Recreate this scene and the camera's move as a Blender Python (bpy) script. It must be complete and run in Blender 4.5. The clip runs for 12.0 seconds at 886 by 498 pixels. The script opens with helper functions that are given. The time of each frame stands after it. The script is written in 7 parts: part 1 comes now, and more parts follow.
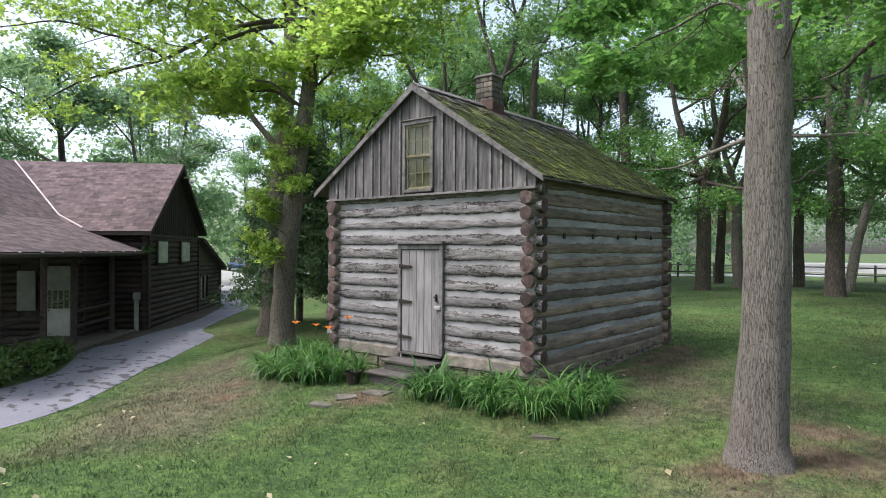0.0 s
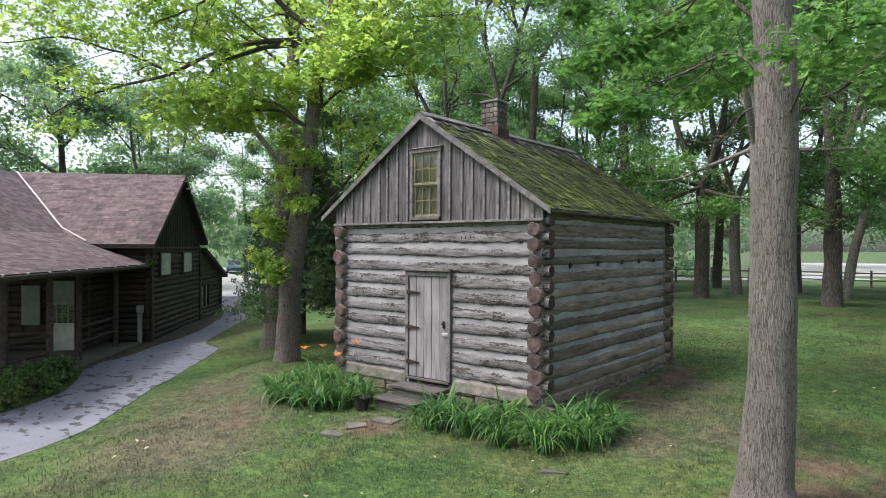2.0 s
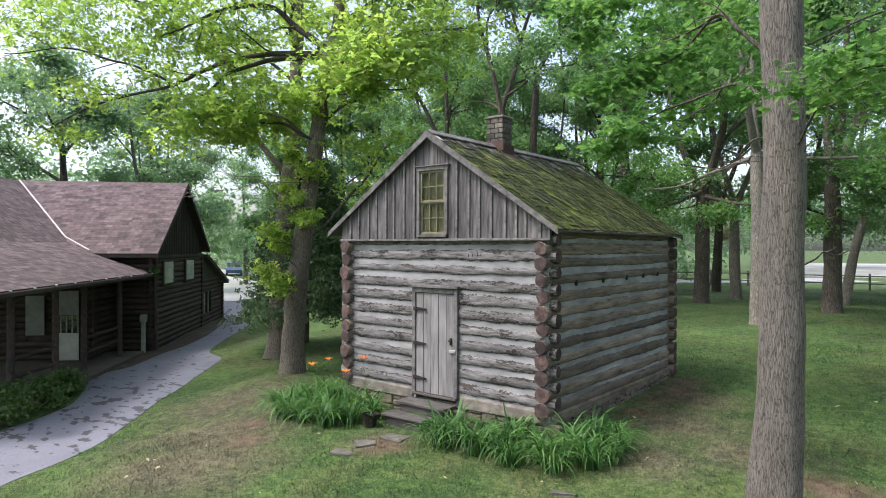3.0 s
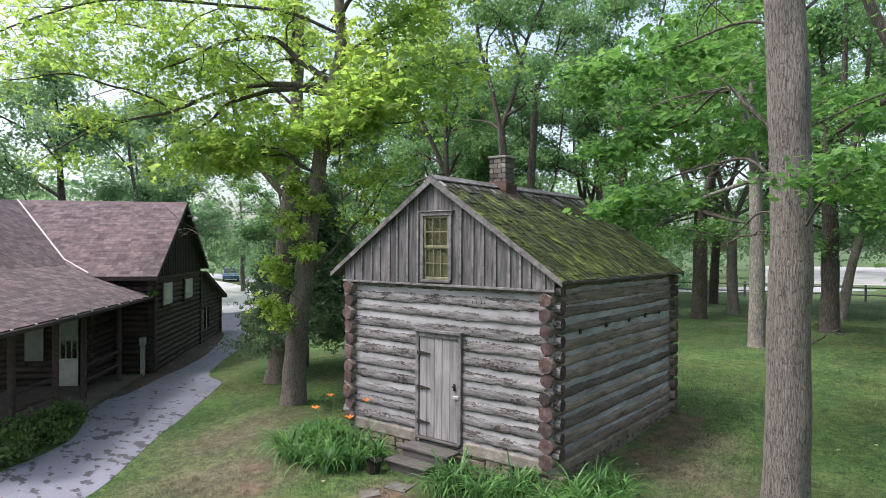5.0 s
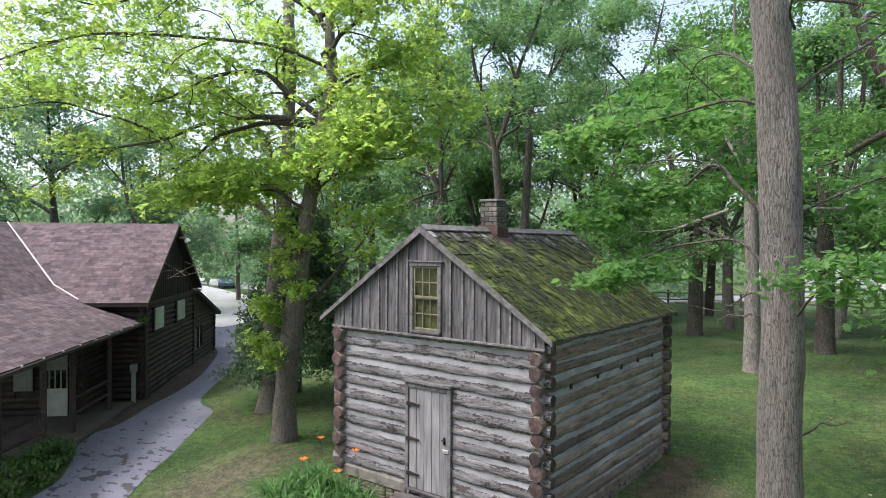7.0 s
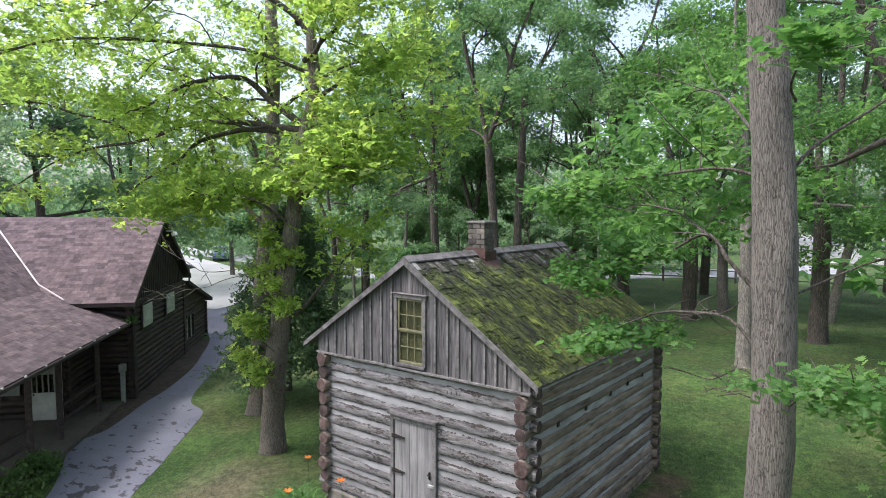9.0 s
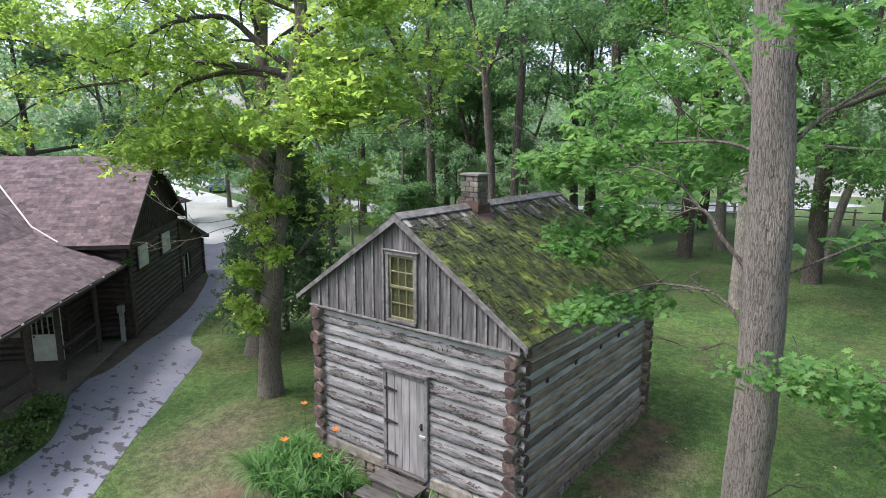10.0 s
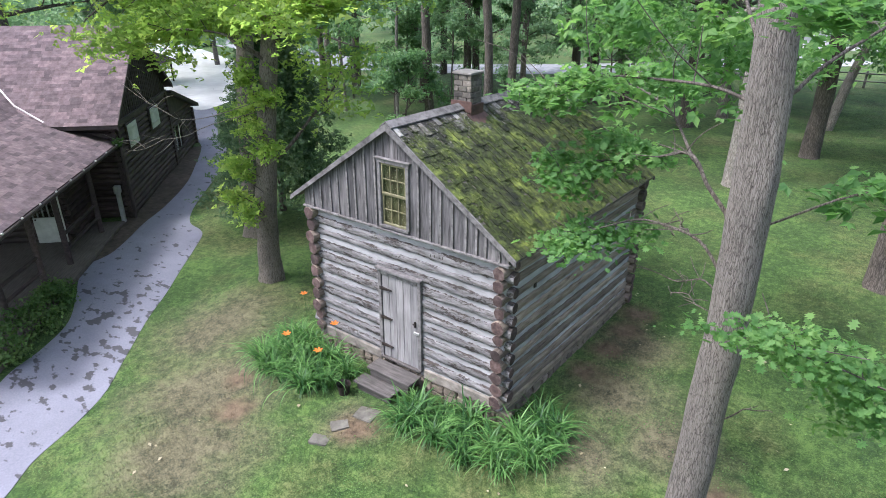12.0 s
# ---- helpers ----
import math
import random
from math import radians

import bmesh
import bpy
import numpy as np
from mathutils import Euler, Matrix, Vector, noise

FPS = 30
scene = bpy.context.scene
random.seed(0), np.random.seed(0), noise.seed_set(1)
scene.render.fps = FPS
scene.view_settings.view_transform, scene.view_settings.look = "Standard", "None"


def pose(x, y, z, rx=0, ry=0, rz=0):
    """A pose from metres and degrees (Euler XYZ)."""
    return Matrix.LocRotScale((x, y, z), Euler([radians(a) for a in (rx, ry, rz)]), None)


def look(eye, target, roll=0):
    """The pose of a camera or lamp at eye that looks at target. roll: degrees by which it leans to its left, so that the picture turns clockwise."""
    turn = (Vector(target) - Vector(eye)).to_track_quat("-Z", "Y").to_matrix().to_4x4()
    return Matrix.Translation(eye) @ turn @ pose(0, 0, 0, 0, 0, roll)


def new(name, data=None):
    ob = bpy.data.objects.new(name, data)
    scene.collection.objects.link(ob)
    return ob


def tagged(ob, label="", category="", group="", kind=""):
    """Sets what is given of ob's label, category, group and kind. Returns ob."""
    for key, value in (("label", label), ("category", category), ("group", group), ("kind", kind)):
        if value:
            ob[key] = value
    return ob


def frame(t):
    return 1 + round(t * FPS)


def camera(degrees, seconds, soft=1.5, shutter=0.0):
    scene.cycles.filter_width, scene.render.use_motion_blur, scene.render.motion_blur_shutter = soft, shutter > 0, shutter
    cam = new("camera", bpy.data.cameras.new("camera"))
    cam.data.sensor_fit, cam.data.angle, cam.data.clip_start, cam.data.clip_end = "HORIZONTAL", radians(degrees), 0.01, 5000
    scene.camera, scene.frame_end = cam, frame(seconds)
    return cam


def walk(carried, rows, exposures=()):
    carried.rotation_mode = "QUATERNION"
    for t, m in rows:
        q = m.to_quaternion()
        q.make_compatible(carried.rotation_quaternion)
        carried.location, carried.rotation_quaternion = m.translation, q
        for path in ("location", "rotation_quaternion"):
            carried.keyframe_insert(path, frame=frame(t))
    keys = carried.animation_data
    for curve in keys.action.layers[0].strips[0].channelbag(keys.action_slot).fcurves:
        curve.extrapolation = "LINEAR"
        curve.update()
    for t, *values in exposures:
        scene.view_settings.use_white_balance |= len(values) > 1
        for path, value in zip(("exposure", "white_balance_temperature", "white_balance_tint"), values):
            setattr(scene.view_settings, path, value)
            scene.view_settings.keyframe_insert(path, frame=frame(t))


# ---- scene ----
cam = camera(71.6, 12.0, soft=0.6)
PATH = [
    (0, (4.349, -8.032, 2.163), (3.117, -6.457, 2.166), 0.3),
    (0.5, (4.415, -8.089, 2.299), (3.184, -6.512, 2.301), 0.3),
    (1, (4.406, -8.133, 2.413), (3.178, -6.555, 2.414), 0.3),
    (1.5, (4.354, -8.203, 2.514), (3.129, -6.622, 2.513), 0.3),
    (2, (4.289, -8.258, 2.663), (3.066, -6.676, 2.659), 0.3),
    (2.5, (4.238, -8.328, 2.832), (3.017, -6.744, 2.827), 0.3),
    (3, (4.217, -8.416, 2.97), (2.999, -6.83, 2.964), 0.2),
    (5, (4.118, -8.51, 3.772), (2.91, -6.916, 3.763), 0.3),
    (5.5, (4.081, -8.494, 4.016), (2.874, -6.899, 4.005), 0.3),
    (6, (4.079, -8.453, 4.245), (2.875, -6.856, 4.233), 0.3),
    (6.5, (4.123, -8.383, 4.473), (2.92, -6.785, 4.461), 0.3),
    (7, (4.135, -8.314, 4.664), (2.933, -6.715, 4.651), 0.3),
    (9, (4.067, -7.885, 5.842), (2.876, -6.284, 5.703), 0.1),
    (9.5, (4.058, -7.746, 6.085), (2.874, -6.154, 5.831), 0.1),
    (10, (4.048, -7.644, 6.302), (2.877, -6.066, 5.93), 0.2),
    (10.5, (4.041, -7.532, 6.562), (2.889, -5.976, 6.058), 0.1),
    (11, (4.06, -7.494, 6.82), (2.932, -5.964, 6.2), 0.1),
    (11.5, (4.049, -7.47, 7.053), (2.948, -5.974, 6.313), 0.2),
    (12, (4.025, -7.433, 7.225), (2.946, -5.968, 6.396), 0.2),
]
walk(cam, [(t, look(e, a, r)) for t, e, a, r in PATH], [(0, 1.14, 6350, 12), (5, 1.2, 6300, 13), (7, 1.2, 6250, 14), (9, 1.18, 6200, 14), (10.5, 1.42, 6150, 13), (11.5, 1.58, 5950, 14), (12, 1.6, 5900, 15)])

# ---- light ----
SUN_EL, SUN_AZ = radians(58), radians(218)
world = bpy.data.worlds.new("sky")
scene.world = world
world.use_nodes = True
wn = world.node_tree.nodes
sky = wn.new("ShaderNodeTexSky")
sky.sky_type, sky.sun_disc, sky.sun_elevation, sky.sun_rotation = "NISHITA", False, SUN_EL, SUN_AZ
sky.air_density, sky.dust_density, sky.ozone_density = 1.0, 4.0, 1.0
wn["Background"].inputs[1].default_value = 0.165
haze = wn.new("ShaderNodeHueSaturation")
haze.inputs["Saturation"].default_value = 0.72
world.node_tree.links.new(sky.outputs[0], haze.inputs["Color"])
world.node_tree.links.new(haze.outputs[0], wn["Background"].inputs[0])
sun = new("sun", bpy.data.lights.new("sun", "SUN"))
sun.data.energy, sun.data.angle, sun.data.color = 1.5, radians(10), (1.0, 0.975, 0.94)
sun_from = Vector((math.sin(SUN_AZ) * math.cos(SUN_EL), math.cos(SUN_AZ) * math.cos(SUN_EL), math.sin(SUN_EL)))
sun.matrix_world = look(sun_from * 60, (0, 0, 0))


# ---- materials ----
def nodes_of(name):
    m = bpy.data.materials.new(name)
    m.use_nodes = True
    nt = m.node_tree
    return m, nt, nt.nodes, nt.links, nt.nodes["Principled BSDF"]


def ramp(nd, stops):
    r = nd.new("ShaderNodeValToRGB")
    r.color_ramp.elements[0].position, r.color_ramp.elements[0].color = stops[0][0], (*stops[0][1], 1)
    r.color_ramp.elements[1].position, r.color_ramp.elements[1].color = stops[-1][0], (*stops[-1][1], 1)
    for p, c in stops[1:-1]:
        e = r.color_ramp.elements.new(p)
        e.color = (*c, 1)
    return r


def noise_tex(nd, ln, vec, scale, detail=5.0, rough=0.6):
    n = nd.new("ShaderNodeTexNoise")
    n.inputs["Scale"].default_value, n.inputs["Detail"].default_value, n.inputs["Roughness"].default_value = scale, detail, rough
    ln.new(vec, n.inputs["Vector"])
    return n


def mixc(nd, ln, kind, fac, a, b):
    m = nd.new("ShaderNodeMix")
    m.data_type, m.blend_type = "RGBA", kind
    for sock, val in ((m.inputs[0], fac), (m.inputs[6], a), (m.inputs[7], b)):
        if isinstance(val, (int, float)):
            sock.default_value = val
        elif isinstance(val, tuple):
            sock.default_value = (*val, 1)
        else:
            ln.new(val, sock)
    return m.outputs[2]


def mathn(nd, ln, op, a, b=0.0, clamp=False):
    m = nd.new("ShaderNodeMath")
    m.operation, m.use_clamp = op, clamp
    for sock, val in ((m.inputs[0], a), (m.inputs[1], b)):
        if isinstance(val, (int, float)):
            sock.default_value = val
        else:
            ln.new(val, sock)
    return m.outputs[0]


def coords(nd, ln, stretch=(1, 1, 1), world_space=False):
    """Object (or world) coordinates, shifted by the object's own random number."""
    mp = nd.new("ShaderNodeMapping")
    mp.inputs["Scale"].default_value = stretch
    if world_space:
        ln.new(nd.new("ShaderNodeNewGeometry").outputs["Position"], mp.inputs["Vector"])
    else:
        ln.new(nd.new("ShaderNodeTexCoord").outputs["Object"], mp.inputs["Vector"])
        rnd = mathn(nd, ln, "MULTIPLY", nd.new("ShaderNodeObjectInfo").outputs["Random"], 37.0)
        ln.new(rnd, mp.inputs["Location"])
    return mp.outputs[0]


def surf(name, stops, scale=4.0, stretch=(1, 1, 1), rough=0.85, bump=0.3, fine=6.0, island=0.0, objvar=0.0, blotch=0.35, world_space=False, metal=0.0, dist=0.01):
    """A weathered surface: a grain by stops, large blotches, and a fine relief."""
    m, nt, nd, ln, bs = nodes_of(name)
    vec = coords(nd, ln, stretch, world_space)
    n1 = noise_tex(nd, ln, vec, scale, 8, 0.65)
    col = ramp(nd, stops)
    ln.new(n1.outputs[0], col.inputs[0])
    big = noise_tex(nd, ln, coords(nd, ln, (1, 1, 1), world_space), scale * 0.23, 3)
    bl = ramp(nd, [(0.3, (1 - blotch,) * 3), (0.7, (1.0 + blotch * 0.3,) * 3)])
    ln.new(big.outputs[0], bl.inputs[0])
    out = mixc(nd, ln, "MULTIPLY", 1.0, col.outputs[0], bl.outputs[0])
    if island or objvar:
        src = nd.new("ShaderNodeNewGeometry").outputs["Random Per Island"] if island else nd.new("ShaderNodeObjectInfo").outputs["Random"]
        k = island or objvar
        var = ramp(nd, [(0.0, (1 - k, 1 - k, 1 - k * 0.95)), (0.5, (1, 1, 1)), (1.0, (1 + k, 1 + k * 0.92, 1 + k * 0.85))])
        ln.new(src, var.inputs[0])
        out = mixc(nd, ln, "MULTIPLY", 1.0, out, var.outputs[0])
    ln.new(out, bs.inputs["Base Color"])
    bs.inputs["Roughness"].default_value, bs.inputs["Metallic"].default_value = rough, metal
    n2 = noise_tex(nd, ln, vec, scale * fine, 4, 0.7)
    h = mathn(nd, ln, "ADD", n1.outputs[0], mathn(nd, ln, "MULTIPLY", n2.outputs[0], 0.4))
    b = nd.new("ShaderNodeBump")
    b.inputs["Strength"].default_value, b.inputs["Distance"].default_value = bump, dist
    ln.new(h, b.inputs["Height"])
    ln.new(b.outputs[0], bs.inputs["Normal"])
    return m


def leaf_mat(name, dark, mid, light, trans=0.45, rough=0.55, by_object=0.0):
    """Leaves: colour by leaf, light shining through."""
    m, nt, nd, ln, bs = nodes_of(name)
    geo = nd.new("ShaderNodeNewGeometry")
    big = noise_tex(nd, ln, geo.outputs["Position"], 0.9, 3, 0.6)
    f = mathn(nd, ln, "ADD", mathn(nd, ln, "MULTIPLY", geo.outputs["Random Per Island"], 0.3), mathn(nd, ln, "MULTIPLY", big.outputs[0], 0.8))
    if by_object:
        one = mathn(nd, ln, "SUBTRACT", nd.new("ShaderNodeObjectInfo").outputs["Random"], 0.5)
        f = mathn(nd, ln, "ADD", f, mathn(nd, ln, "MULTIPLY", one, by_object))
    col = ramp(nd, [(0.2, dark), (0.52, mid), (0.85, light)])
    ln.new(f, col.inputs[0])
    ln.new(col.outputs[0], bs.inputs["Base Color"])
    bs.inputs["Roughness"].default_value = rough
    bs.inputs["Specular IOR Level"].default_value = 0.3
    tr = nd.new("ShaderNodeBsdfTranslucent")
    warm = mixc(nd, ln, "MULTIPLY", 1.0, col.outputs[0], (1.15, 1.2, 0.85))
    ln.new(warm, tr.inputs[0])
    mx = nd.new("ShaderNodeMixShader")
    mx.inputs[0].default_value = trans
    ln.new(bs.outputs[0], mx.inputs[1])
    ln.new(tr.outputs[0], mx.inputs[2])
    ln.new(mx.outputs[0], nd["Material Output"].inputs[0])
    return m


def glass_mat(name, tint, rough=0.06):
    m, nt, nd, ln, bs = nodes_of(name)
    bs.inputs["Base Color"].default_value = (*tint, 1)
    bs.inputs["Roughness"].default_value = rough
    bs.inputs["Transmission Weight"].default_value = 1.0
    return m


def hewn_mat():
    """Hewn grey log face: traces of pale wash, ragged splinters and dark checks in stretches."""
    m, nt, nd, ln, bs = nodes_of("weathered_log")
    long_ = coords(nd, ln, (1.6, 7, 8.5))
    n1 = noise_tex(nd, ln, long_, 2.4, 9, 0.7)
    lines = noise_tex(nd, ln, coords(nd, ln, (2.6, 30, 46)), 1.0, 5, 0.6)
    chips = noise_tex(nd, ln, coords(nd, ln, (17, 30, 44)), 1.0, 6, 0.72)
    where = noise_tex(nd, ln, coords(nd, ln, (1.7, 4, 7)), 1.2, 4)
    col = ramp(nd, [(0.3, (0.075, 0.068, 0.066)), (0.43, (0.145, 0.136, 0.135)), (0.57, (0.222, 0.213, 0.215)), (0.74, (0.33, 0.322, 0.326))])
    ln.new(n1.outputs[0], col.inputs[0])
    edge = mathn(nd, ln, "ADD", mathn(nd, ln, "MULTIPLY", where.outputs[0], 0.8), mathn(nd, ln, "MULTIPLY", chips.outputs[0], 0.8))
    sep = nd.new("ShaderNodeSeparateXYZ")
    ln.new(nd.new("ShaderNodeTexCoord").outputs["Object"], sep.inputs[0])
    rim = mathn(nd, ln, "POWER", mathn(nd, ln, "MULTIPLY", mathn(nd, ln, "ABSOLUTE", sep.outputs[2]), 12.0), 2.5)
    edge = mathn(nd, ln, "ADD", edge, mathn(nd, ln, "MULTIPLY", rim, 0.13))
    k1 = mathn(nd, ln, "MULTIPLY", mathn(nd, ln, "SUBTRACT", edge, 0.86), 13.0, True)
    k2 = mathn(nd, ln, "MULTIPLY", mathn(nd, ln, "SUBTRACT", lines.outputs[0], 0.6), 16.0, True)
    k = mathn(nd, ln, "MAXIMUM", k1, mathn(nd, ln, "MULTIPLY", k2, 0.75))
    crack = ramp(nd, [(0.0, (0.02, 0.016, 0.014)), (1.0, (0.085, 0.07, 0.063))])
    ln.new(n1.outputs[0], crack.inputs[0])
    out = mixc(nd, ln, "MIX", k, col.outputs[0], crack.outputs[0])
    var = ramp(nd, [(0.0, (0.78, 0.77, 0.77)), (1.0, (1.2, 1.18, 1.17))])
    ln.new(nd.new("ShaderNodeObjectInfo").outputs["Random"], var.inputs[0])
    ln.new(mixc(nd, ln, "MULTIPLY", 1.0, out, var.outputs[0]), bs.inputs["Base Color"])
    bs.inputs["Roughness"].default_value = 0.92
    b = nd.new("ShaderNodeBump")
    b.inputs["Strength"].default_value, b.inputs["Distance"].default_value = 0.9, 0.025
    ln.new(mathn(nd, ln, "SUBTRACT", n1.outputs[0], mathn(nd, ln, "MULTIPLY", k, 0.5)), b.inputs["Height"])
    ln.new(b.outputs[0], bs.inputs["Normal"])
    return m


M_LOG = hewn_mat()
M_SIDELOG = surf("grey_side_log", [(0.32, (0.05, 0.036, 0.026)), (0.42, (0.146, 0.113, 0.088)), (0.58, (0.225, 0.182, 0.147)), (0.8, (0.325, 0.278, 0.237))], 3.4, (0.6, 5.0, 5.0), 0.9, 0.7, 5, objvar=0.4, dist=0.02)
M_ENDGRAIN = surf("log_end_grain", [(0.3, (0.024, 0.015, 0.014)), (0.5, (0.068, 0.041, 0.038)), (0.75, (0.14, 0.105, 0.097))], 9, (1, 1, 1), 0.9, 0.8, 4, objvar=0.45)
M_CHINK = surf("lime_chinking", [(0.3, (0.23, 0.224, 0.226)), (0.5, (0.325, 0.318, 0.323)), (0.7, (0.42, 0.413, 0.42))], 3, (0.7, 0.7, 2.5), 0.95, 0.35, 8, blotch=0.4)
M_BOARD = surf("weathered_board", [(0.32, (0.026, 0.023, 0.023)), (0.47, (0.092, 0.086, 0.087)), (0.62, (0.158, 0.148, 0.149)), (0.8, (0.24, 0.227, 0.226))], 4, (5, 5, 0.45), 0.9, 0.6, 5, objvar=0.24)
M_TRIM = surf("weathered_trim", [(0.32, (0.06, 0.054, 0.052)), (0.5, (0.15, 0.14, 0.137)), (0.75, (0.25, 0.237, 0.233))], 4, (2, 2, 2), 0.9, 0.4, 5, objvar=0.12)
M_DOOR = surf("grey_door_plank", [(0.28, (0.12, 0.112, 0.112)), (0.5, (0.225, 0.215, 0.216)), (0.75, (0.3, 0.29, 0.29))], 4, (6, 6, 0.4), 0.85, 0.4, 5, objvar=0.1)
M_IRON = surf("rusty_iron", [(0.3, (0.015, 0.013, 0.012)), (0.7, (0.06, 0.045, 0.038))], 20, rough=0.7, bump=0.3, metal=0.5)
M_STONE = surf("foundation_stone", [(0.3, (0.088, 0.07, 0.052)), (0.55, (0.185, 0.153, 0.118)), (0.8, (0.28, 0.24, 0.195))], 6, rough=0.95, bump=0.6, objvar=0.25)
M_FLAG = surf("flagstone", [(0.3, (0.08, 0.074, 0.062)), (0.6, (0.145, 0.135, 0.114)), (0.8, (0.21, 0.196, 0.17))], 7, rough=0.95, bump=0.5, objvar=0.15)
M_SILL = surf("earthy_side_plaster", [(0.3, (0.11, 0.085, 0.062)), (0.5, (0.205, 0.165, 0.122)), (0.75, (0.3, 0.25, 0.19))], 4, (1, 0.6, 2.2), 0.95, 0.7, 6, blotch=0.4)
M_SKIRT = surf("tan_skirt_plaster", [(0.3, (0.1, 0.085, 0.07)), (0.5, (0.19, 0.168, 0.143)), (0.75, (0.3, 0.275, 0.24))], 5, (1, 1, 1.6), 0.95, 0.8, 6, blotch=0.5)
M_BRICK = surf("chimney_block", [(0.3, (0.085, 0.072, 0.06)), (0.55, (0.165, 0.147, 0.125)), (0.8, (0.3, 0.275, 0.24))], 9, rough=0.95, bump=0.6, objvar=0.5)
M_MORTAR = surf("old_mortar", [(0.3, (0.16, 0.15, 0.135)), (0.7, (0.28, 0.262, 0.24))], 9, rough=0.95)
M_STEP = surf("step_plank", [(0.3, (0.040, 0.034, 0.031)), (0.55, (0.101, 0.090, 0.083)), (0.8, (0.173, 0.158, 0.148))], 4, (0.6, 4, 4), 0.85, 0.4, 5, objvar=0.15)
M_SASH = surf("olive_sash", [(0.3, (0.12, 0.11, 0.055)), (0.6, (0.2, 0.185, 0.1)), (0.8, (0.27, 0.25, 0.15))], 8, rough=0.7)
M_SHADE = surf("old_yellow_shade", [(0.3, (0.045, 0.04, 0.016)), (0.7, (0.075, 0.066, 0.028))], 3, rough=0.8)
M_PANE = glass_mat("old_glass", (0.9, 0.92, 0.85))
M_HLOG = surf("dark_stained_log", [(0.3, (0.031, 0.0205, 0.019)), (0.55, (0.07, 0.0475, 0.043)), (0.8, (0.118, 0.086, 0.078))], 4, (0.6, 3, 3), 0.8, 0.4, 5, objvar=0.25)
M_HTRIM = surf("dark_brown_trim", [(0.3, (0.026, 0.018, 0.017)), (0.7, (0.064, 0.046, 0.042))], 5, rough=0.75)
M_HROOF = surf("asphalt_shingle", [(0.3, (0.07, 0.048, 0.052)), (0.5, (0.114, 0.082, 0.088)), (0.75, (0.168, 0.13, 0.136))], 6, rough=0.95, bump=0.3, island=0.38, blotch=0.25, world_space=True)
M_FLASH = surf("metal_flashing", [(0.3, (0.4, 0.36, 0.37)), (0.7, (0.55, 0.5, 0.51))], 5, rough=0.5, bump=0.1, metal=0.3)
M_WHITE = surf("cream_paint", [(0.3, (0.42, 0.42, 0.38)), (0.7, (0.6, 0.6, 0.55))], 4, rough=0.6, bump=0.1)
# cream paint in a darker copy; the porch's shade is put into the colour
M_PDOOR = surf("shaded_porch_paint", [(0.3, (0.2, 0.2, 0.19)), (0.7, (0.3, 0.3, 0.285))], 4, rough=0.6, bump=0.1)
M_SHUTTER = surf("pale_shutter", [(0.3, (0.42, 0.43, 0.38)), (0.7, (0.56, 0.57, 0.52))], 3, rough=0.7, bump=0.1)
M_CONC = surf("porch_floor_boards", [(0.3, (0.075, 0.06, 0.05)), (0.7, (0.15, 0.125, 0.105))], 3, (1, 8, 1), 0.9, 0.2)
M_METAL = surf("galvanised_box", [(0.3, (0.3, 0.3, 0.29)), (0.7, (0.45, 0.45, 0.43))], 6, rough=0.5, metal=0.4, bump=0.1)
M_SOIL = surf("bare_soil", [(0.3, (0.035, 0.027, 0.02)), (0.7, (0.1, 0.075, 0.055))], 5, rough=1.0, bump=0.8)


def bark_mat(name, furrow, ridge, pale, across=34.0, along=5.5):
    """Furrowed bark: long wavering ridges with dark cracks between, and fine scales on the ridges."""
    m, nt, nd, ln, bs = nodes_of(name)
    vec = coords(nd, ln, (1, 1, 1))

    def stretched(k):
        mp = nd.new("ShaderNodeMapping")
        mp.inputs["Scale"].default_value = (across * k, across * k, along * k)
        ln.new(vec, mp.inputs["Vector"])
        return mp.outputs[0]

    n1 = noise_tex(nd, ln, stretched(0.55), 1.0, 3, 0.55)
    n2 = noise_tex(nd, ln, stretched(1.5), 1.0, 5, 0.7)
    big = noise_tex(nd, ln, vec, 1.6, 4)
    line = mathn(nd, ln, "MULTIPLY", mathn(nd, ln, "ABSOLUTE", mathn(nd, ln, "SUBTRACT", n1.outputs[0], 0.5)), 7.0, True)
    h = mathn(nd, ln, "ADD", mathn(nd, ln, "MULTIPLY", line, 0.42), mathn(nd, ln, "MULTIPLY", n2.outputs[0], 0.75))
    col = ramp(nd, [(0.3, furrow), (0.56, ridge), (0.86, pale)])
    ln.new(h, col.inputs[0])
    bl = ramp(nd, [(0.3, (0.74, 0.74, 0.76)), (0.7, (1.12, 1.1, 1.06))])
    ln.new(big.outputs[0], bl.inputs[0])
    ln.new(mixc(nd, ln, "MULTIPLY", 1.0, col.outputs[0], bl.outputs[0]), bs.inputs["Base Color"])
    bs.inputs["Roughness"].default_value = 0.95
    b = nd.new("ShaderNodeBump")
    b.inputs["Strength"].default_value, b.inputs["Distance"].default_value = 0.8, 0.02
    ln.new(h, b.inputs["Height"])
    ln.new(b.outputs[0], bs.inputs["Normal"])
    return m


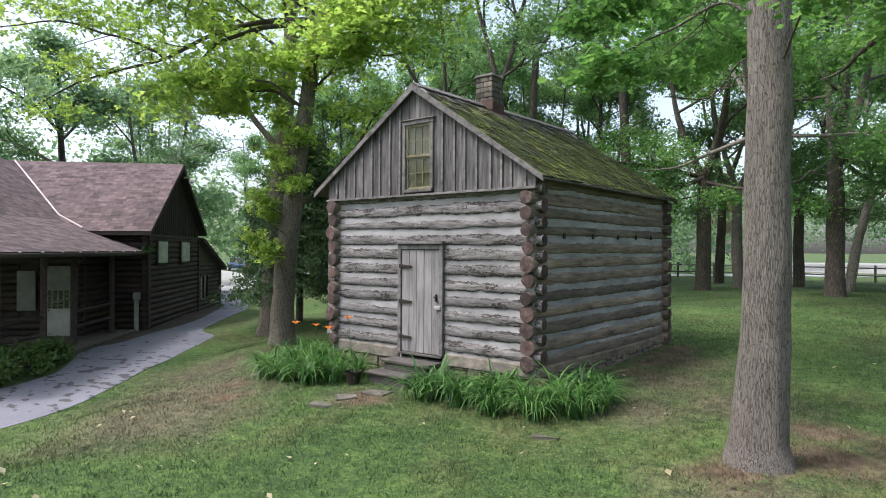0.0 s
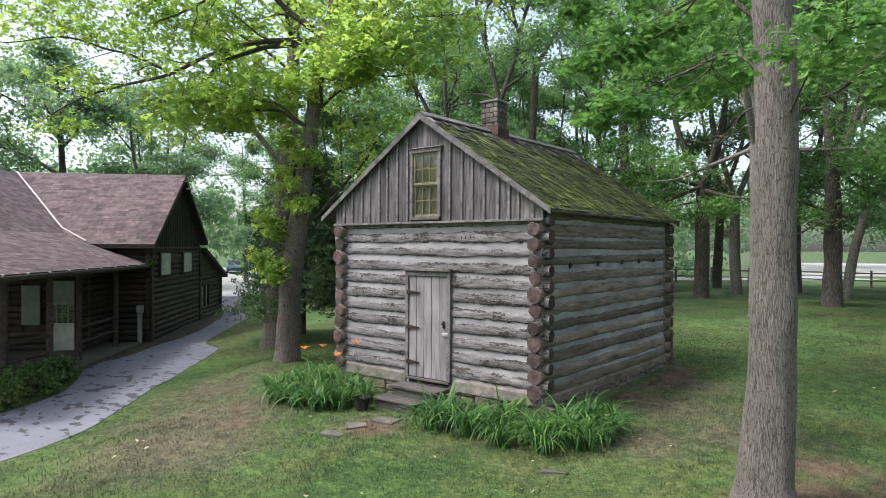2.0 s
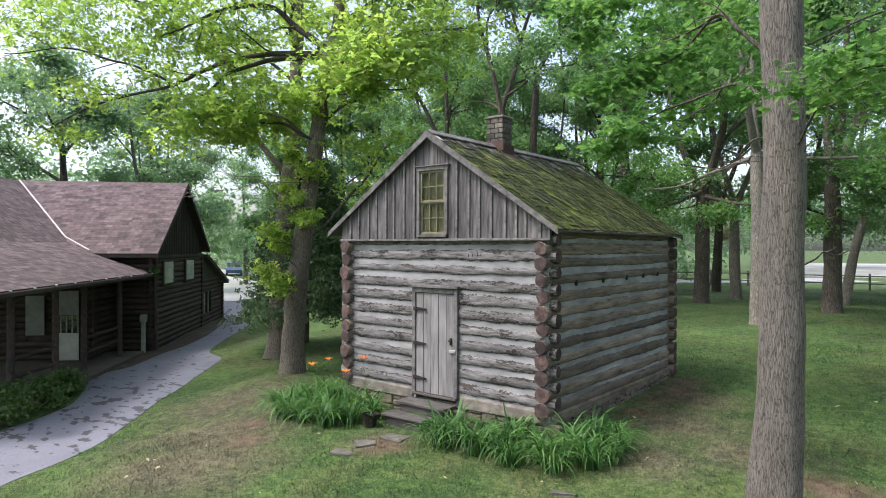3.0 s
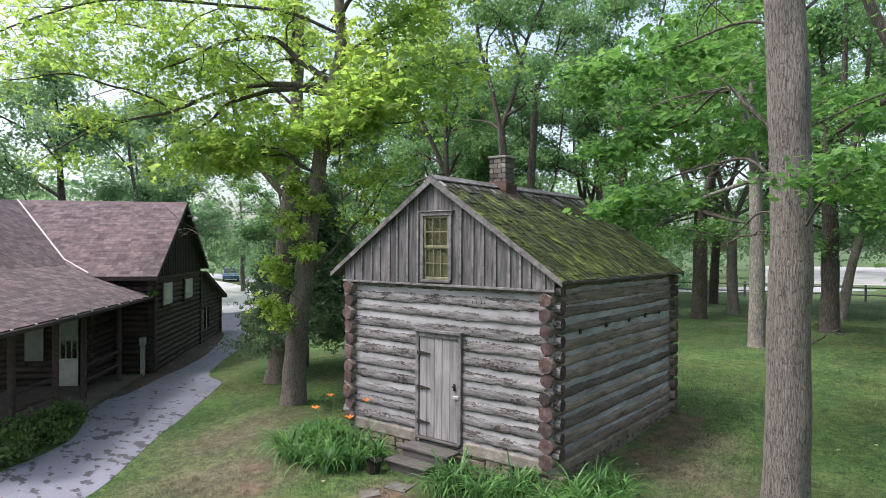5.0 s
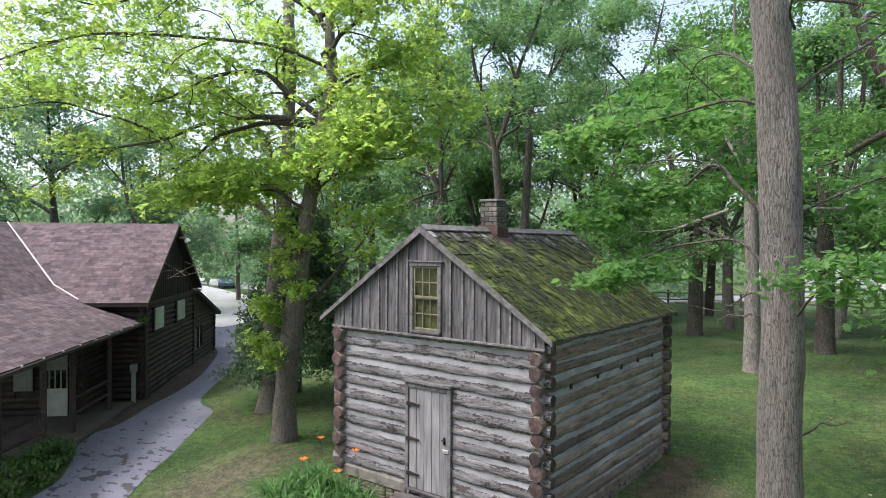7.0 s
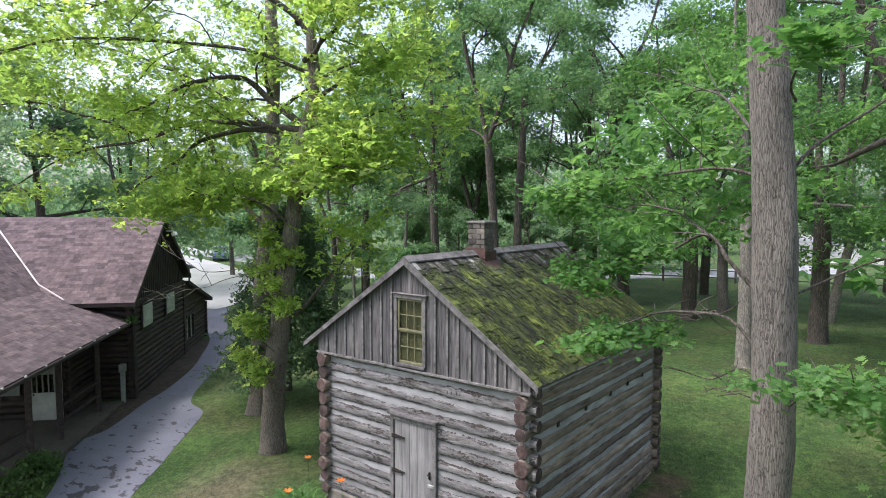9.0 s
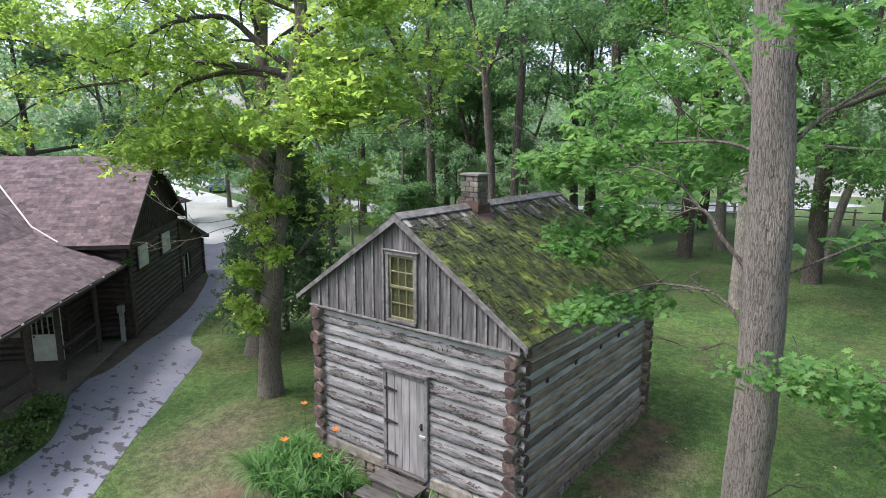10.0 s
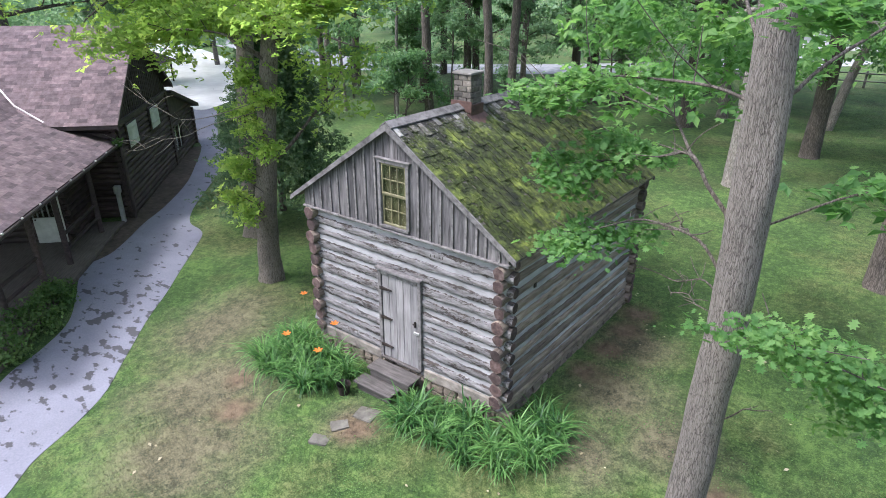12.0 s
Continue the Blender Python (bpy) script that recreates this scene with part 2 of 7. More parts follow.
def plate_bark_mat(name, furrow, ridge, pale, cells=64.0, long=9.0):
    """Oak bark: narrow upright plates parted by dark furrows, scaly on top."""
    m, nt, nd, ln, bs = nodes_of(name)
    vec = nd.new("ShaderNodeTexCoord").outputs["Object"]
    bend = noise_tex(nd, ln, vec, 9.0, 3, 0.6)
    shift = nd.new("ShaderNodeVectorMath")
    shift.operation = "MULTIPLY_ADD"
    ln.new(bend.outputs["Color"], shift.inputs[0])
    shift.inputs[1].default_value = (0.03, 0.03, 0.05)
    ln.new(vec, shift.inputs[2])

    def stretched(kx, kz):
        mp = nd.new("ShaderNodeMapping")
        mp.inputs["Scale"].default_value = (kx, kx, kz)
        ln.new(shift.outputs[0], mp.inputs["Vector"])
        return mp.outputs[0]

    vo = nd.new("ShaderNodeTexVoronoi")
    vo.feature = "DISTANCE_TO_EDGE"
    vo.inputs["Scale"].default_value = 1.0
    ln.new(stretched(cells, cells / long), vo.inputs["Vector"])
    rib = noise_tex(nd, ln, stretched(cells * 0.9, cells / long * 0.7), 1.0, 4, 0.65)
    scale_ = noise_tex(nd, ln, stretched(cells * 2.4, cells * 1.1), 1.0, 5, 0.7)
    big = noise_tex(nd, ln, vec, 1.4, 4)
    plate = mathn(nd, ln, "MULTIPLY", vo.outputs["Distance"], 7.0, True)
    h = mathn(nd, ln, "ADD", mathn(nd, ln, "MULTIPLY", plate, 0.28), mathn(nd, ln, "ADD", mathn(nd, ln, "MULTIPLY", rib.outputs[0], 0.75), mathn(nd, ln, "MULTIPLY", scale_.outputs[0], 0.34)))
    col = ramp(nd, [(0.46, furrow), (0.66, ridge), (0.96, pale)])
    ln.new(h, col.inputs[0])
    bl = ramp(nd, [(0.3, (0.8, 0.79, 0.78)), (0.7, (1.12, 1.1, 1.07))])
    ln.new(big.outputs[0], bl.inputs[0])
    ln.new(mixc(nd, ln, "MULTIPLY", 1.0, col.outputs[0], bl.outputs[0]), bs.inputs["Base Color"])
    bs.inputs["Roughness"].default_value = 0.95
    b = nd.new("ShaderNodeBump")
    b.inputs["Strength"].default_value, b.inputs["Distance"].default_value = 1.0, 0.035
    ln.new(h, b.inputs["Height"])
    ln.new(b.outputs[0], bs.inputs["Normal"])
    return m


M_OAKBARK = plate_bark_mat("oak_bark", (0.048, 0.039, 0.033), (0.165, 0.145, 0.128), (0.29, 0.262, 0.238))
M_BARK = bark_mat("grey_bark", (0.055, 0.047, 0.041), (0.16, 0.142, 0.128), (0.262, 0.238, 0.217), 88, 6.5)
M_BARK2 = bark_mat("dark_bark", (0.03, 0.024, 0.019), (0.09, 0.075, 0.063), (0.155, 0.134, 0.115), 50, 7)
M_BARK3 = bark_mat("pale_bark", (0.1, 0.088, 0.075), (0.21, 0.19, 0.168), (0.31, 0.285, 0.255), 45, 8)
M_BARK4 = plate_bark_mat("brown_grey_bark", (0.05, 0.041, 0.033), (0.165, 0.142, 0.118), (0.29, 0.258, 0.218), 44, 6)
M_LEAF_Y = leaf_mat("yellow_green_leaf", (0.14, 0.235, 0.06), (0.265, 0.385, 0.1), (0.5, 0.565, 0.17), 0.78)
M_LEAF_G = leaf_mat("fresh_green_leaf", (0.055, 0.138, 0.044), (0.115, 0.242, 0.074), (0.235, 0.38, 0.125), 0.6)
M_LEAF_D = leaf_mat("deep_green_leaf", (0.072, 0.155, 0.078), (0.138, 0.252, 0.12), (0.245, 0.365, 0.17), 0.6)
# paler, bluer leaf for the background: distance haze is mixed into its colour
M_LEAF_F = leaf_mat("hazy_far_leaf", (0.1, 0.188, 0.12), (0.178, 0.288, 0.172), (0.27, 0.375, 0.22), 0.6)
M_CEDAR = leaf_mat("cedar_needle", (0.03, 0.066, 0.036), (0.072, 0.125, 0.064), (0.15, 0.21, 0.1), 0.4)
M_LILY = leaf_mat("lily_blade", (0.024, 0.075, 0.022), (0.054, 0.14, 0.034), (0.135, 0.265, 0.075), 0.32, 0.4, 0.65)
M_CLOVER = leaf_mat("clover_leaf", (0.035, 0.082, 0.024), (0.07, 0.14, 0.04), (0.15, 0.235, 0.085), 0.3, 0.6)
M_DRYLEAF = leaf_mat("dry_leaf", (0.2, 0.16, 0.1), (0.34, 0.29, 0.2), (0.48, 0.43, 0.32), 0.3, 0.7)
M_SHRUB = leaf_mat("shrub_leaf", (0.035, 0.085, 0.024), (0.075, 0.14, 0.038), (0.15, 0.22, 0.065), 0.35)
M_MOSS = leaf_mat("moss_tuft", (0.011, 0.018, 0.006), (0.04, 0.058, 0.013), (0.15, 0.195, 0.042), 0.2, 0.9)
M_PETAL = leaf_mat("orange_petal", (0.55, 0.12, 0.02), (0.75, 0.2, 0.03), (0.85, 0.32, 0.08), 0.4)


def grass_stops(nd, ln, pos):
    """Lawn colour: green with dry and bare stretches of their own shape."""
    n1 = noise_tex(nd, ln, pos, 0.55, 5, 0.65)
    n2 = noise_tex(nd, ln, pos, 5.0, 4, 0.7)
    n4 = noise_tex(nd, ln, pos, 40.0, 4, 0.75)
    n5 = noise_tex(nd, ln, pos, 14.0, 4, 0.7)
    low = mathn(nd, ln, "ADD", mathn(nd, ln, "MULTIPLY", n1.outputs[0], 0.2), mathn(nd, ln, "MULTIPLY", n2.outputs[0], 0.25))
    high = mathn(nd, ln, "ADD", mathn(nd, ln, "MULTIPLY", n5.outputs[0], 0.25), mathn(nd, ln, "MULTIPLY", n4.outputs[0], 0.3))
    fine = mathn(nd, ln, "ADD", low, high)
    lush = ramp(nd, [(0.44, (0.018, 0.044, 0.008)), (0.5, (0.042, 0.085, 0.0155)), (0.565, (0.09, 0.15, 0.034))])
    ln.new(fine, lush.inputs[0])
    thin = ramp(nd, [(0.44, (0.028, 0.043, 0.009)), (0.5, (0.06, 0.077, 0.02)), (0.565, (0.13, 0.138, 0.055))])
    ln.new(fine, thin.inputs[0])
    n0 = noise_tex(nd, ln, pos, 0.32, 6, 0.68)
    which = mathn(nd, ln, "MULTIPLY", mathn(nd, ln, "SUBTRACT", n0.outputs[0], 0.48), 6.0, True)
    green_mix = mixc(nd, ln, "MIX", which, lush.outputs[0], thin.outputs[0])

    def near_spots(spots):
        out = None
        for x, y, r in spots:
            d = nd.new("ShaderNodeVectorMath")
            d.operation = "DISTANCE"
            flat = nd.new("ShaderNodeVectorMath")
            flat.operation = "MULTIPLY"
            ln.new(pos, flat.inputs[0])
            flat.inputs[1].default_value = (1, 1, 0)
            ln.new(flat.outputs[0], d.inputs[0])
            d.inputs[1].default_value = (x, y, 0)
            k = mathn(nd, ln, "SUBTRACT", 1.0, mathn(nd, ln, "DIVIDE", d.outputs["Value"], r), True)
            out = k if out is None else mathn(nd, ln, "MAXIMUM", out, k)
        return out

    dry = near_spots(((-5.6, -2.3, 2.7), (-7.5, -0.6, 2.5), (-4.3, -3.6, 2.4), (-2.4, -1.5, 0.9), (1.2, 1.9, 1.6), (1.3, 0.2, 1.2), (0.9, 3.6, 1.3), (3.3, -2.6, 1.6), (2.3, 1.2, 1.5)))
    bare = near_spots(((3.6, -0.75, 1.15), (3.45, 0.35, 0.9), (2.85, -1.75, 0.7), (4.3, 0.1, 1.0), (3.05, -1.3, 0.75), (-4.5, -2.4, 0.6), (-5.2, -1.7, 0.5), (-2.2, -1.6, 0.6), (0.4, 2.2, 0.6), (0.45, 3.1, 0.65), (0.5, 4.0, 0.65), (0.5, 4.8, 0.75)))
    n3 = noise_tex(nd, ln, pos, 1.7, 6, 0.7)
    mask = mathn(nd, ln, "MULTIPLY", mathn(nd, ln, "ADD", dry, mathn(nd, ln, "SUBTRACT", n3.outputs[0], 0.64)), 1.5, True)
    straw = ramp(nd, [(0.44, (0.038, 0.038, 0.019)), (0.565, (0.148, 0.132, 0.076))])
    ln.new(fine, straw.inputs[0])
    lawn = mixc(nd, ln, "MIX", mask, green_mix, straw.outputs[0])
    soil = ramp(nd, [(0.35, (0.065, 0.044, 0.027)), (0.65, (0.155, 0.112, 0.07))])
    ln.new(n2.outputs[0], soil.inputs[0])
    worn = mathn(nd, ln, "MULTIPLY", mathn(nd, ln, "ADD", bare, mathn(nd, ln, "SUBTRACT", n3.outputs[0], 0.72)), 1.7, True)
    return mixc(nd, ln, "MIX", worn, lawn, soil.outputs[0])


def ground_mat():
    m, nt, nd, ln, bs = nodes_of("lawn")
    pos = nd.new("ShaderNodeNewGeometry").outputs["Position"]
    ln.new(grass_stops(nd, ln, pos), bs.inputs["Base Color"])
    bs.inputs["Roughness"].default_value = 1.0
    n = noise_tex(nd, ln, pos, 55, 5, 0.75)
    b = nd.new("ShaderNodeBump")
    b.inputs["Strength"].default_value, b.inputs["Distance"].default_value = 0.5, 0.014
    ln.new(n.outputs[0], b.inputs["Height"])
    ln.new(b.outputs[0], bs.inputs["Normal"])
    return m


def blade_mat():
    m, nt, nd, ln, bs = nodes_of("grass_blade")
    geo = nd.new("ShaderNodeNewGeometry")
    base = grass_stops(nd, ln, geo.outputs["Position"])
    var = ramp(nd, [(0.0, (0.8, 0.82, 0.75)), (0.6, (1.15, 1.15, 1.1)), (1.0, (1.7, 1.6, 1.4))])
    ln.new(geo.outputs["Random Per Island"], var.inputs[0])
    ln.new(mixc(nd, ln, "MULTIPLY", 1.0, base, var.outputs[0]), bs.inputs["Base Color"])
    bs.inputs["Roughness"].default_value = 0.7
    return m


def path_mat():
    m, nt, nd, ln, bs = nodes_of("path_asphalt")
    pos = nd.new("ShaderNodeNewGeometry").outputs["Position"]
    n1 = noise_tex(nd, ln, pos, 30, 5, 0.7)
    base = ramp(nd, [(0.3, (0.14, 0.14, 0.172)), (0.7, (0.2, 0.2, 0.242))])
    ln.new(n1.outputs[0], base.inputs[0])
    mp = nd.new("ShaderNodeMapping")
    mp.inputs["Rotation"].default_value = (0, 0, radians(45))
    mp.inputs["Scale"].default_value = (2.0, 3.4, 1)
    ln.new(pos, mp.inputs["Vector"])
    st = noise_tex(nd, ln, mp.outputs[0], 1.3, 3, 0.5)
    d = nd.new("ShaderNodeVectorMath")
    d.operation = "DISTANCE"
    ln.new(pos, d.inputs[0])
    d.inputs[1].default_value = (-9.6, -2.1, -0.5)
    near = mathn(nd, ln, "SUBTRACT", 1.0, mathn(nd, ln, "DIVIDE", d.outputs["Value"], 6.5), True)
    lim = mathn(nd, ln, "MULTIPLY", near, 0.135)
    k = mathn(nd, ln, "MULTIPLY", mathn(nd, ln, "SUBTRACT", mathn(nd, ln, "ADD", st.outputs[0], lim), 0.665), 22.0, True)
    dirt = noise_tex(nd, ln, pos, 0.9, 4)
    dr = ramp(nd, [(0.35, (0.84, 0.84, 0.85)), (0.65, (1.05, 1.05, 1.05))])
    ln.new(dirt.outputs[0], dr.inputs[0])
    c = mixc(nd, ln, "MULTIPLY", 1.0, base.outputs[0], dr.outputs[0])
    ln.new(mixc(nd, ln, "MIX", k, c, (0.052, 0.05, 0.056)), bs.inputs["Base Color"])
    bs.inputs["Roughness"].default_value = 0.85
    b = nd.new("ShaderNodeBump")
    b.inputs["Strength"].default_value, b.inputs["Distance"].default_value = 0.4, 0.004
    ln.new(n1.outputs[0], b.inputs["Height"])
    ln.new(b.outputs[0], bs.inputs["Normal"])
    return m


def shingle_mat():
    """Old cedar shingles with moss that grows in patches, thinner by the ridge."""
    m, nt, nd, ln, bs = nodes_of("mossy_shingle")
    geo = nd.new("ShaderNodeNewGeometry")
    pos = geo.outputs["Position"]
    wood = ramp(nd, [(0.0, (0.03, 0.026, 0.022)), (0.55, (0.085, 0.077, 0.07)), (0.84, (0.175, 0.165, 0.155)), (1.0, (0.38, 0.37, 0.36))])
    rnd = mathn(nd, ln, "FRACT", mathn(nd, ln, "ADD", geo.outputs["Random Per Island"], nd.new("ShaderNodeObjectInfo").outputs["Random"]))
    ln.new(rnd, wood.inputs[0])
    n1 = noise_tex(nd, ln, pos, 2.3, 6, 0.65)
    n2 = noise_tex(nd, ln, pos, 16, 4, 0.7)
    sep = nd.new("ShaderNodeSeparateXYZ")
    ln.new(pos, sep.inputs[0])
    up = mathn(nd, ln, "MULTIPLY", mathn(nd, ln, "SUBTRACT", sep.outputs[2], 4.7), 0.95)
    k = mathn(nd, ln, "SUBTRACT", mathn(nd, ln, "ADD", mathn(nd, ln, "MULTIPLY", n1.outputs[0], 1.0), mathn(nd, ln, "MULTIPLY", n2.outputs[0], 0.75)), up)
    k = mathn(nd, ln, "ADD", k, mathn(nd, ln, "MULTIPLY", rnd, -0.12))
    k = mathn(nd, ln, "MULTIPLY", mathn(nd, ln, "SUBTRACT", k, 0.62), 4.0, True)
    n3 = noise_tex(nd, ln, pos, 5.5, 9, 0.78)
    moss = ramp(nd, [(0.36, (0.01, 0.014, 0.005)), (0.47, (0.028, 0.037, 0.009)), (0.58, (0.066, 0.086, 0.017)), (0.72, (0.165, 0.2, 0.04))])
    lush = noise_tex(nd, ln, pos, 2.4, 4, 0.6)
    tone = mathn(nd, ln, "ADD", n3.outputs[0], mathn(nd, ln, "MULTIPLY", mathn(nd, ln, "SUBTRACT", lush.outputs[0], 0.47), 0.65))
    ln.new(tone, moss.inputs[0])
    n4 = noise_tex(nd, ln, pos, 24, 3, 0.6)
    fleck = mathn(nd, ln, "MULTIPLY", mathn(nd, ln, "SUBTRACT", mathn(nd, ln, "ADD", n4.outputs[0], mathn(nd, ln, "MULTIPLY", up, 0.14)), 0.615), 12.0, True)
    grown = mixc(nd, ln, "MIX", k, wood.outputs[0], moss.outputs[0])
    each = ramp(nd, [(0.0, (0.55, 0.55, 0.55)), (0.5, (1.0, 1.0, 1.0)), (1.0, (1.3, 1.28, 1.2))])
    ln.new(mathn(nd, ln, "FRACT", mathn(nd, ln, "MULTIPLY", rnd, 7.3)), each.inputs[0])
    grown = mixc(nd, ln, "MULTIPLY", 1.0, grown, each.outputs[0])
    ln.new(mixc(nd, ln, "MIX", fleck, grown, (0.27, 0.265, 0.24)), bs.inputs["Base Color"])
    bs.inputs["Roughness"].default_value = 0.95
    b = nd.new("ShaderNodeBump")
    b.inputs["Strength"].default_value, b.inputs["Distance"].default_value = 1.0, 0.03
    ln.new(mathn(nd, ln, "ADD", mathn(nd, ln, "ADD", n2.outputs[0], n3.outputs[0]), k), b.inputs["Height"])
    ln.new(b.outputs[0], bs.inputs["Normal"])
    return m


M_GROUND, M_BLADE, M_PATH, M_SHINGLE = ground_mat(), blade_mat(), path_mat(), shingle_mat()
M_ROAD = surf("park_road", [(0.3, (0.26, 0.26, 0.28)), (0.7, (0.36, 0.36, 0.38))], 6, rough=1.0, bump=0.2, world_space=True)
# pale tone stands in for sunlight on the far open ground
M_FIELD = surf("sunlit_far_ground", [(0.3, (0.24, 0.24, 0.23)), (0.7, (0.38, 0.37, 0.35))], 0.5, rough=1.0, bump=0.2, world_space=True)
M_GRAVEL = surf("pale_gravel", [(0.3, (0.47, 0.46, 0.45)), (0.7, (0.56, 0.55, 0.535))], 1.5, rough=1.0, bump=0.05, blotch=0.15, world_space=True)


# ---- mesh tools ----
def mesh_np(name, verts, faces, mats, idx=None, smooth=False):
    """A mesh from numpy vertices and equal-sized faces (or a list of faces)."""
    me = bpy.data.meshes.new(name)
    if isinstance(faces, np.ndarray):
        n, k = faces.shape
        me.vertices.add(len(verts))
        me.vertices.foreach_set("co", np.asarray(verts, dtype=np.float32).ravel())
        me.loops.add(n * k)
        me.loops.foreach_set("vertex_index", faces.astype(np.int32).ravel())
        me.polygons.add(n)
        me.polygons.foreach_set("loop_start", np.arange(0, n * k, k, dtype=np.int32))
        me.update(calc_edges=True)
    else:
        me.from_pydata([tuple(v) for v in verts], [], faces)
        me.update()
    for m in mats if isinstance(mats, (list, tuple)) else [mats]:
        me.materials.append(m)
    if idx is not None:
        me.polygons.foreach_set("material_index", np.asarray(idx, dtype=np.int32))
    me.polygons.foreach_set("use_smooth", np.full(len(me.polygons), smooth, dtype=bool))
    return me


def put(name, me, parent=None, m=None, label="", kind=""):
    ob = new(name, me)
    if parent is not None:
        ob.parent = parent
    if m is not None:
        ob.matrix_basis = m
    return tagged(ob, label, kind=kind)


def box_me(name, x0, y0, z0, x1, y1, z1, mat, bevel=0.006, rough=0.0, seed=0):
    """A board or block with softened edges; rough bends it a little."""
    bm = bmesh.new()
    bmesh.ops.create_cube(bm, size=1)
    bmesh.ops.scale(bm, vec=(x1 - x0, y1 - y0, z1 - z0), verts=bm.verts)
    bmesh.ops.translate(bm, vec=((x0 + x1) / 2, (y0 + y1) / 2, (z0 + z1) / 2), verts=bm.verts)
    if bevel:
        bmesh.ops.bevel(bm, geom=bm.edges[:], offset=min(bevel, 0.3 * min(x1 - x0, y1 - y0, z1 - z0)), segments=1, affect="EDGES", profile=0.5)
    if rough:
        r = random.Random(seed)
        for v in bm.verts:
            v.co += Vector((r.uniform(-rough, rough), r.uniform(-rough, rough), r.uniform(-rough, rough)))
    me = bpy.data.meshes.new(name)
    bm.to_mesh(me)
    bm.free()
    me.materials.append(mat)
    return me


def prism_me(name, outline, y0, y1, mat):
    """An outline in x and z, drawn out from y0 to y1."""
    n = len(outline)
    vs = [(x, y0, z) for x, z in outline] + [(x, y1, z) for x, z in outline]
    fs = [tuple(range(n)), tuple(range(2 * n - 1, n - 1, -1))] + [(i, i + n, (i + 1) % n + n, (i + 1) % n) for i in range(n)]
    me = mesh_np(name, vs, fs, mat)
    bm = bmesh.new()
    bm.from_mesh(me)
    bmesh.ops.recalc_face_normals(bm, faces=bm.faces[:])
    bm.to_mesh(me)
    bm.free()
    return me


def tube_np(pts, radii, sides=10, wob=0.0, seed=0, flare=0.0):
    """Vertices and quads of a tapering tube along pts."""
    pts = np.asarray(pts, dtype=float)
    radii = np.asarray(radii, dtype=float)
    tang = np.gradient(pts, axis=0)
    tang /= np.linalg.norm(tang, axis=1)[:, None] + 1e-9
    ref = np.where(np.abs(tang[:, 2:3]) > 0.9, np.array([[1.0, 0, 0]]), np.array([[0, 0, 1.0]]))
    a = np.cross(ref, tang)
    a /= np.linalg.norm(a, axis=1)[:, None] + 1e-9
    b = np.cross(tang, a)
    ang = np.linspace(0, 2 * math.pi, sides, endpoint=False)
    rr = np.repeat(radii[:, None], sides, axis=1)
    if wob:
        for i in range(len(pts)):
            for j in range(sides):
                p = pts[i] + (a[i] * math.cos(ang[j]) + b[i] * math.sin(ang[j])) * radii[i]
                rr[i, j] *= 1 + wob * noise.noise(Vector((p[0] * 7 + seed, p[1] * 7, p[2] * 1.1))) + wob * 0.8 * noise.noise(Vector((p[0] * 2 + seed, p[1] * 2, p[2] * 1.7)))
                if flare and i < 4:
                    rr[i, j] *= 1 + flare * (0.5 + 0.5 * math.cos(5 * ang[j] + seed)) * (1 - i / 4)
    v = pts[:, None, :] + rr[:, :, None] * (a[:, None, :] * np.cos(ang)[None, :, None] + b[:, None, :] * np.sin(ang)[None, :, None])
    n = len(pts)
    i, j = np.meshgrid(np.arange(n - 1), np.arange(sides), indexing="ij")
    j2 = (j + 1) % sides
    f = np.stack([i * sides + j, i * sides + j2, (i + 1) * sides + j2, (i + 1) * sides + j], axis=-1).reshape(-1, 4)
    return v.reshape(-1, 3), f


def smooth_line(pts, n):
    """n points on a smooth curve through pts."""
    p = np.asarray(pts, dtype=float)
    t = np.linspace(0, len(p) - 1, n)
    out = []
    for s in t:
        i = min(int(s), len(p) - 2)
        u = s - i
        p0, p1, p2, p3 = p[max(i - 1, 0)], p[i], p[i + 1], p[min(i + 2, len(p) - 1)]
        out.append(0.5 * (2 * p1 + (p2 - p0) * u + (2 * p0 - 5 * p1 + 4 * p2 - p3) * u * u + (3 * p1 - p0 - 3 * p2 + p3) * u ** 3))
    return np.array(out)


OVAL = np.array([(0, 0, 0), (-0.32, 0.45, 0.05), (0, 1.0, -0.05), (0.32, 0.45, 0.05)])
OVAL_F = np.array([(0, 3, 2, 1)])
LOBED = np.array([(0, 0, 0), (0.1, 0.12, 0), (0.32, 0.2, 0.02), (0.17, 0.36, 0), (0.44, 0.5, 0.03), (0.2, 0.6, 0), (0.36, 0.82, 0.0), (0.12, 0.8, -0.02), (0, 1.0, -0.06),
                  (-0.12, 0.8, -0.02), (-0.36, 0.82, 0.0), (-0.2, 0.6, 0), (-0.44, 0.5, 0.03), (-0.17, 0.36, 0), (-0.32, 0.2, 0.02), (-0.1, 0.12, 0), (0, 0.45, -0.05)])
LOBED_F = np.array([(i, (i + 1) % 16, 16) for i in range(16)])
SPRIG = np.concatenate([np.stack([OVAL[:, 0] * 0.8 * math.cos(a) + OVAL[:, 1] * 0.8 * math.sin(a), OVAL[:, 1] * 0.8 * math.cos(a) - OVAL[:, 0] * 0.8 * math.sin(a), OVAL[:, 2] - 0.16 * OVAL[:, 1] * abs(a)], 1) for a in (-1.15, -0.1, 1.0)])
SPRIG_F = np.concatenate([OVAL_F + 4 * i for i in range(3)])
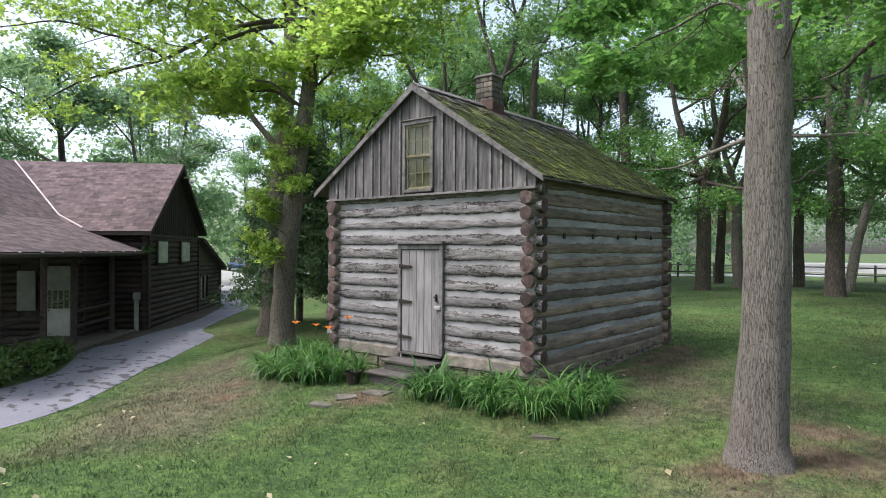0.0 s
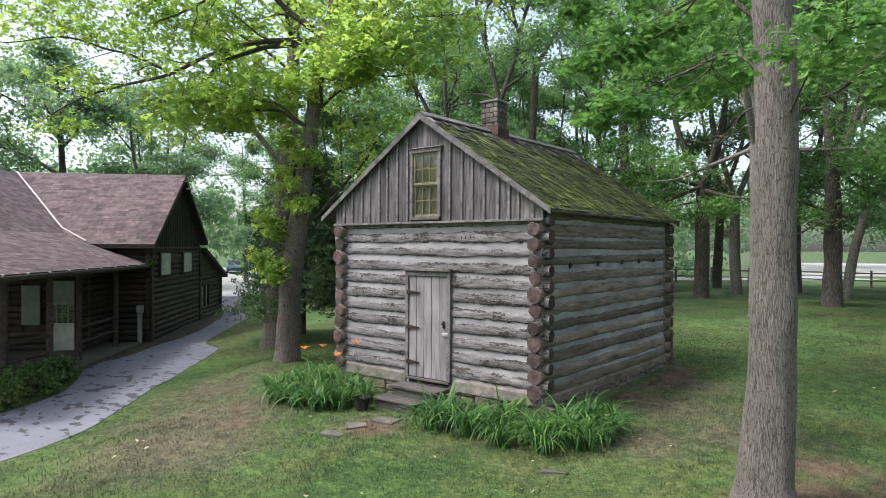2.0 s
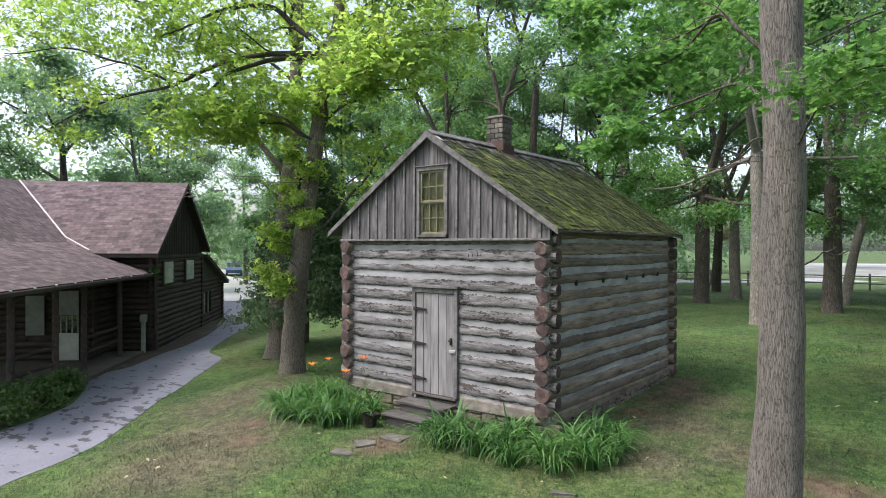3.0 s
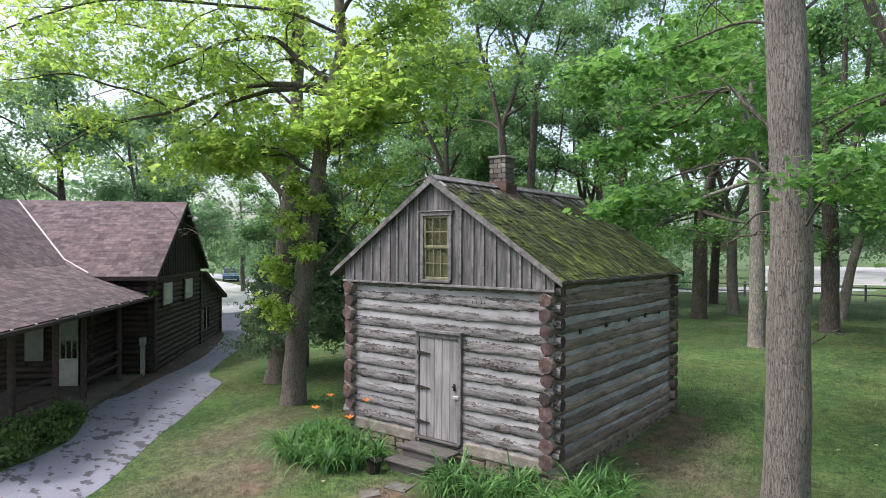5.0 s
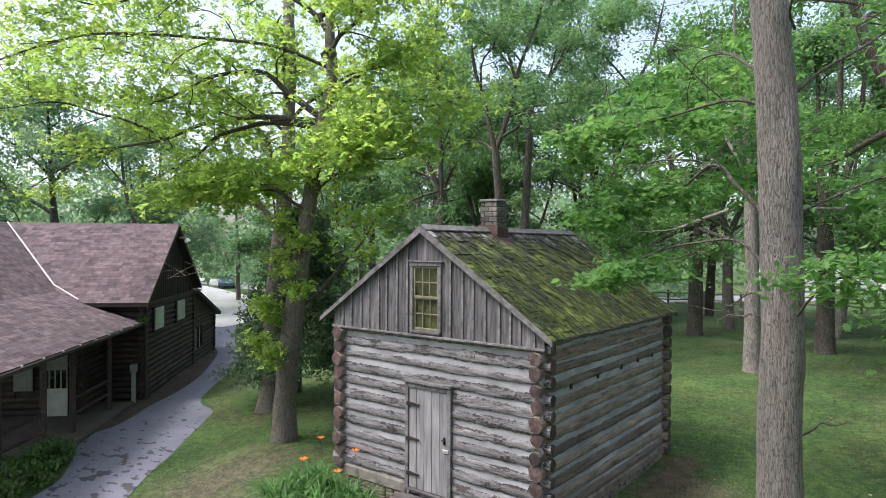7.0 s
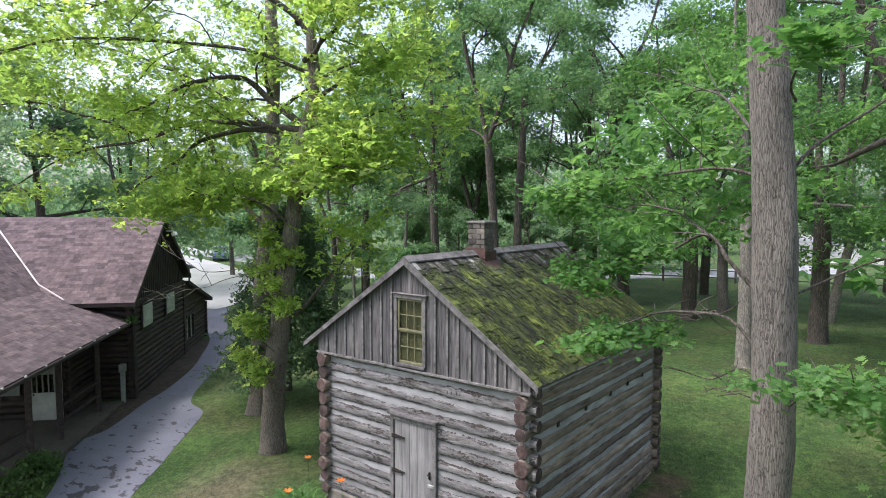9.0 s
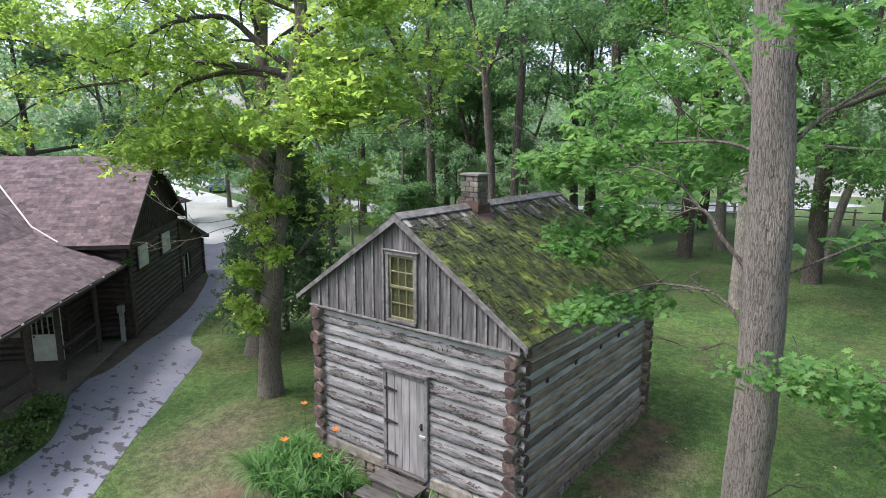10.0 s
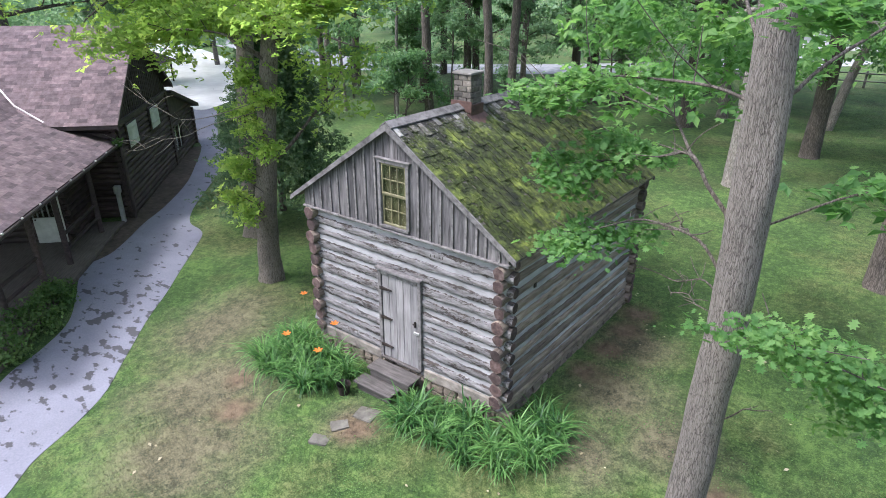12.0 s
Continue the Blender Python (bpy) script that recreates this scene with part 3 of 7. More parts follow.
TRIPLE = np.array([(0.0, 0.1, 0), (-0.72, 0.18, -0.1), (-0.42, 0.72, 0.04), (-0.3, 0.5, 0), (0.34, 0.42, 0.03), (0.04, 1.05, -0.08), (0.02, 0.1, 0), (0.4, 0.66, 0.04), (0.74, 0.14, -0.1)])
TRIPLE_F = np.arange(9).reshape(3, 3)


def leaves_np(points, size, rng, shape=OVAL, faces=OVAL_F, droop=0.5, spread=0.35):
    """Leaves at points, each turned its own way, mostly face up."""
    n = len(points)
    yaw = rng.uniform(0, 2 * math.pi, n)
    pitch = rng.normal(-droop * 0.5, droop, n)
    roll = rng.normal(0, droop, n)
    s = size * np.clip(rng.normal(1, spread, n), 0.45, 1.8)
    cy, sy, cp, sp, cr, sr = np.cos(yaw), np.sin(yaw), np.cos(pitch), np.sin(pitch), np.cos(roll), np.sin(roll)
    fwd = np.stack([-sy * cp, cy * cp, sp], 1)
    side0 = np.stack([cy, sy, np.zeros(n)], 1)
    up0 = np.cross(side0, fwd)
    side = side0 * cr[:, None] + up0 * sr[:, None]
    up = np.cross(side, fwd)
    v = points[:, None, :] + s[:, None, None] * (shape[None, :, 0:1] * side[:, None, :] + (shape[None, :, 1:2] - 0.4) * fwd[:, None, :] + shape[None, :, 2:3] * up[:, None, :])
    f = (faces[None, :, :] + (np.arange(n) * len(shape))[:, None, None]).reshape(-1, faces.shape[1])
    return v.reshape(-1, 3), f


def clump_points(blobs, clumps, per, rng, spray=(0.35, 0.12)):
    """Points in flat sprays scattered towards the outside of ellipsoid blobs (x, y, z, rx, ry, rz)."""
    blobs = np.asarray(blobs, dtype=float)
    vol = blobs[:, 3] * blobs[:, 4] * blobs[:, 5]
    w = vol ** 0.7
    pick = rng.choice(len(blobs), clumps, p=w / w.sum())
    d = rng.normal(size=(clumps, 3))
    d /= np.linalg.norm(d, axis=1)[:, None]
    r = rng.uniform(0.25, 1, clumps) ** 0.6
    c = blobs[pick, :3] + d * r[:, None] * blobs[pick, 3:6]
    pts = np.repeat(c, per, axis=0)
    pts = pts + rng.normal(size=pts.shape) * np.array([spray[0], spray[0], spray[1]])
    return pts


# ---- ground ----
HEIGHTS = [(0.8, -1.5, -0.1), (3.0, -1.3, 0.08), (4.5, -8, -0.05), (-8.05, 1.3, -0.12), (-12.7, 2.4, -0.56), (-14.3, 0, -0.56), (-10.4, -0.2, -0.62), (-8, -4.5, -0.64), (-6.9, -4.3, -0.64), (-6.2, -5.6, -0.6), (-8.7, -2.1, -0.64), (-9.9, -3.2, -0.64), (-12, 1.4, -0.6), (-13.2, -0.3, -0.62),
           (-16, 3, -0.58), (-22, 9, -0.6), (-12, 5, -0.22), (-2.3, -0.8, -0.04), (-4.8, 0.2, 0.0), (0.3, 2.5, 0.12), (0.3, 5.4, 0.2), (-4.4, 24, 0.25), (1.6, 20.5, 0.4),
           (-0.3, 15, 0.32), (4.6, 9, 0.33), (-20, 18, -0.2), (-12, 20, 0.0), (-40, 22, -0.6), (-9, 40, 0.2), (-5, -3.5, -0.2), (-2, -6, -0.12), (8, 3, 0.25), (-7, 6, -0.05), (-3, 9, 0.1)]
HP = np.array(HEIGHTS)


def ground_z(x, y):
    """The height of the lawn."""
    x, y = np.asarray(x, dtype=float), np.asarray(y, dtype=float)
    d2 = (x[..., None] - HP[:, 0]) ** 2 + (y[..., None] - HP[:, 1]) ** 2
    w = 1 / (d2 + 1.2) ** 1.6
    return (w * HP[:, 2]).sum(-1) / w.sum(-1)


def gz(x, y):
    return float(ground_z(np.array([x]), np.array([y]))[0])


near_line = np.arange(-32, 32.1, 0.5)
far_line = np.array([34, 37, 41, 46, 53, 62, 75, 95, 130, 200, 320, 600, 1000])
line_x = np.concatenate([-far_line[::-1] - 6, near_line - 6, far_line - 6])
line_y = np.concatenate([-far_line[::-1] + 8, near_line + 8, far_line + 8])
gx, gy = np.meshgrid(line_x, line_y, indexing="ij")
gzz = ground_z(gx, gy)
nx, ny = gx.shape
ii, jj = np.meshgrid(np.arange(nx - 1), np.arange(ny - 1), indexing="ij")
gf = np.stack([ii * ny + jj, (ii + 1) * ny + jj, (ii + 1) * ny + jj + 1, ii * ny + jj + 1], -1).reshape(-1, 4)
ground = put("ground", mesh_np("ground", np.stack([gx, gy, gzz], -1).reshape(-1, 3), gf, M_GROUND, smooth=True))
tagged(ground, "shaded green lawn with dry and bare patches", "lawn", kind="structure")

PATH_R = [(-4.6, -8.6), (-5.35, -6.9), (-6.0, -5.75), (-6.55, -5.05), (-6.95, -4.2), (-7.45, -3.35), (-8.3, -2.5), (-9.26, -1.51), (-10.3, -0.3), (-11.3, 0.8), (-12.2, 1.8), (-12.85, 2.5), (-13.3, 2.75), (-14.2, 2.95), (-15.46, 3.97), (-17.46, 6.18), (-18.86, 7.58), (-21.75, 9.84), (-24.1, 11.0), (-30.65, 15.6)]
PATH_L = [(-7.6, -9.5), (-8.0, -7.2), (-8.5, -5.6), (-9.7, -4.3), (-10.2, -3.4), (-10.9, -2.5), (-12.0, -1.8), (-13.0, -1.25), (-13.75, -0.6), (-13.9, 0.1), (-14.5, 0.95), (-15.45, 2.1), (-16.3, 3.3), (-18.0, 5.3), (-20.0, 7.0), (-22.6, 9.0), (-25.3, 10.3), (-31.3, 14.0)]


def strip_me(name, left, right, mat, across=6, along=120, lift=0.02, thick=0.05):
    a, b = smooth_line([(*p, 0) for p in left], along), smooth_line([(*p, 0) for p in right], along)
    k = np.linspace(0, 1, across)
    p = a[:, None, :] * (1 - k)[None, :, None] + b[:, None, :] * k[None, :, None]
    z = ground_z(p[..., 0], p[..., 1]) + lift
    top = np.stack([p[..., 0], p[..., 1], z], -1)
    low = top[:, [0, -1]] - np.array([0, 0, thick])
    full = np.concatenate([low[:, :1], top, low[:, 1:]], 1)
    n = across + 2
    i, j = np.meshgrid(np.arange(along - 1), np.arange(n - 1), indexing="ij")
    f = np.stack([i * n + j, i * n + j + 1, (i + 1) * n + j + 1, (i + 1) * n + j], -1).reshape(-1, 4)[:, ::-1]
    return mesh_np(name, full.reshape(-1, 3), f, mat)


path = put("path", strip_me("path", PATH_L, PATH_R, M_PATH, lift=0.012))
tagged(path, "pale grey asphalt footpath with dark damp stains", "footpath", kind="structure")
lot = put("parking_lot", strip_me("parking_lot", [(-62, 14), (-47, 15), (-30.9, 13.2), (-29, 14.2)], [(-75, 36), (-55, 31), (-37, 24.5), (-30, 16.5)], M_GRAVEL, 6, 24, 0.03))
tagged(lot, "bright pale gravel lot at the path's end", "parking lot", kind="structure")
far_road = put("road", strip_me("road", [(-75, 36.3), (-44, 32), (-32, 30.5), (-17, 36), (-10, 42), (-3, 50), (2, 58)], [(-80, 42), (-45, 37.5), (-33, 35), (-19, 41), (-12, 48), (-7, 56), (-4, 63)], M_ROAD, 4, 60, 0.03))
tagged(far_road, "pale park road beyond the trees", "road", kind="structure")

# strip laid to carry the sunlit brightness beyond the trees in its colour
field = put("gravel_field", strip_me("gravel_field", [(-22, 140), (10, 150), (60, 150), (110, 140)], [(-9, 66), (4, 69), (25, 74), (60, 80)], M_FIELD, 6, 24, 0.03))
tagged(field, "pale open ground beyond the lawn trees, sunlight put into its colour", "open lot", kind="structure")

# ---- log cabin ----
SHEAR = 0.04
RIDGE_X, APEX_Z, SLOPE = -2.49, 4.985, 0.69
cabin = tagged(new("log_cabin"), "small weathered grey log cabin with pale chinking and a mossy roof", "log cabin")


def log_me(name, length, half_h, half_d, seed, mats, end_r=(0.115, 0.115), segs=90, flat=0.24, ragged=0.0):
    """A hewn log along x: uneven faces; ends with a radius are left round, others are cut square."""
    sides = 14
    ang = np.linspace(0, 2 * math.pi, sides, endpoint=False)
    vs = []
    for i in range(segs + 1):
        x = length * i / segs
        e0 = min(1, max(0, 1 - x / 0.26) * 2.2) if end_r[0] else 0
        e1 = min(1, max(0, 1 - (length - x) / 0.26) * 2.2) if end_r[1] else 0
        h = half_h * (1 + 0.26 * noise.noise(Vector((x * 1.3, seed * 7.1, 0))) + 0.2 * noise.noise(Vector((x * 6, seed * 3.3, 4))) + 0.12 * noise.noise(Vector((x * 15, seed * 2.3, 7))) + ragged * noise.noise(Vector((x * 31, seed * 1.9, 3))) + ragged * noise.noise(Vector((x * 11, seed * 4.1, 8))))
        d = half_d
        h, d = h * (1 - e0) + end_r[0] * e0, d * (1 - e0) + end_r[0] * e0
        h, d = h * (1 - e1) + end_r[1] * e1, d * (1 - e1) + end_r[1] * e1
        wz = 0.018 * noise.noise(Vector((x * 0.7, seed * 5.7, 9)))
        pw = flat + (0.95 - flat) * max(e0, e1)
        for a in ang:
            c, s = math.cos(a), math.sin(a)
            yy, zz = math.copysign(abs(c) ** pw, c), math.copysign(abs(s) ** pw, s)
            amp = 0.07 + 0.17 * max(e0, e1)
            rg = 1 + amp * noise.noise(Vector((x * 6 * (1 - max(e0, e1)) + seed, yy * 1.6, zz * 1.6 + seed * 2)))
            vs.append((x, yy * d * rg, zz * h * rg + wz))
    fs, idx = [], []
    for i in range(segs):
        for j in range(sides):
            j2 = (j + 1) % sides
            fs.append((i * sides + j, i * sides + j2, (i + 1) * sides + j2, (i + 1) * sides + j))
            idx.append(0)
    for end, base in ((0, 0), (1, segs * sides)):
        c0 = len(vs)
        vs += [vs[base + j] for j in range(sides)] + [((length + 0.006) if end else -0.006, 0, vs[base][2])]
        for j in range(sides):
            j2 = (j + 1) % sides
            fs.append((c0 + sides, c0 + j, c0 + j2) if end else (c0 + sides, c0 + j2, c0 + j))
            idx.append(1)
    me = mesh_np(name, vs, fs, list(mats), idx, smooth=True)
    me.polygons.foreach_set("use_smooth", np.array(idx) == 0)
    return me


def slab_part(name, outline, y0, y1, mat, parent, m=None, label=""):
    return put(name, prism_me(name, outline, y0, y1, mat), parent, m, label)


R = random.Random(4)
side_turn = 90 - math.degrees(math.atan(SHEAR))
front_wall = slab_part("front_wall", [(-4.66, 0.28), (-2.86, 0.28), (-2.86, 2.2), (-1.96, 2.2), (-1.96, 0.28), (-0.2, 0.28), (-0.2, 3.13), (-4.66, 3.13)], 0.02, 0.17, M_CHINK, cabin, label="pale lime chinking between logs")
for i in range(11):
    z = 3.085 - 0.25 * i
    hh = 0.077 + R.uniform(-0.014, 0.016)
    runs = [(-4.76, -0.085)] if z > 2.3 else [(-4.76, -2.902), (-1.898, -0.085)]
    for k, (a, b) in enumerate(runs):
        er = (R.uniform(0.08, 0.112) if a < -4 else 0, R.uniform(0.08, 0.112) if b > -1 else 0)
        put("log", log_me("front_log", b - a, hh, 0.1, i * 2 + k + 1, (M_LOG, M_ENDGRAIN), er, 170, flat=0.32, ragged=0.17), front_wall, pose(a, 0.092, z + R.uniform(-0.012, 0.012), R.uniform(-2, 2), R.uniform(-0.35, 0.35), 0))

for x, w, tilt in ((-1.7, 0.007, 8), (-1.62, 0.008, 4), (-1.52, 0.007, -8), (-1.45, 0.007, 6)):
    put("carved_mark", box_me("carved_mark", -w / 2, -0.006, -0.026, w / 2, 0.006, 0.026, M_IRON, 0.003), front_wall, pose(x, -0.012, 2.83 + 0.12 * (x + 1.73) * 0.6, 0, tilt, 0), "dark worn mark cut in a log")

side_outline = [(0, 0.28), (5.15, 0.28), (5.15, 3.27), (0, 3.27)]
for nm, x0 in (("right_wall", -0.285), ("left_wall", -4.56)):
    m_side = pose(x0 + 0.0, 0.0, 0, 0, 0, side_turn)
    wall = slab_part(nm, side_outline, -0.076, 0.06, M_CHINK, cabin, m_side)
    for i in range(-1, 11):
        z = 2.963 - 0.25 * i
        hh = 0.09 + R.uniform(-0.016, 0.014)
        put("log", log_me("side_log", 5.42 if i >= 0 else 5.15, hh, 0.105, 60 + i * 3 + (nm == "left_wall") * 50, (M_SIDELOG, M_ENDGRAIN), (R.uniform(0.092, 0.122), 0.11), flat=0.45, ragged=0.05), wall, pose((-0.1 if i >= 0 else 0.12) + R.uniform(-0.035, 0.035), 0, z + R.uniform(-0.01, 0.01), R.uniform(-3, 3), R.uniform(-0.25, 0.25), 0))
right_wall = bpy.data.objects["right_wall"]
# no holes are cut: dark plates on the logs give the holes' shade
for k, x in enumerate((0.86, 1.85, 2.85, 3.65, 4.4)):
    put("joist_socket", box_me("joist_socket", x - 0.035, -0.112, 2.38, x + 0.035, -0.09, 2.47, M_IRON, 0.01), right_wall, pose(0, 0, -0.03 + 0.01 * k), "dark square plate standing in for the shade in a log's hole")
bx = SHEAR * 5.15
put("plaster_skirt", box_me("plaster_skirt", 0.06, -0.128, 0.24, 5.12, 0.0, 0.395, M_SILL, 0.03, 0.012, 14), right_wall, label="tan earth-stained plaster above the side footing")
back_wall = slab_part("back_wall", [(-4.66 + bx, 0.28), (-0.2 + bx, 0.28), (-0.2 + bx, 3.2), (RIDGE_X + bx, 4.85), (-4.66 + bx, 3.2)], 5.0, 5.15, M_CHINK, cabin)
for i in range(12):
    put("log", log_me("back_log", 4.7, 0.09, 0.1, 200 + i, (M_SIDELOG, M_ENDGRAIN), segs=16), back_wall, pose(-4.77 + bx, 5.13, 3.085 - 0.25 * i))

# stone footing, one stone at a time
for a, b in ((-4.64, -2.905), (-1.895, -0.23)):
    put("plaster_skirt", box_me("plaster_skirt", a, -0.012, 0.24, b, 0.1, 0.455, M_SKIRT, 0.03, 0.012, 12), cabin, label="tan lime plaster above the footing")
footing = put("foundation", box_me("foundation", -4.6, 0.06, -0.3, -0.28, 0.16, 0.29, M_MORTAR, 0.01), cabin, label="rubble stone footing with old mortar")


def stones(n0, n1, place, seed, zlo, zhi):
    r = random.Random(seed)
    x = n0
    while x < n1:
        w = r.uniform(0.16, 0.36)
        z = zlo
        while z < zhi - 0.04:
            h = min(r.uniform(0.1, 0.2), zhi - z)
            me = box_me("footing_stone", -w / 2, -0.05, -h / 2, w / 2, 0.05, h / 2, M_STONE, 0.02, 0.012, r.randrange(9999))
            put("stone", me, footing, place(x + w / 2, z + h / 2))
            z += h + 0.012
        x += w + 0.014


stones(-4.62, -0.25, lambda u, z: pose(u, 0.055, z), 5, -0.12, 0.27)
stones(0.1, 5.15, lambda u, z: pose(-0.205 + SHEAR * u, u, z, 0, 0, side_turn), 6, -0.1, 0.34)

# gable boards and battens
gable = slab_part("gable", [(-4.62, 3.12), (-0.24, 3.12), (RIDGE_X, 4.82)], 0.06, 0.14, M_BOARD, cabin, label="weathered grey board-and-batten gable")


def roof_z(x, drop=0.0):
    return APEX_Z - SLOPE * abs(x - RIDGE_X) - drop


x = -4.7
while x < -0.16:
    w = min(R.uniform(0.17, 0.27), -0.16 - x)
    x1 = x + w
    for edge in (-2.762, -2.088):
        if x < edge - 0.001 and x1 > edge - 0.07:
            x1 = edge
            break
    zb = 3.115 + R.uniform(-0.006, 0.006)
    if x1 > -2.75 and x < -2.1:
        zb = 4.3
    xm = RIDGE_X if x < RIDGE_X < x1 else None
    top = [(x1 - 0.004, max(zb + 0.02, roof_z(x1, 0.05)))] + ([(xm, roof_z(xm, 0.05))] if xm else []) + [(x + 0.004, max(zb + 0.02, roof_z(x, 0.05)))]
    slab_part("board", [(x + 0.004, zb), (x1 - 0.004, zb)] + top, -0.058 + R.uniform(-0.004, 0.004), -0.03, M_BOARD, gable)
    if not (-2.78 < x1 < -2.08) and x1 < -0.2:
        zt = roof_z(x1, 0.07)
        slab_part("batten", [(x1 - 0.02, zb), (x1 + 0.02, zb), (x1 + 0.02, zt), (x1 - 0.02, zt)], -0.082, -0.06, M_TRIM, gable)
    x = x1
put("base_board", box_me("base_board", -4.72, -0.1, 3.075, -0.14, -0.01, 3.115, M_TRIM, 0.006), gable)

# attic window
win = tagged(put("attic_window", box_me("attic_window", -2.74, -0.105, 3.14, -2.11, -0.045, 3.19, M_TRIM), cabin), "small-paned sash window with olive sash and yellowed shade")
put("jamb", box_me("jamb", -2.765, -0.1, 3.19, -2.7, -0.03, 4.3, M_TRIM), win)
put("jamb", box_me("jamb", -2.15, -0.1, 3.19, -2.085, -0.03, 4.3, M_TRIM), win)
put("head_board", box_me("head_board", -2.78, -0.105, 4.3, -2.07, -0.03, 4.37, M_TRIM), win)
put("drip_cap", box_me("drip_cap", -2.81, -0.13, 4.37, -2.04, -0.03, 4.39, M_TRIM), win)
for k, (z0, z1, y) in enumerate(((3.19, 3.76, -0.058), (3.74, 4.3, -0.075))):
    sash = put("sash", box_me("sash", -2.7, y, z0, -2.15, y + 0.028, z0 + 0.045, M_SASH), win, label="olive painted sash")
    put("rail", box_me("rail", -2.7, y, z1 - 0.04, -2.15, y + 0.028, z1, M_SASH), sash)
    for xx in (-2.7, -2.188):
        put("stile", box_me("stile", xx, y + 0.001, z0 + 0.045, xx + 0.038, y + 0.027, z1 - 0.04, M_SASH), sash)
    for xx in (-2.51, -2.352):
        put("muntin", box_me("muntin", xx, y + 0.002, z0 + 0.045, xx + 0.018, y + 0.024, z1 - 0.04, M_SASH, 0.003), sash)
    zm = (z0 + z1) / 2
    put("muntin", box_me("muntin", -2.662, y + 0.003, zm - 0.009, -2.188, y + 0.023, zm + 0.009, M_SASH, 0.003), sash)
    for a, b in ((-2.662, -2.51), (-2.492, -2.352), (-2.334, -2.188)):
        for c, d in ((z0 + 0.045, zm - 0.009), (zm + 0.009, z1 - 0.04)):
            ob = put("pane", box_me("pane", a, y + 0.012, c, b, y + 0.016, d, M_PANE, 0), sash)
            ob.visible_shadow = False
put("shade", box_me("shade", -2.72, -0.018, 3.17, -2.13, -0.01, 4.31, M_SHADE, 0), win, label="yellowed roller shade")

# plank door
door = tagged(put("door_1", box_me("door_sill", -2.88, -0.07, 0.36, -1.92, 0.1, 0.4, M_STEP), cabin), "closed weathered grey plank door with iron strap hinges")
put("post", box_me("door_jamb", -2.9, -0.055, 0.4, -2.825, 0.1, 2.26, M_TRIM), door)
put("post", box_me("door_jamb", -1.975, -0.055, 0.4, -1.9, 0.1, 2.26, M_TRIM), door)
put("lintel", box_me("lintel", -2.825, -0.055, 2.17, -1.975, 0.1, 2.26, M_TRIM), door)
put("drip_cap", box_me("drip_cap", -2.93, -0.1, 2.26, -1.87, 0.06, 2.31, M_TRIM), door)
for k in range(5):
    a = -2.82 + k * 0.168
    put("plank", box_me("door_plank", a + 0.003, -0.03 + 0.003 * (k % 2), 0.41, a + 0.165, 0.01, 2.165, M_DOOR, 0.004), door)
for z in (0.66, 1.27, 1.88):
    put("hinge", prism_me("hinge", [(-2.86, z - 0.035), (-2.8, z - 0.03), (-2.58, z - 0.008), (-2.58, z + 0.008), (-2.8, z + 0.03), (-2.86, z + 0.035)], -0.062, -0.034, M_IRON), door, label="dark iron strap hinge")
put("latch", box_me("latch", -2.06, -0.06, 1.3, -2.025, -0.03, 1.42, M_IRON), door, label="dark iron thumb latch")
put("knob", box_me("knob", -2.075, -0.08, 1.36, -2.01, -0.055, 1.385, M_IRON), door)
put("hasp", box_me("hasp", -2.06, -0.075, 1.17, -1.93, -0.05, 1.225, M_METAL), door, label="pale metal hasp")

# roof
roof = put("roof", prism_me("roof", [(-5.0, roof_z(-5.0, 0.06)), (RIDGE_X, roof_z(RIDGE_X, 0.06)), (0.0, roof_z(0.0, 0.06)), (0.0, roof_z(0.0, 0.03)), (RIDGE_X, roof_z(RIDGE_X, 0.03)), (-5.0, roof_z(-5.0, 0.03))], -0.13, 5.3, M_STEP), cabin, label="old cedar shingles thick with green moss")
for v in roof.data.vertices:
    v.co.x += SHEAR * v.co.y
for sgn, xe in ((1, 0.02), (-1, -5.0)):
    put("rake_board", prism_me("rake_board", [(xe, roof_z(xe, 0.0)), (RIDGE_X, roof_z(RIDGE_X, 0.0)), (RIDGE_X, roof_z(RIDGE_X, 0.115)), (xe, roof_z(xe, 0.085))], -0.165, -0.132, M_TRIM), roof)
    put("rake_board", prism_me("rake_board", [(xe + bx, roof_z(xe, 0.0)), (RIDGE_X + bx, roof_z(RIDGE_X, 0.0)), (RIDGE_X + bx, roof_z(RIDGE_X, 0.13)), (xe + bx, roof_z(xe, 0.11))], 5.302, 5.33, M_STEP), roof)

ang_roof = math.atan(SLOPE)
shingle_shapes = [box_me("shingle", -w / 2, 0, 0, w / 2, 0.3, 0.01, M_SHINGLE, 0.003, 0.004, 70 + k) for k, w in enumerate((0.075, 0.095, 0.115, 0.14))]
shape_w = (0.075, 0.095, 0.115, 0.14)
spots = []
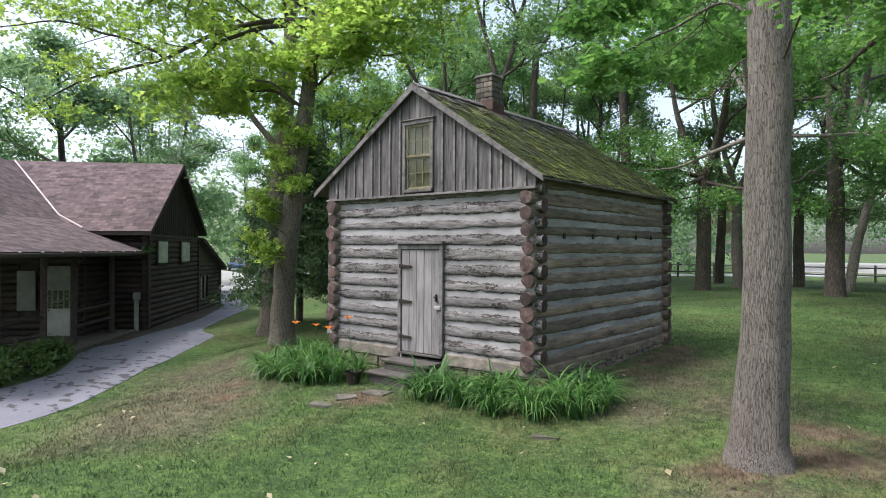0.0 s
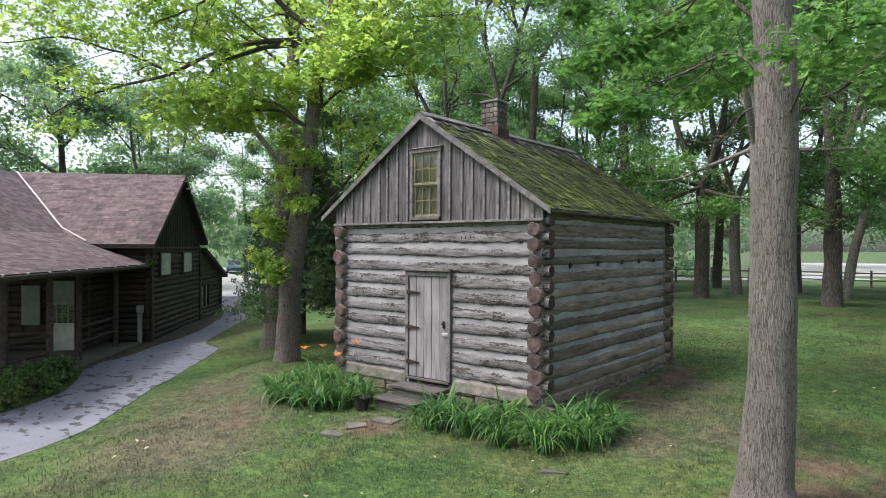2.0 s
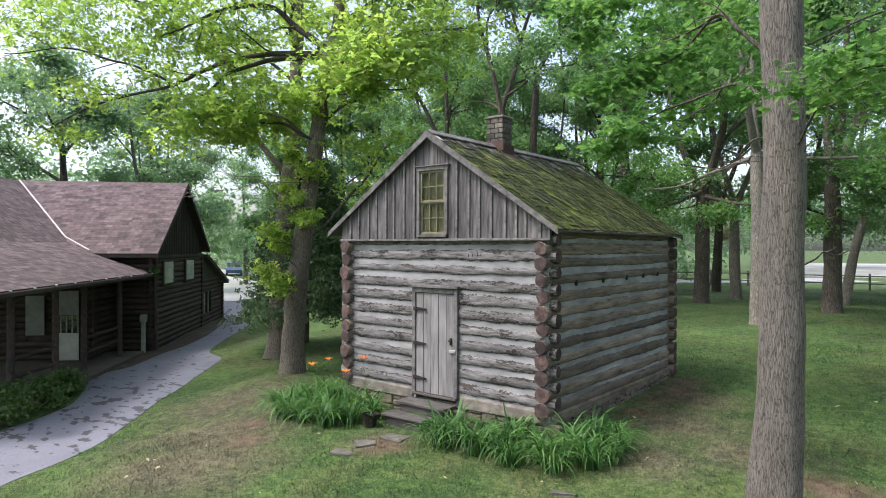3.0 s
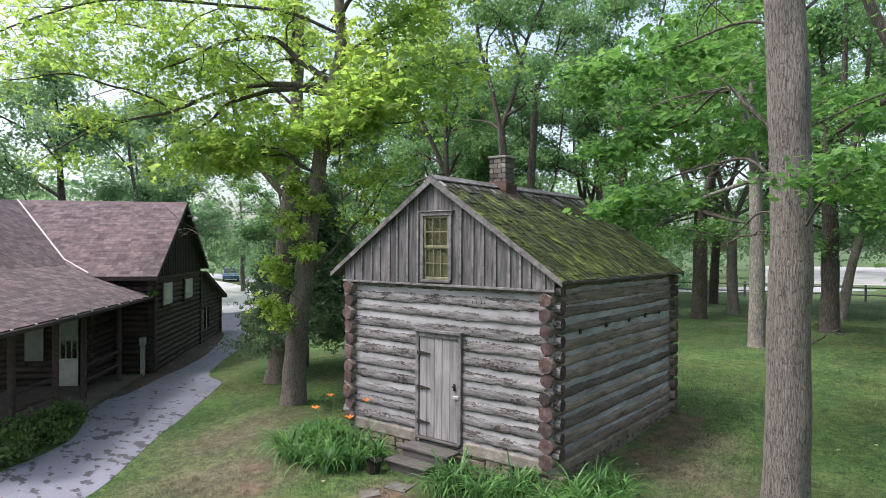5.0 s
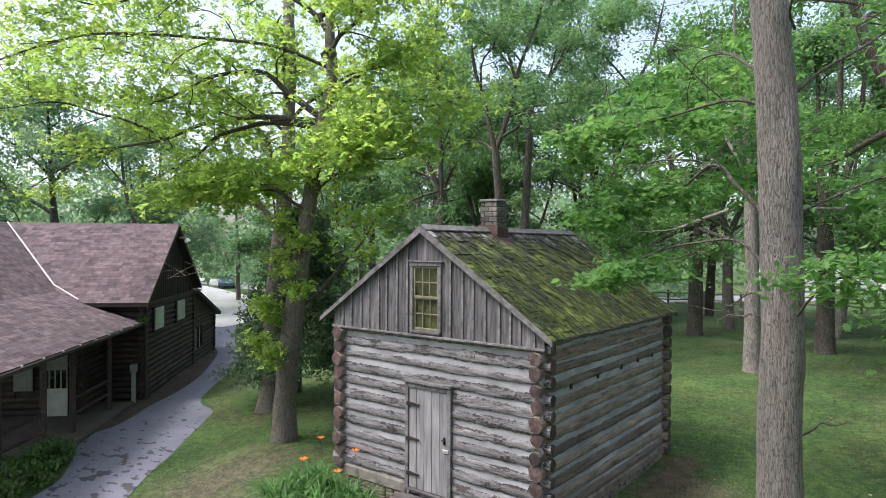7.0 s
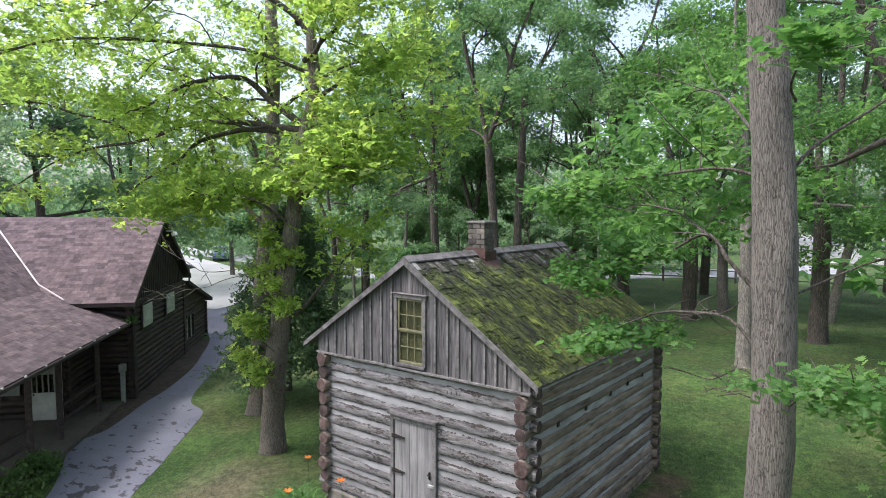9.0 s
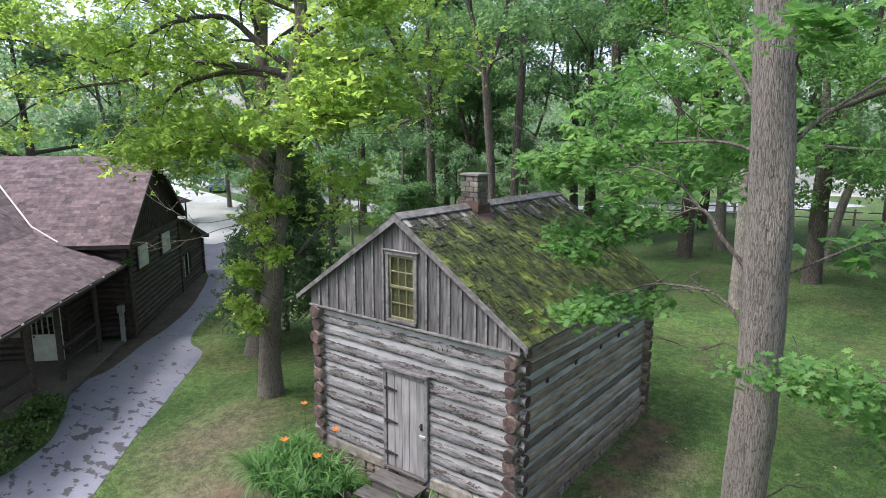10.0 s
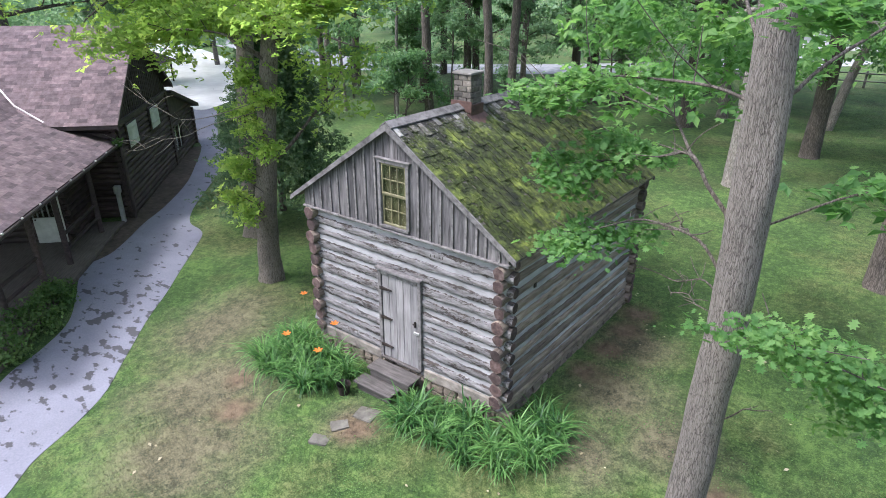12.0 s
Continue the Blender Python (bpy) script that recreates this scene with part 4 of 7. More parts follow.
for side in (1, -1):
    for row in range(23):
        s = 3.02 - 0.13 * row
        if s < 0.28:
            continue
        y = -0.16 + R.uniform(0, 0.05)
        while y < 5.27:
            k = R.randrange(4)
            y += shape_w[k] + 0.006
            if y > 5.38:
                break
            yc = y - shape_w[k] / 2
            xx = RIDGE_X + side * (s + R.uniform(-0.035, 0.035)) * math.cos(ang_roof) + SHEAR * yc
            zz = APEX_Z - (s) * math.sin(ang_roof) - 0.022
            lift = R.uniform(0.6, 3.0) + (R.random() < 0.05) * 4
            m = Matrix.Translation((xx, yc, zz)) @ Matrix.Rotation(side * radians(90), 4, "Z") @ Matrix.Rotation(ang_roof - radians(lift), 4, "X") @ Matrix.Rotation(radians(R.uniform(-5, 5)), 4, "Z")
            spots.append((side, yc, k, m))
single = [s for s in spots if s[0] == 1 and s[1] < 1.25][:300]
chosen = set(id(s) for s in single)
for s in single:
    put("shingle", shingle_shapes[s[2]], roof, s[3])
base_v = [np.array([v.co[:] for v in me.vertices]) for me in shingle_shapes]
base_f = [[tuple(p.vertices) for p in me.polygons] for me in shingle_shapes]
av, af = [], []
off = 0
for s in spots:
    if id(s) in chosen:
        continue
    mm = np.array(s[3])
    av.append(base_v[s[2]] @ mm[:3, :3].T + mm[:3, 3])
    af += [tuple(i + off for i in f) for f in base_f[s[2]]]
    off += len(base_v[s[2]])
put("shingle_field", mesh_np("shingle_field", np.concatenate(av), af, M_SHINGLE), roof, kind="stuff")
for sgn in (1, -1):
    put("ridge_board", prism_me("ridge_board", [(0, 0.022), (sgn * 0.13, 0.022 - 0.13 * SLOPE), (sgn * 0.13, 0.002 - 0.13 * SLOPE), (0, 0.002)], -0.15, 5.32, M_TRIM), roof, Matrix.Translation((RIDGE_X, 0, APEX_Z + 0.012 + 0.002 * sgn)) @ Matrix.Rotation(-math.atan(SHEAR), 4, "Z"))

# tufts of moss on the sunny slope
rm = np.random.default_rng(14)
n = 34000
ms, my = rm.uniform(0.15, 3.0, n), rm.uniform(-0.12, 5.25, n)
grow = np.array([noise.noise(Vector((a * 1.7, b * 1.7, 3.0))) + 0.7 * noise.noise(Vector((a * 5, b * 5, 8.0))) for a, b in zip(ms, my)])
keep = grow + 0.22 * (ms - 1.2) > rm.uniform(-0.35, 0.7, n)
ms, my = ms[keep], my[keep]
mx = RIDGE_X + ms * math.cos(ang_roof) + SHEAR * my
v, f = leaves_np(np.stack([mx, my, APEX_Z - ms * math.sin(ang_roof) + 0.004], 1), 0.019, rm, droop=0.5)
put("moss", mesh_np("moss", v, f, M_MOSS), roof, kind="stuff", label="cushions of yellow-green moss")

# chimney
chimney = put("chimney", box_me("chimney", -2.53, 1.84, 4.6, -2.21, 2.15, 5.5, M_MORTAR, 0.005), cabin, label="short chimney of grey-brown blocks on a rusty flashing")
for course in range(9):
    z = 4.62 + course * 0.1
    sh = 0.0 if course % 2 else 0.09
    for ax in range(4):
        for k in range(3):
            lo, hi = max(0, k * 0.19 - sh), min(0.37, k * 0.19 + 0.18 - sh)
            if hi - lo < 0.03:
                continue
            if ax in (0, 2):
                me = box_me("block", -2.555 + lo, 1.815 if ax == 0 else 2.15, z, -2.555 + hi, 1.845 if ax == 0 else 2.18, z + 0.09, M_BRICK, 0.008, 0.004, course * 20 + ax * 5 + k)
            else:
                me = box_me("block", -2.56 if ax == 1 else -2.212, 1.83 + lo * 0.9, z, -2.53 if ax == 1 else -2.18, 1.83 + hi * 0.9, z + 0.09, M_BRICK, 0.008, 0.004, course * 20 + ax * 5 + k)
            put("brick", me, chimney)
put("cap", box_me("cap", -2.58, 1.79, 5.515, -2.16, 2.2, 5.565, M_MORTAR, 0.012), chimney)
M_RUST = surf("rusty_flashing", [(0.3, (0.05, 0.028, 0.022)), (0.7, (0.13, 0.07, 0.055))], 8, rough=0.8, bump=0.3)
put("flashing", prism_me("flashing", [(-2.2, roof_z(-2.2) + 0.07), (-1.98, roof_z(-1.98) + 0.045), (-1.98, roof_z(-1.98) + 0.03), (-2.2, roof_z(-2.2) + 0.03)], 1.74, 2.26, M_RUST), chimney)
put("flashing", box_me("flashing", -2.6, 1.78, 4.86, -2.14, 1.808, 5.06, M_RUST, 0.004), chimney)
put("flashing", box_me("flashing", -2.172, 1.79, 4.74, -2.15, 2.2, 5.0, M_RUST, 0.004), chimney)

# steps
steps = tagged(new("door_steps"), "two worn wooden plank steps before the cabin door", "steps")
g0 = gz(-2.5, -0.5)
put("tread", box_me("tread", -2.95, -0.42, 0.25, -1.9, -0.06, 0.3, M_STEP, 0.008), steps)
put("riser", box_me("riser", -2.9, -0.38, g0 - 0.1, -1.96, -0.33, 0.25, M_STEP), steps)
put("tread", box_me("tread", -3.0, -0.75, 0.1, -2.1, -0.43, 0.14, M_STEP, 0.008), steps)
put("riser", box_me("riser", -2.95, -0.7, g0 - 0.12, -2.15, -0.65, 0.1, M_STEP), steps)

# ---- the dark lodge beside the path (built along its own axes) ----
lodge = tagged(new("lodge"), "dark-stained log lodge with a reddish shingle roof and open porch", "lodge")
lodge.matrix_basis = pose(0, 0, 0, 0, 0, 135)
L_RIDGE_U, L_RIDGE_Z, L_SLOPE = 16.0, 5.4, 0.745
WING_V = 15.75
WING_LOW = L_RIDGE_Z - 0.01 - L_SLOPE * (WING_V - 12.7)


def lroof(u, drop=0.0):
    return L_RIDGE_Z - L_SLOPE * abs(u - L_RIDGE_U) - drop


hlog_cache = {}


def half_log(length):
    """A dark stained log, softly uneven."""
    key = round(length, 1)
    if key not in hlog_cache:
        hlog_cache[key] = log_me("stained_log", length, 0.098, 0.1, 300 + key, (M_HLOG, M_HLOG), (0.095, 0.095), segs=10, flat=0.9)
    return hlog_cache[key]


def log_wall(name, u, v, turn, length, z0, z1, gaps=()):
    """A wall of dark logs that runs from (u, v) in the direction turn."""
    w = put(name, box_me(name, 0, 0.03, z0 - 0.3, length, 0.2, z1, M_HTRIM, 0), lodge, pose(u, v, 0, 0, 0, turn))
    z = z0 + 0.1
    while z < z1:
        runs = [(-0.12, length + 0.12)]
        for g0, g1, gz0, gz1 in gaps:
            if gz0 - 0.08 < z < gz1 + 0.08:
                runs = [r for a, b in runs for r in ((a, g0), (g1, b)) if r[1] - r[0] > 0.1]
        for a, b in runs:
            put("log", half_log(b - a), w, pose(a, 0.05, z, R.uniform(0, 90)))
        z += 0.195
    return w


gable_wall = log_wall("gable_wall", 12.95, 9.98, 0, 6.15, -0.55, 2.6)
boards = put("gable", prism_me("gable", [(12.95, 2.62), (19.1, 2.62), (L_RIDGE_U, 5.2)], 10.02, 10.14, M_HTRIM), lodge, label="dark board-and-batten gable")
u = 12.9
while u < 19.1:
    uc = u + 0.11
    zt = min(lroof(u, 0.12), lroof(u + 0.22, 0.12))
    if zt > 2.66:
        put("board", prism_me("board", [(u + 0.008, 2.6), (u + 0.212, 2.6), (u + 0.212, lroof(u + 0.212, 0.1)), (u + 0.008, lroof(u + 0.008, 0.1))], 9.985, 10.015, M_HTRIM), boards)
        put("batten", box_me("batten", u - 0.02, 9.96, 2.6, u + 0.02, 9.984, lroof(u, 0.1), M_HTRIM, 0.004), boards)
    u += 0.22
put("band_board", box_me("band_board", 12.85, 9.9, 2.55, 19.2, 9.98, 2.66, M_HTRIM), boards)
for u0, u1 in ((13.75, 14.7), (16.45, 17.45)):
    sh = put("shutter", box_me("shutter", u0, 9.84, 1.65, u1, 9.875, 2.41, M_SHUTTER, 0.01), lodge, label="closed pale shutter")
    put("surround", box_me("surround", u0 - 0.06, 9.876, 1.58, u1 + 0.06, 9.93, 2.47, M_HTRIM, 0.01), sh)
    for zz in (1.8, 2.2):
        put("batten", box_me("batten", u0 + 0.03, 9.825, zz, u1 - 0.03, 9.84, zz + 0.07, M_SHUTTER, 0.004), sh)
log_wall("side_wall", 12.95, 13.2, -90, 3.2, -0.55, 2.85)
log_wall("far_side_wall", 19.1, 10.0, 90, 8.0, -0.55, 2.6)
log_wall("lean_to_wall", 19.2, 10.02, 0, 3.95, -0.6, 1.5, [(0.55, 1.75, -0.1, 0.97)])
put("lean_to_gable", prism_me("lean_to_gable", [(19.15, 1.4), (23.15, 1.4), (23.15, 1.35), (19.15, 2.62)], 9.99, 10.1, M_HTRIM), lodge)
log_wall("lean_to_side", 23.1, 10.0, 90, 4.0, -0.6, 1.25)
lw = put("window", box_me("window", 19.72, 9.97, -0.14, 20.98, 10.03, -0.06, M_HTRIM), lodge, label="small window of two dark panes")
for a, b in ((19.75, 20.34), (20.4, 20.95)):
    put("pane", box_me("pane", a + 0.05, 10.03, -0.03, b - 0.05, 10.04, 0.9, M_PANE, 0), lw)
    for uu in (a, b - 0.05):
        put("stile", box_me("stile", uu, 9.98, -0.06, uu + 0.05, 10.05, 0.97, M_SHUTTER if uu == a else M_HTRIM, 0.004), lw)
put("head", box_me("head", 19.7, 9.97, 0.92, 21.0, 10.05, 0.99, M_HTRIM), lw)

lroof_ob = put("roof", prism_me("roof", [(12.42, lroof(12.42, 0.14)), (L_RIDGE_U, lroof(L_RIDGE_U, 0.14)), (19.4, lroof(19.4, 0.14)), (19.4, lroof(19.4)), (L_RIDGE_U, lroof(L_RIDGE_U)), (12.42, lroof(12.42))], 9.7, 20.0, M_HTRIM), lodge, label="reddish brown asphalt shingle roof")
# wing roof, its ridge across the main one
wing = prism_me("wing_roof", [(12.7 - WING_V, WING_LOW), (0, L_RIDGE_Z - 0.01), (3.0, WING_LOW), (3.0, WING_LOW - 0.12), (0, L_RIDGE_Z - 0.15), (12.7 - WING_V, WING_LOW - 0.06)], 0.0, 13.9, M_HTRIM)
put("wing_roof", wing, lodge, Matrix.Translation((16.0, WING_V, 0)) @ Matrix.Rotation(radians(90), 4, "Z"))
PORCH = (3.0, 12.86, 9.95, 2.07, 12.75, 3.11)
pr_u0, pr_u1, pr_v0, pr_z0, pr_v1, pr_z1 = PORCH
porch_roof = put("porch_roof", mesh_np("porch_roof", [(pr_u0, pr_v0, pr_z0), (pr_u1, pr_v0, pr_z0), (pr_u1, pr_v1, pr_z1), (pr_u0, pr_v1, pr_z1), (pr_u0, pr_v0, pr_z0 - 0.14), (pr_u1, pr_v0, pr_z0 - 0.14), (pr_u1, pr_v1, pr_z1 - 0.14), (pr_u0, pr_v1, pr_z1 - 0.14)],
                 [(0, 1, 2, 3), (7, 6, 5, 4), (0, 4, 5, 1), (1, 5, 6, 2), (2, 6, 7, 3), (3, 7, 4, 0)], M_HTRIM), lodge)
put("gutter", box_me("gutter", pr_u0, 9.87, 1.95, pr_u1 - 0.1, 9.945, 2.05, M_HTRIM, 0.02), porch_roof)

for k in range(10):
    put("eave_clip", box_me("eave_clip", 12.5 - 0.92 * k, 9.86, 2.05, 12.56 - 0.92 * k, 9.9, 2.09, M_WHITE, 0.006), porch_roof, label="small white clip on the gutter")
rt_ = np.random.default_rng(15)
v, f = leaves_np(np.array([12.72, 9.9, 2.1]) + rt_.normal(size=(120, 3)) * np.array([0.12, 0.07, 0.05]), 0.12, rt_, droop=0.9)
put("gutter_weed", mesh_np("gutter_weed", v, f, M_SHRUB), porch_roof, label="green weed sprouting from the gutter's end")


def shingle_rows(origin, along, up, length, slope, course, width, rnd, cut=None):
    """Overlapping shingle tabs on a slope: a top face and a butt edge each."""
    o, a, b = Vector(origin), Vector(along).normalized(), Vector(up).normalized()
    n = a.cross(b)
    if n.z < 0:
        n = -n
    vs, fs = [], []
    for r in range(int(slope / course)):
        s0, s1 = r * course, (r + 1) * course + 0.03
        x = -rnd.uniform(0, width)
        while x < length:
            w = width * rnd.choice((0.5, 0.8, 1.0, 1.0, 1.3))
            x0, x1 = max(0, x), min(length, x + w)
            x += w
            if x1 - x0 < 0.03:
                continue
            k = rnd.uniform(0.0045, 0.0075)
            jit = rnd.uniform(-0.004, 0.004)
            q = [o + a * x0 + b * (s0 + jit) + n * k, o + a * x1 + b * (s0 + jit) + n * k, o + a * x1 + b * s1 + n * 0.003, o + a * x0 + b * s1 + n * 0.003,
                 o + a * x0 + b * (s0 + jit) + n * 0.0005, o + a * x1 + b * (s0 + jit) + n * 0.0005]
            if cut and cut((q[0] + q[2]) / 2):
                continue
            i = len(vs)
            vs += [tuple(p) for p in q]
            fs += [(i, i + 1, i + 2, i + 3), (i + 4, i + 5, i + 1, i)]
    return vs, fs


rs = random.Random(11)
sl = math.sqrt(1 + L_SLOPE ** 2)
v_, f_ = shingle_rows((12.4, 9.68, lroof(12.4) + 0.004), (0, 1, 0), (1, 0, L_SLOPE), 9.5, 3.6 * sl, 0.15, 0.32, rs, cut=lambda p: p.z < L_RIDGE_Z - L_SLOPE * abs(p.y - WING_V) - 0.03 and p.y > 12.7)
put("shingle_field", mesh_np("shingle_field", v_, f_, M_HROOF), lroof_ob, kind="stuff")
v_, f_ = shingle_rows((16.2, 12.66, WING_LOW - 0.025), (-1, 0, 0), (0, 1, L_SLOPE), 13.0, 3.07 * sl, 0.15, 0.32, rs, cut=lambda p: p.z < lroof(p.x) - 0.03)
put("shingle_field", mesh_np("shingle_field", v_, f_, M_HROOF), lroof_ob, kind="stuff")
ps = (pr_z1 - pr_z0) / (pr_v1 - pr_v0)
v_, f_ = shingle_rows((pr_u1, pr_v0 - 0.03, pr_z0 + 0.002), (-1, 0, 0), (0, 1, ps), 9.8, 2.86 * math.sqrt(1 + ps * ps), 0.15, 0.32, rs, cut=lambda p: p.z < lroof(p.x) - 0.02 and p.x > 12.45)
put("shingle_field", mesh_np("shingle_field", v_, f_, M_HROOF), porch_roof, kind="stuff")
put("ridge_cap", prism_me("ridge_cap", [(L_RIDGE_U - 0.16, lroof(L_RIDGE_U - 0.16) + 0.012), (L_RIDGE_U, L_RIDGE_Z + 0.02), (L_RIDGE_U + 0.16, lroof(L_RIDGE_U + 0.16) + 0.012), (L_RIDGE_U, L_RIDGE_Z + 0.005)], 9.68, 19.9, M_HROOF), lroof_ob)
for sgn, ue in ((1, 19.42), (-1, 12.4)):
    put("rake_board", prism_me("rake_board", [(ue, lroof(ue, -0.005)), (L_RIDGE_U, lroof(L_RIDGE_U, -0.005)), (L_RIDGE_U, lroof(L_RIDGE_U, 0.2)), (ue, lroof(ue, 0.16))], 9.665, 9.698, M_HTRIM), lroof_ob)
lt = put("lean_to_roof", mesh_np("lean_to_roof", [(19.2, 9.72, 2.62), (23.6, 9.72, 1.22), (23.6, 14, 1.22), (19.2, 14, 2.62), (19.2, 9.72, 2.5), (23.6, 9.72, 1.1), (23.6, 14, 1.1), (19.2, 14, 2.5)],
           [(0, 1, 2, 3), (7, 6, 5, 4), (0, 4, 5, 1), (1, 5, 6, 2), (2, 6, 7, 3), (3, 7, 4, 0)], M_HTRIM), lodge)
v_, f_ = shingle_rows((23.62, 9.7, 1.225), (0, 1, 0), (-4.4, 0, 1.4), 4.3, 4.55, 0.15, 0.32, rs)
put("shingle_field", mesh_np("shingle_field", v_, f_, M_HROOF), lt, kind="stuff")


def bar(name, a, b, r, mat, parent, sides=6, label=""):
    v, f = tube_np([a, tuple((p + q) / 2 for p, q in zip(a, b)), b], [r, r, r], sides)
    return put(name, mesh_np(name, v, f, mat, smooth=True), parent, label=label)


va = (13.1, WING_V - (16 - 13.1) - 0.02, L_RIDGE_Z - L_SLOPE * 2.9 + 0.03)
vb = (16.0, WING_V - 0.02, L_RIDGE_Z + 0.03)
bar("valley_flashing", va, vb, 0.032, M_FLASH, lroof_ob, label="pale metal valley strip")
bar("valley_flashing", (12.55, 11.85, 2.83), va, 0.03, M_FLASH, lroof_ob)

# wing walls and porch
log_wall("wing_end", 10.9, 17.5, -90, 6.3, -0.48, 2.25, [(5.41, 6.13, -0.5, 1.68), (4.6, 5.15, 0.28, 1.5)])
log_wall("wing_side", 10.95, 11.2, 0, 2.0, -0.48, 2.2)
wdoor = put("porch_door", box_me("porch_door", 10.74, 11.4, -0.46, 10.78, 12.06, 0.36, M_WHITE, 0.01), lodge, label="cream half-glazed door")
put("door_top", box_me("door_top", 10.742, 11.4, 0.9, 10.78, 12.06, 1.62, M_PDOOR, 0.01), wdoor)
for vv in (11.4, 11.56, 11.72, 11.88, 12.02):
    put("glazing_bar", box_me("glazing_bar", 10.743, vv, 0.36, 10.775, vv + 0.04, 0.9, M_PDOOR, 0.004), wdoor)
put("pane", box_me("pane", 10.76, 11.42, 0.36, 10.765, 12.04, 0.9, M_PANE, 0), wdoor)
put("knob", box_me("knob", 10.7, 11.96, 0.28, 10.738, 12.0, 0.33, M_IRON, 0.01), wdoor)
put("pilaster", box_me("pilaster", 10.72, 11.2, -0.46, 10.76, 11.3, 1.62, M_WHITE, 0.01), lodge, label="pale corner board")
put("board_panel", box_me("board_panel", 10.74, 12.36, 0.3, 10.78, 12.88, 1.48, M_PDOOR, 0.01), lodge, label="pale boarded window")
porch_floor = put("porch_floor", box_me("porch_floor", 3.0, 10.08, -0.8, 12.36, 13.2, -0.47, M_CONC, 0.02), lodge)
posts = ((9.1, 10.56), (7.65, 10.62), (5.9, 10.74), (11.45, 10.5))
for k, (pu, pv) in enumerate(posts):
    v, f = tube_np([(pu, pv, -0.62), (pu, pv, 0.6), (pu, pv, 2.1)], [0.085, 0.078, 0.075], 10, 0.04, k)
    put("porch_post", mesh_np("porch_post", v, f, M_HLOG, smooth=True), lodge)
for a, b in ((posts[0], posts[3]), (posts[1], posts[2])):
    for z in (0.0, 0.42):
        bar("rail", (a[0], a[1], z), (b[0], b[1], z + 0.02), 0.05, M_HLOG, lodge, 8)
bar("downspout", (12.72, 9.84, 1.95), (12.72, 9.84, -0.5), 0.05, M_HTRIM, lodge, 8)
ubox = put("service_post", box_me("service_post", 12.42, 10.08, -0.75, 12.56, 10.2, 0.62, M_METAL, 0.01), lodge, label="grey metal service post")
put("meter", box_me("meter", 12.38, 10.04, 0.45, 12.6, 10.24, 0.72, M_METAL, 0.03), ubox)
lamp = put("floodlight", box_me("floodlight", 15.93, 9.4, 4.86, 16.03, 9.66, 4.93, M_METAL, 0.01), lodge, label="white floodlight under the gable peak")
v, f = tube_np([(15.98, 9.44, 4.9), (15.98, 9.4, 4.82), (15.98, 9.36, 4.72)], [0.05, 0.1, 0.12], 10)
put("bell", mesh_np("bell", v, f, M_WHITE, smooth=True), lamp)
strip = put("planting_bed", strip_me("planting_bed", [(-13.95, -0.85), (-14.3, -0.3), (-14.9, 0.3), (-15.8, 1.35), (-16.75, 2.4), (-18.7, 4.45), (-20.4, 6.0), (-22.9, 8.55)], [(-13.75, -0.62), (-13.9, 0.1), (-14.5, 0.95), (-15.45, 2.1), (-16.3, 3.3), (-18.0, 5.3), (-20.0, 7.0), (-22.55, 9.0)], M_SOIL, 4, 30, 0.015))
tagged(strip, "strip of dark soil along the lodge wall", "soil", kind="structure")

# open shelter by the gravel lot
shelter = tagged(new("picnic_shelter"), "small dark open-sided shelter by the gravel lot", "shelter")
shelter.matrix_basis = pose(-41, 17.2, gz(-41, 17.2), 0, 0, 30) @ Matrix.Scale(0.7, 4)
for sx in (-1.6, 1.6):
    for sy in (-1.6, 1.6):
        put("post", box_me("shelter_post", sx - 0.07, sy - 0.07, -0.1, sx + 0.07, sy + 0.07, 2.25, M_HTRIM), shelter)
put("roof", mesh_np("shelter_roof", [(-2.2, -2.2, 2.2), (2.2, -2.2, 2.2), (2.2, 2.2, 2.2), (-2.2, 2.2, 2.2), (-0.8, 0, 3.3), (0.8, 0, 3.3)], [(0, 1, 5, 4), (1, 2, 5), (2, 3, 4, 5), (3, 0, 4), (3, 2, 1, 0)], M_HROOF), shelter)

# parked car across the lot
M_CARBLUE = surf("blue_car_paint", [(0.3, (0.05, 0.09, 0.18)), (0.7, (0.07, 0.12, 0.23))], 3, rough=0.3, bump=0.02)
M_TYRE = surf("tyre_rubber", [(0.3, (0.015, 0.015, 0.015)), (0.7, (0.03, 0.03, 0.03))], 9, rough=0.9)
M_CARGLASS = surf("dark_car_glass", [(0.3, (0.015, 0.018, 0.02)), (0.7, (0.03, 0.035, 0.04))], 3, rough=0.1, bump=0.0)
car = tagged(new("car"), "small blue parked car beyond the gravel lot", "car")
car.matrix_basis = pose(-58.5, 33.4, gz(-58.5, 33.4) + 0.03, 0, 0, -34)
put("body", prism_me("car_body", [(-2.1, 0.3), (2.1, 0.3), (2.15, 0.65), (1.9, 0.86), (0.9, 0.95), (-1.9, 0.97), (-2.15, 0.8)], -0.85, 0.85, M_CARBLUE), car)
put("cabin", prism_me("car_cabin", [(-1.7, 0.97), (0.9, 0.95), (0.3, 1.42), (-1.2, 1.45)], -0.74, 0.74, M_CARGLASS), car)
put("roof", prism_me("car_roof", [(-1.2, 1.45), (0.3, 1.42), (0.2, 1.48), (-1.1, 1.5)], -0.7, 0.7, M_CARBLUE), car)
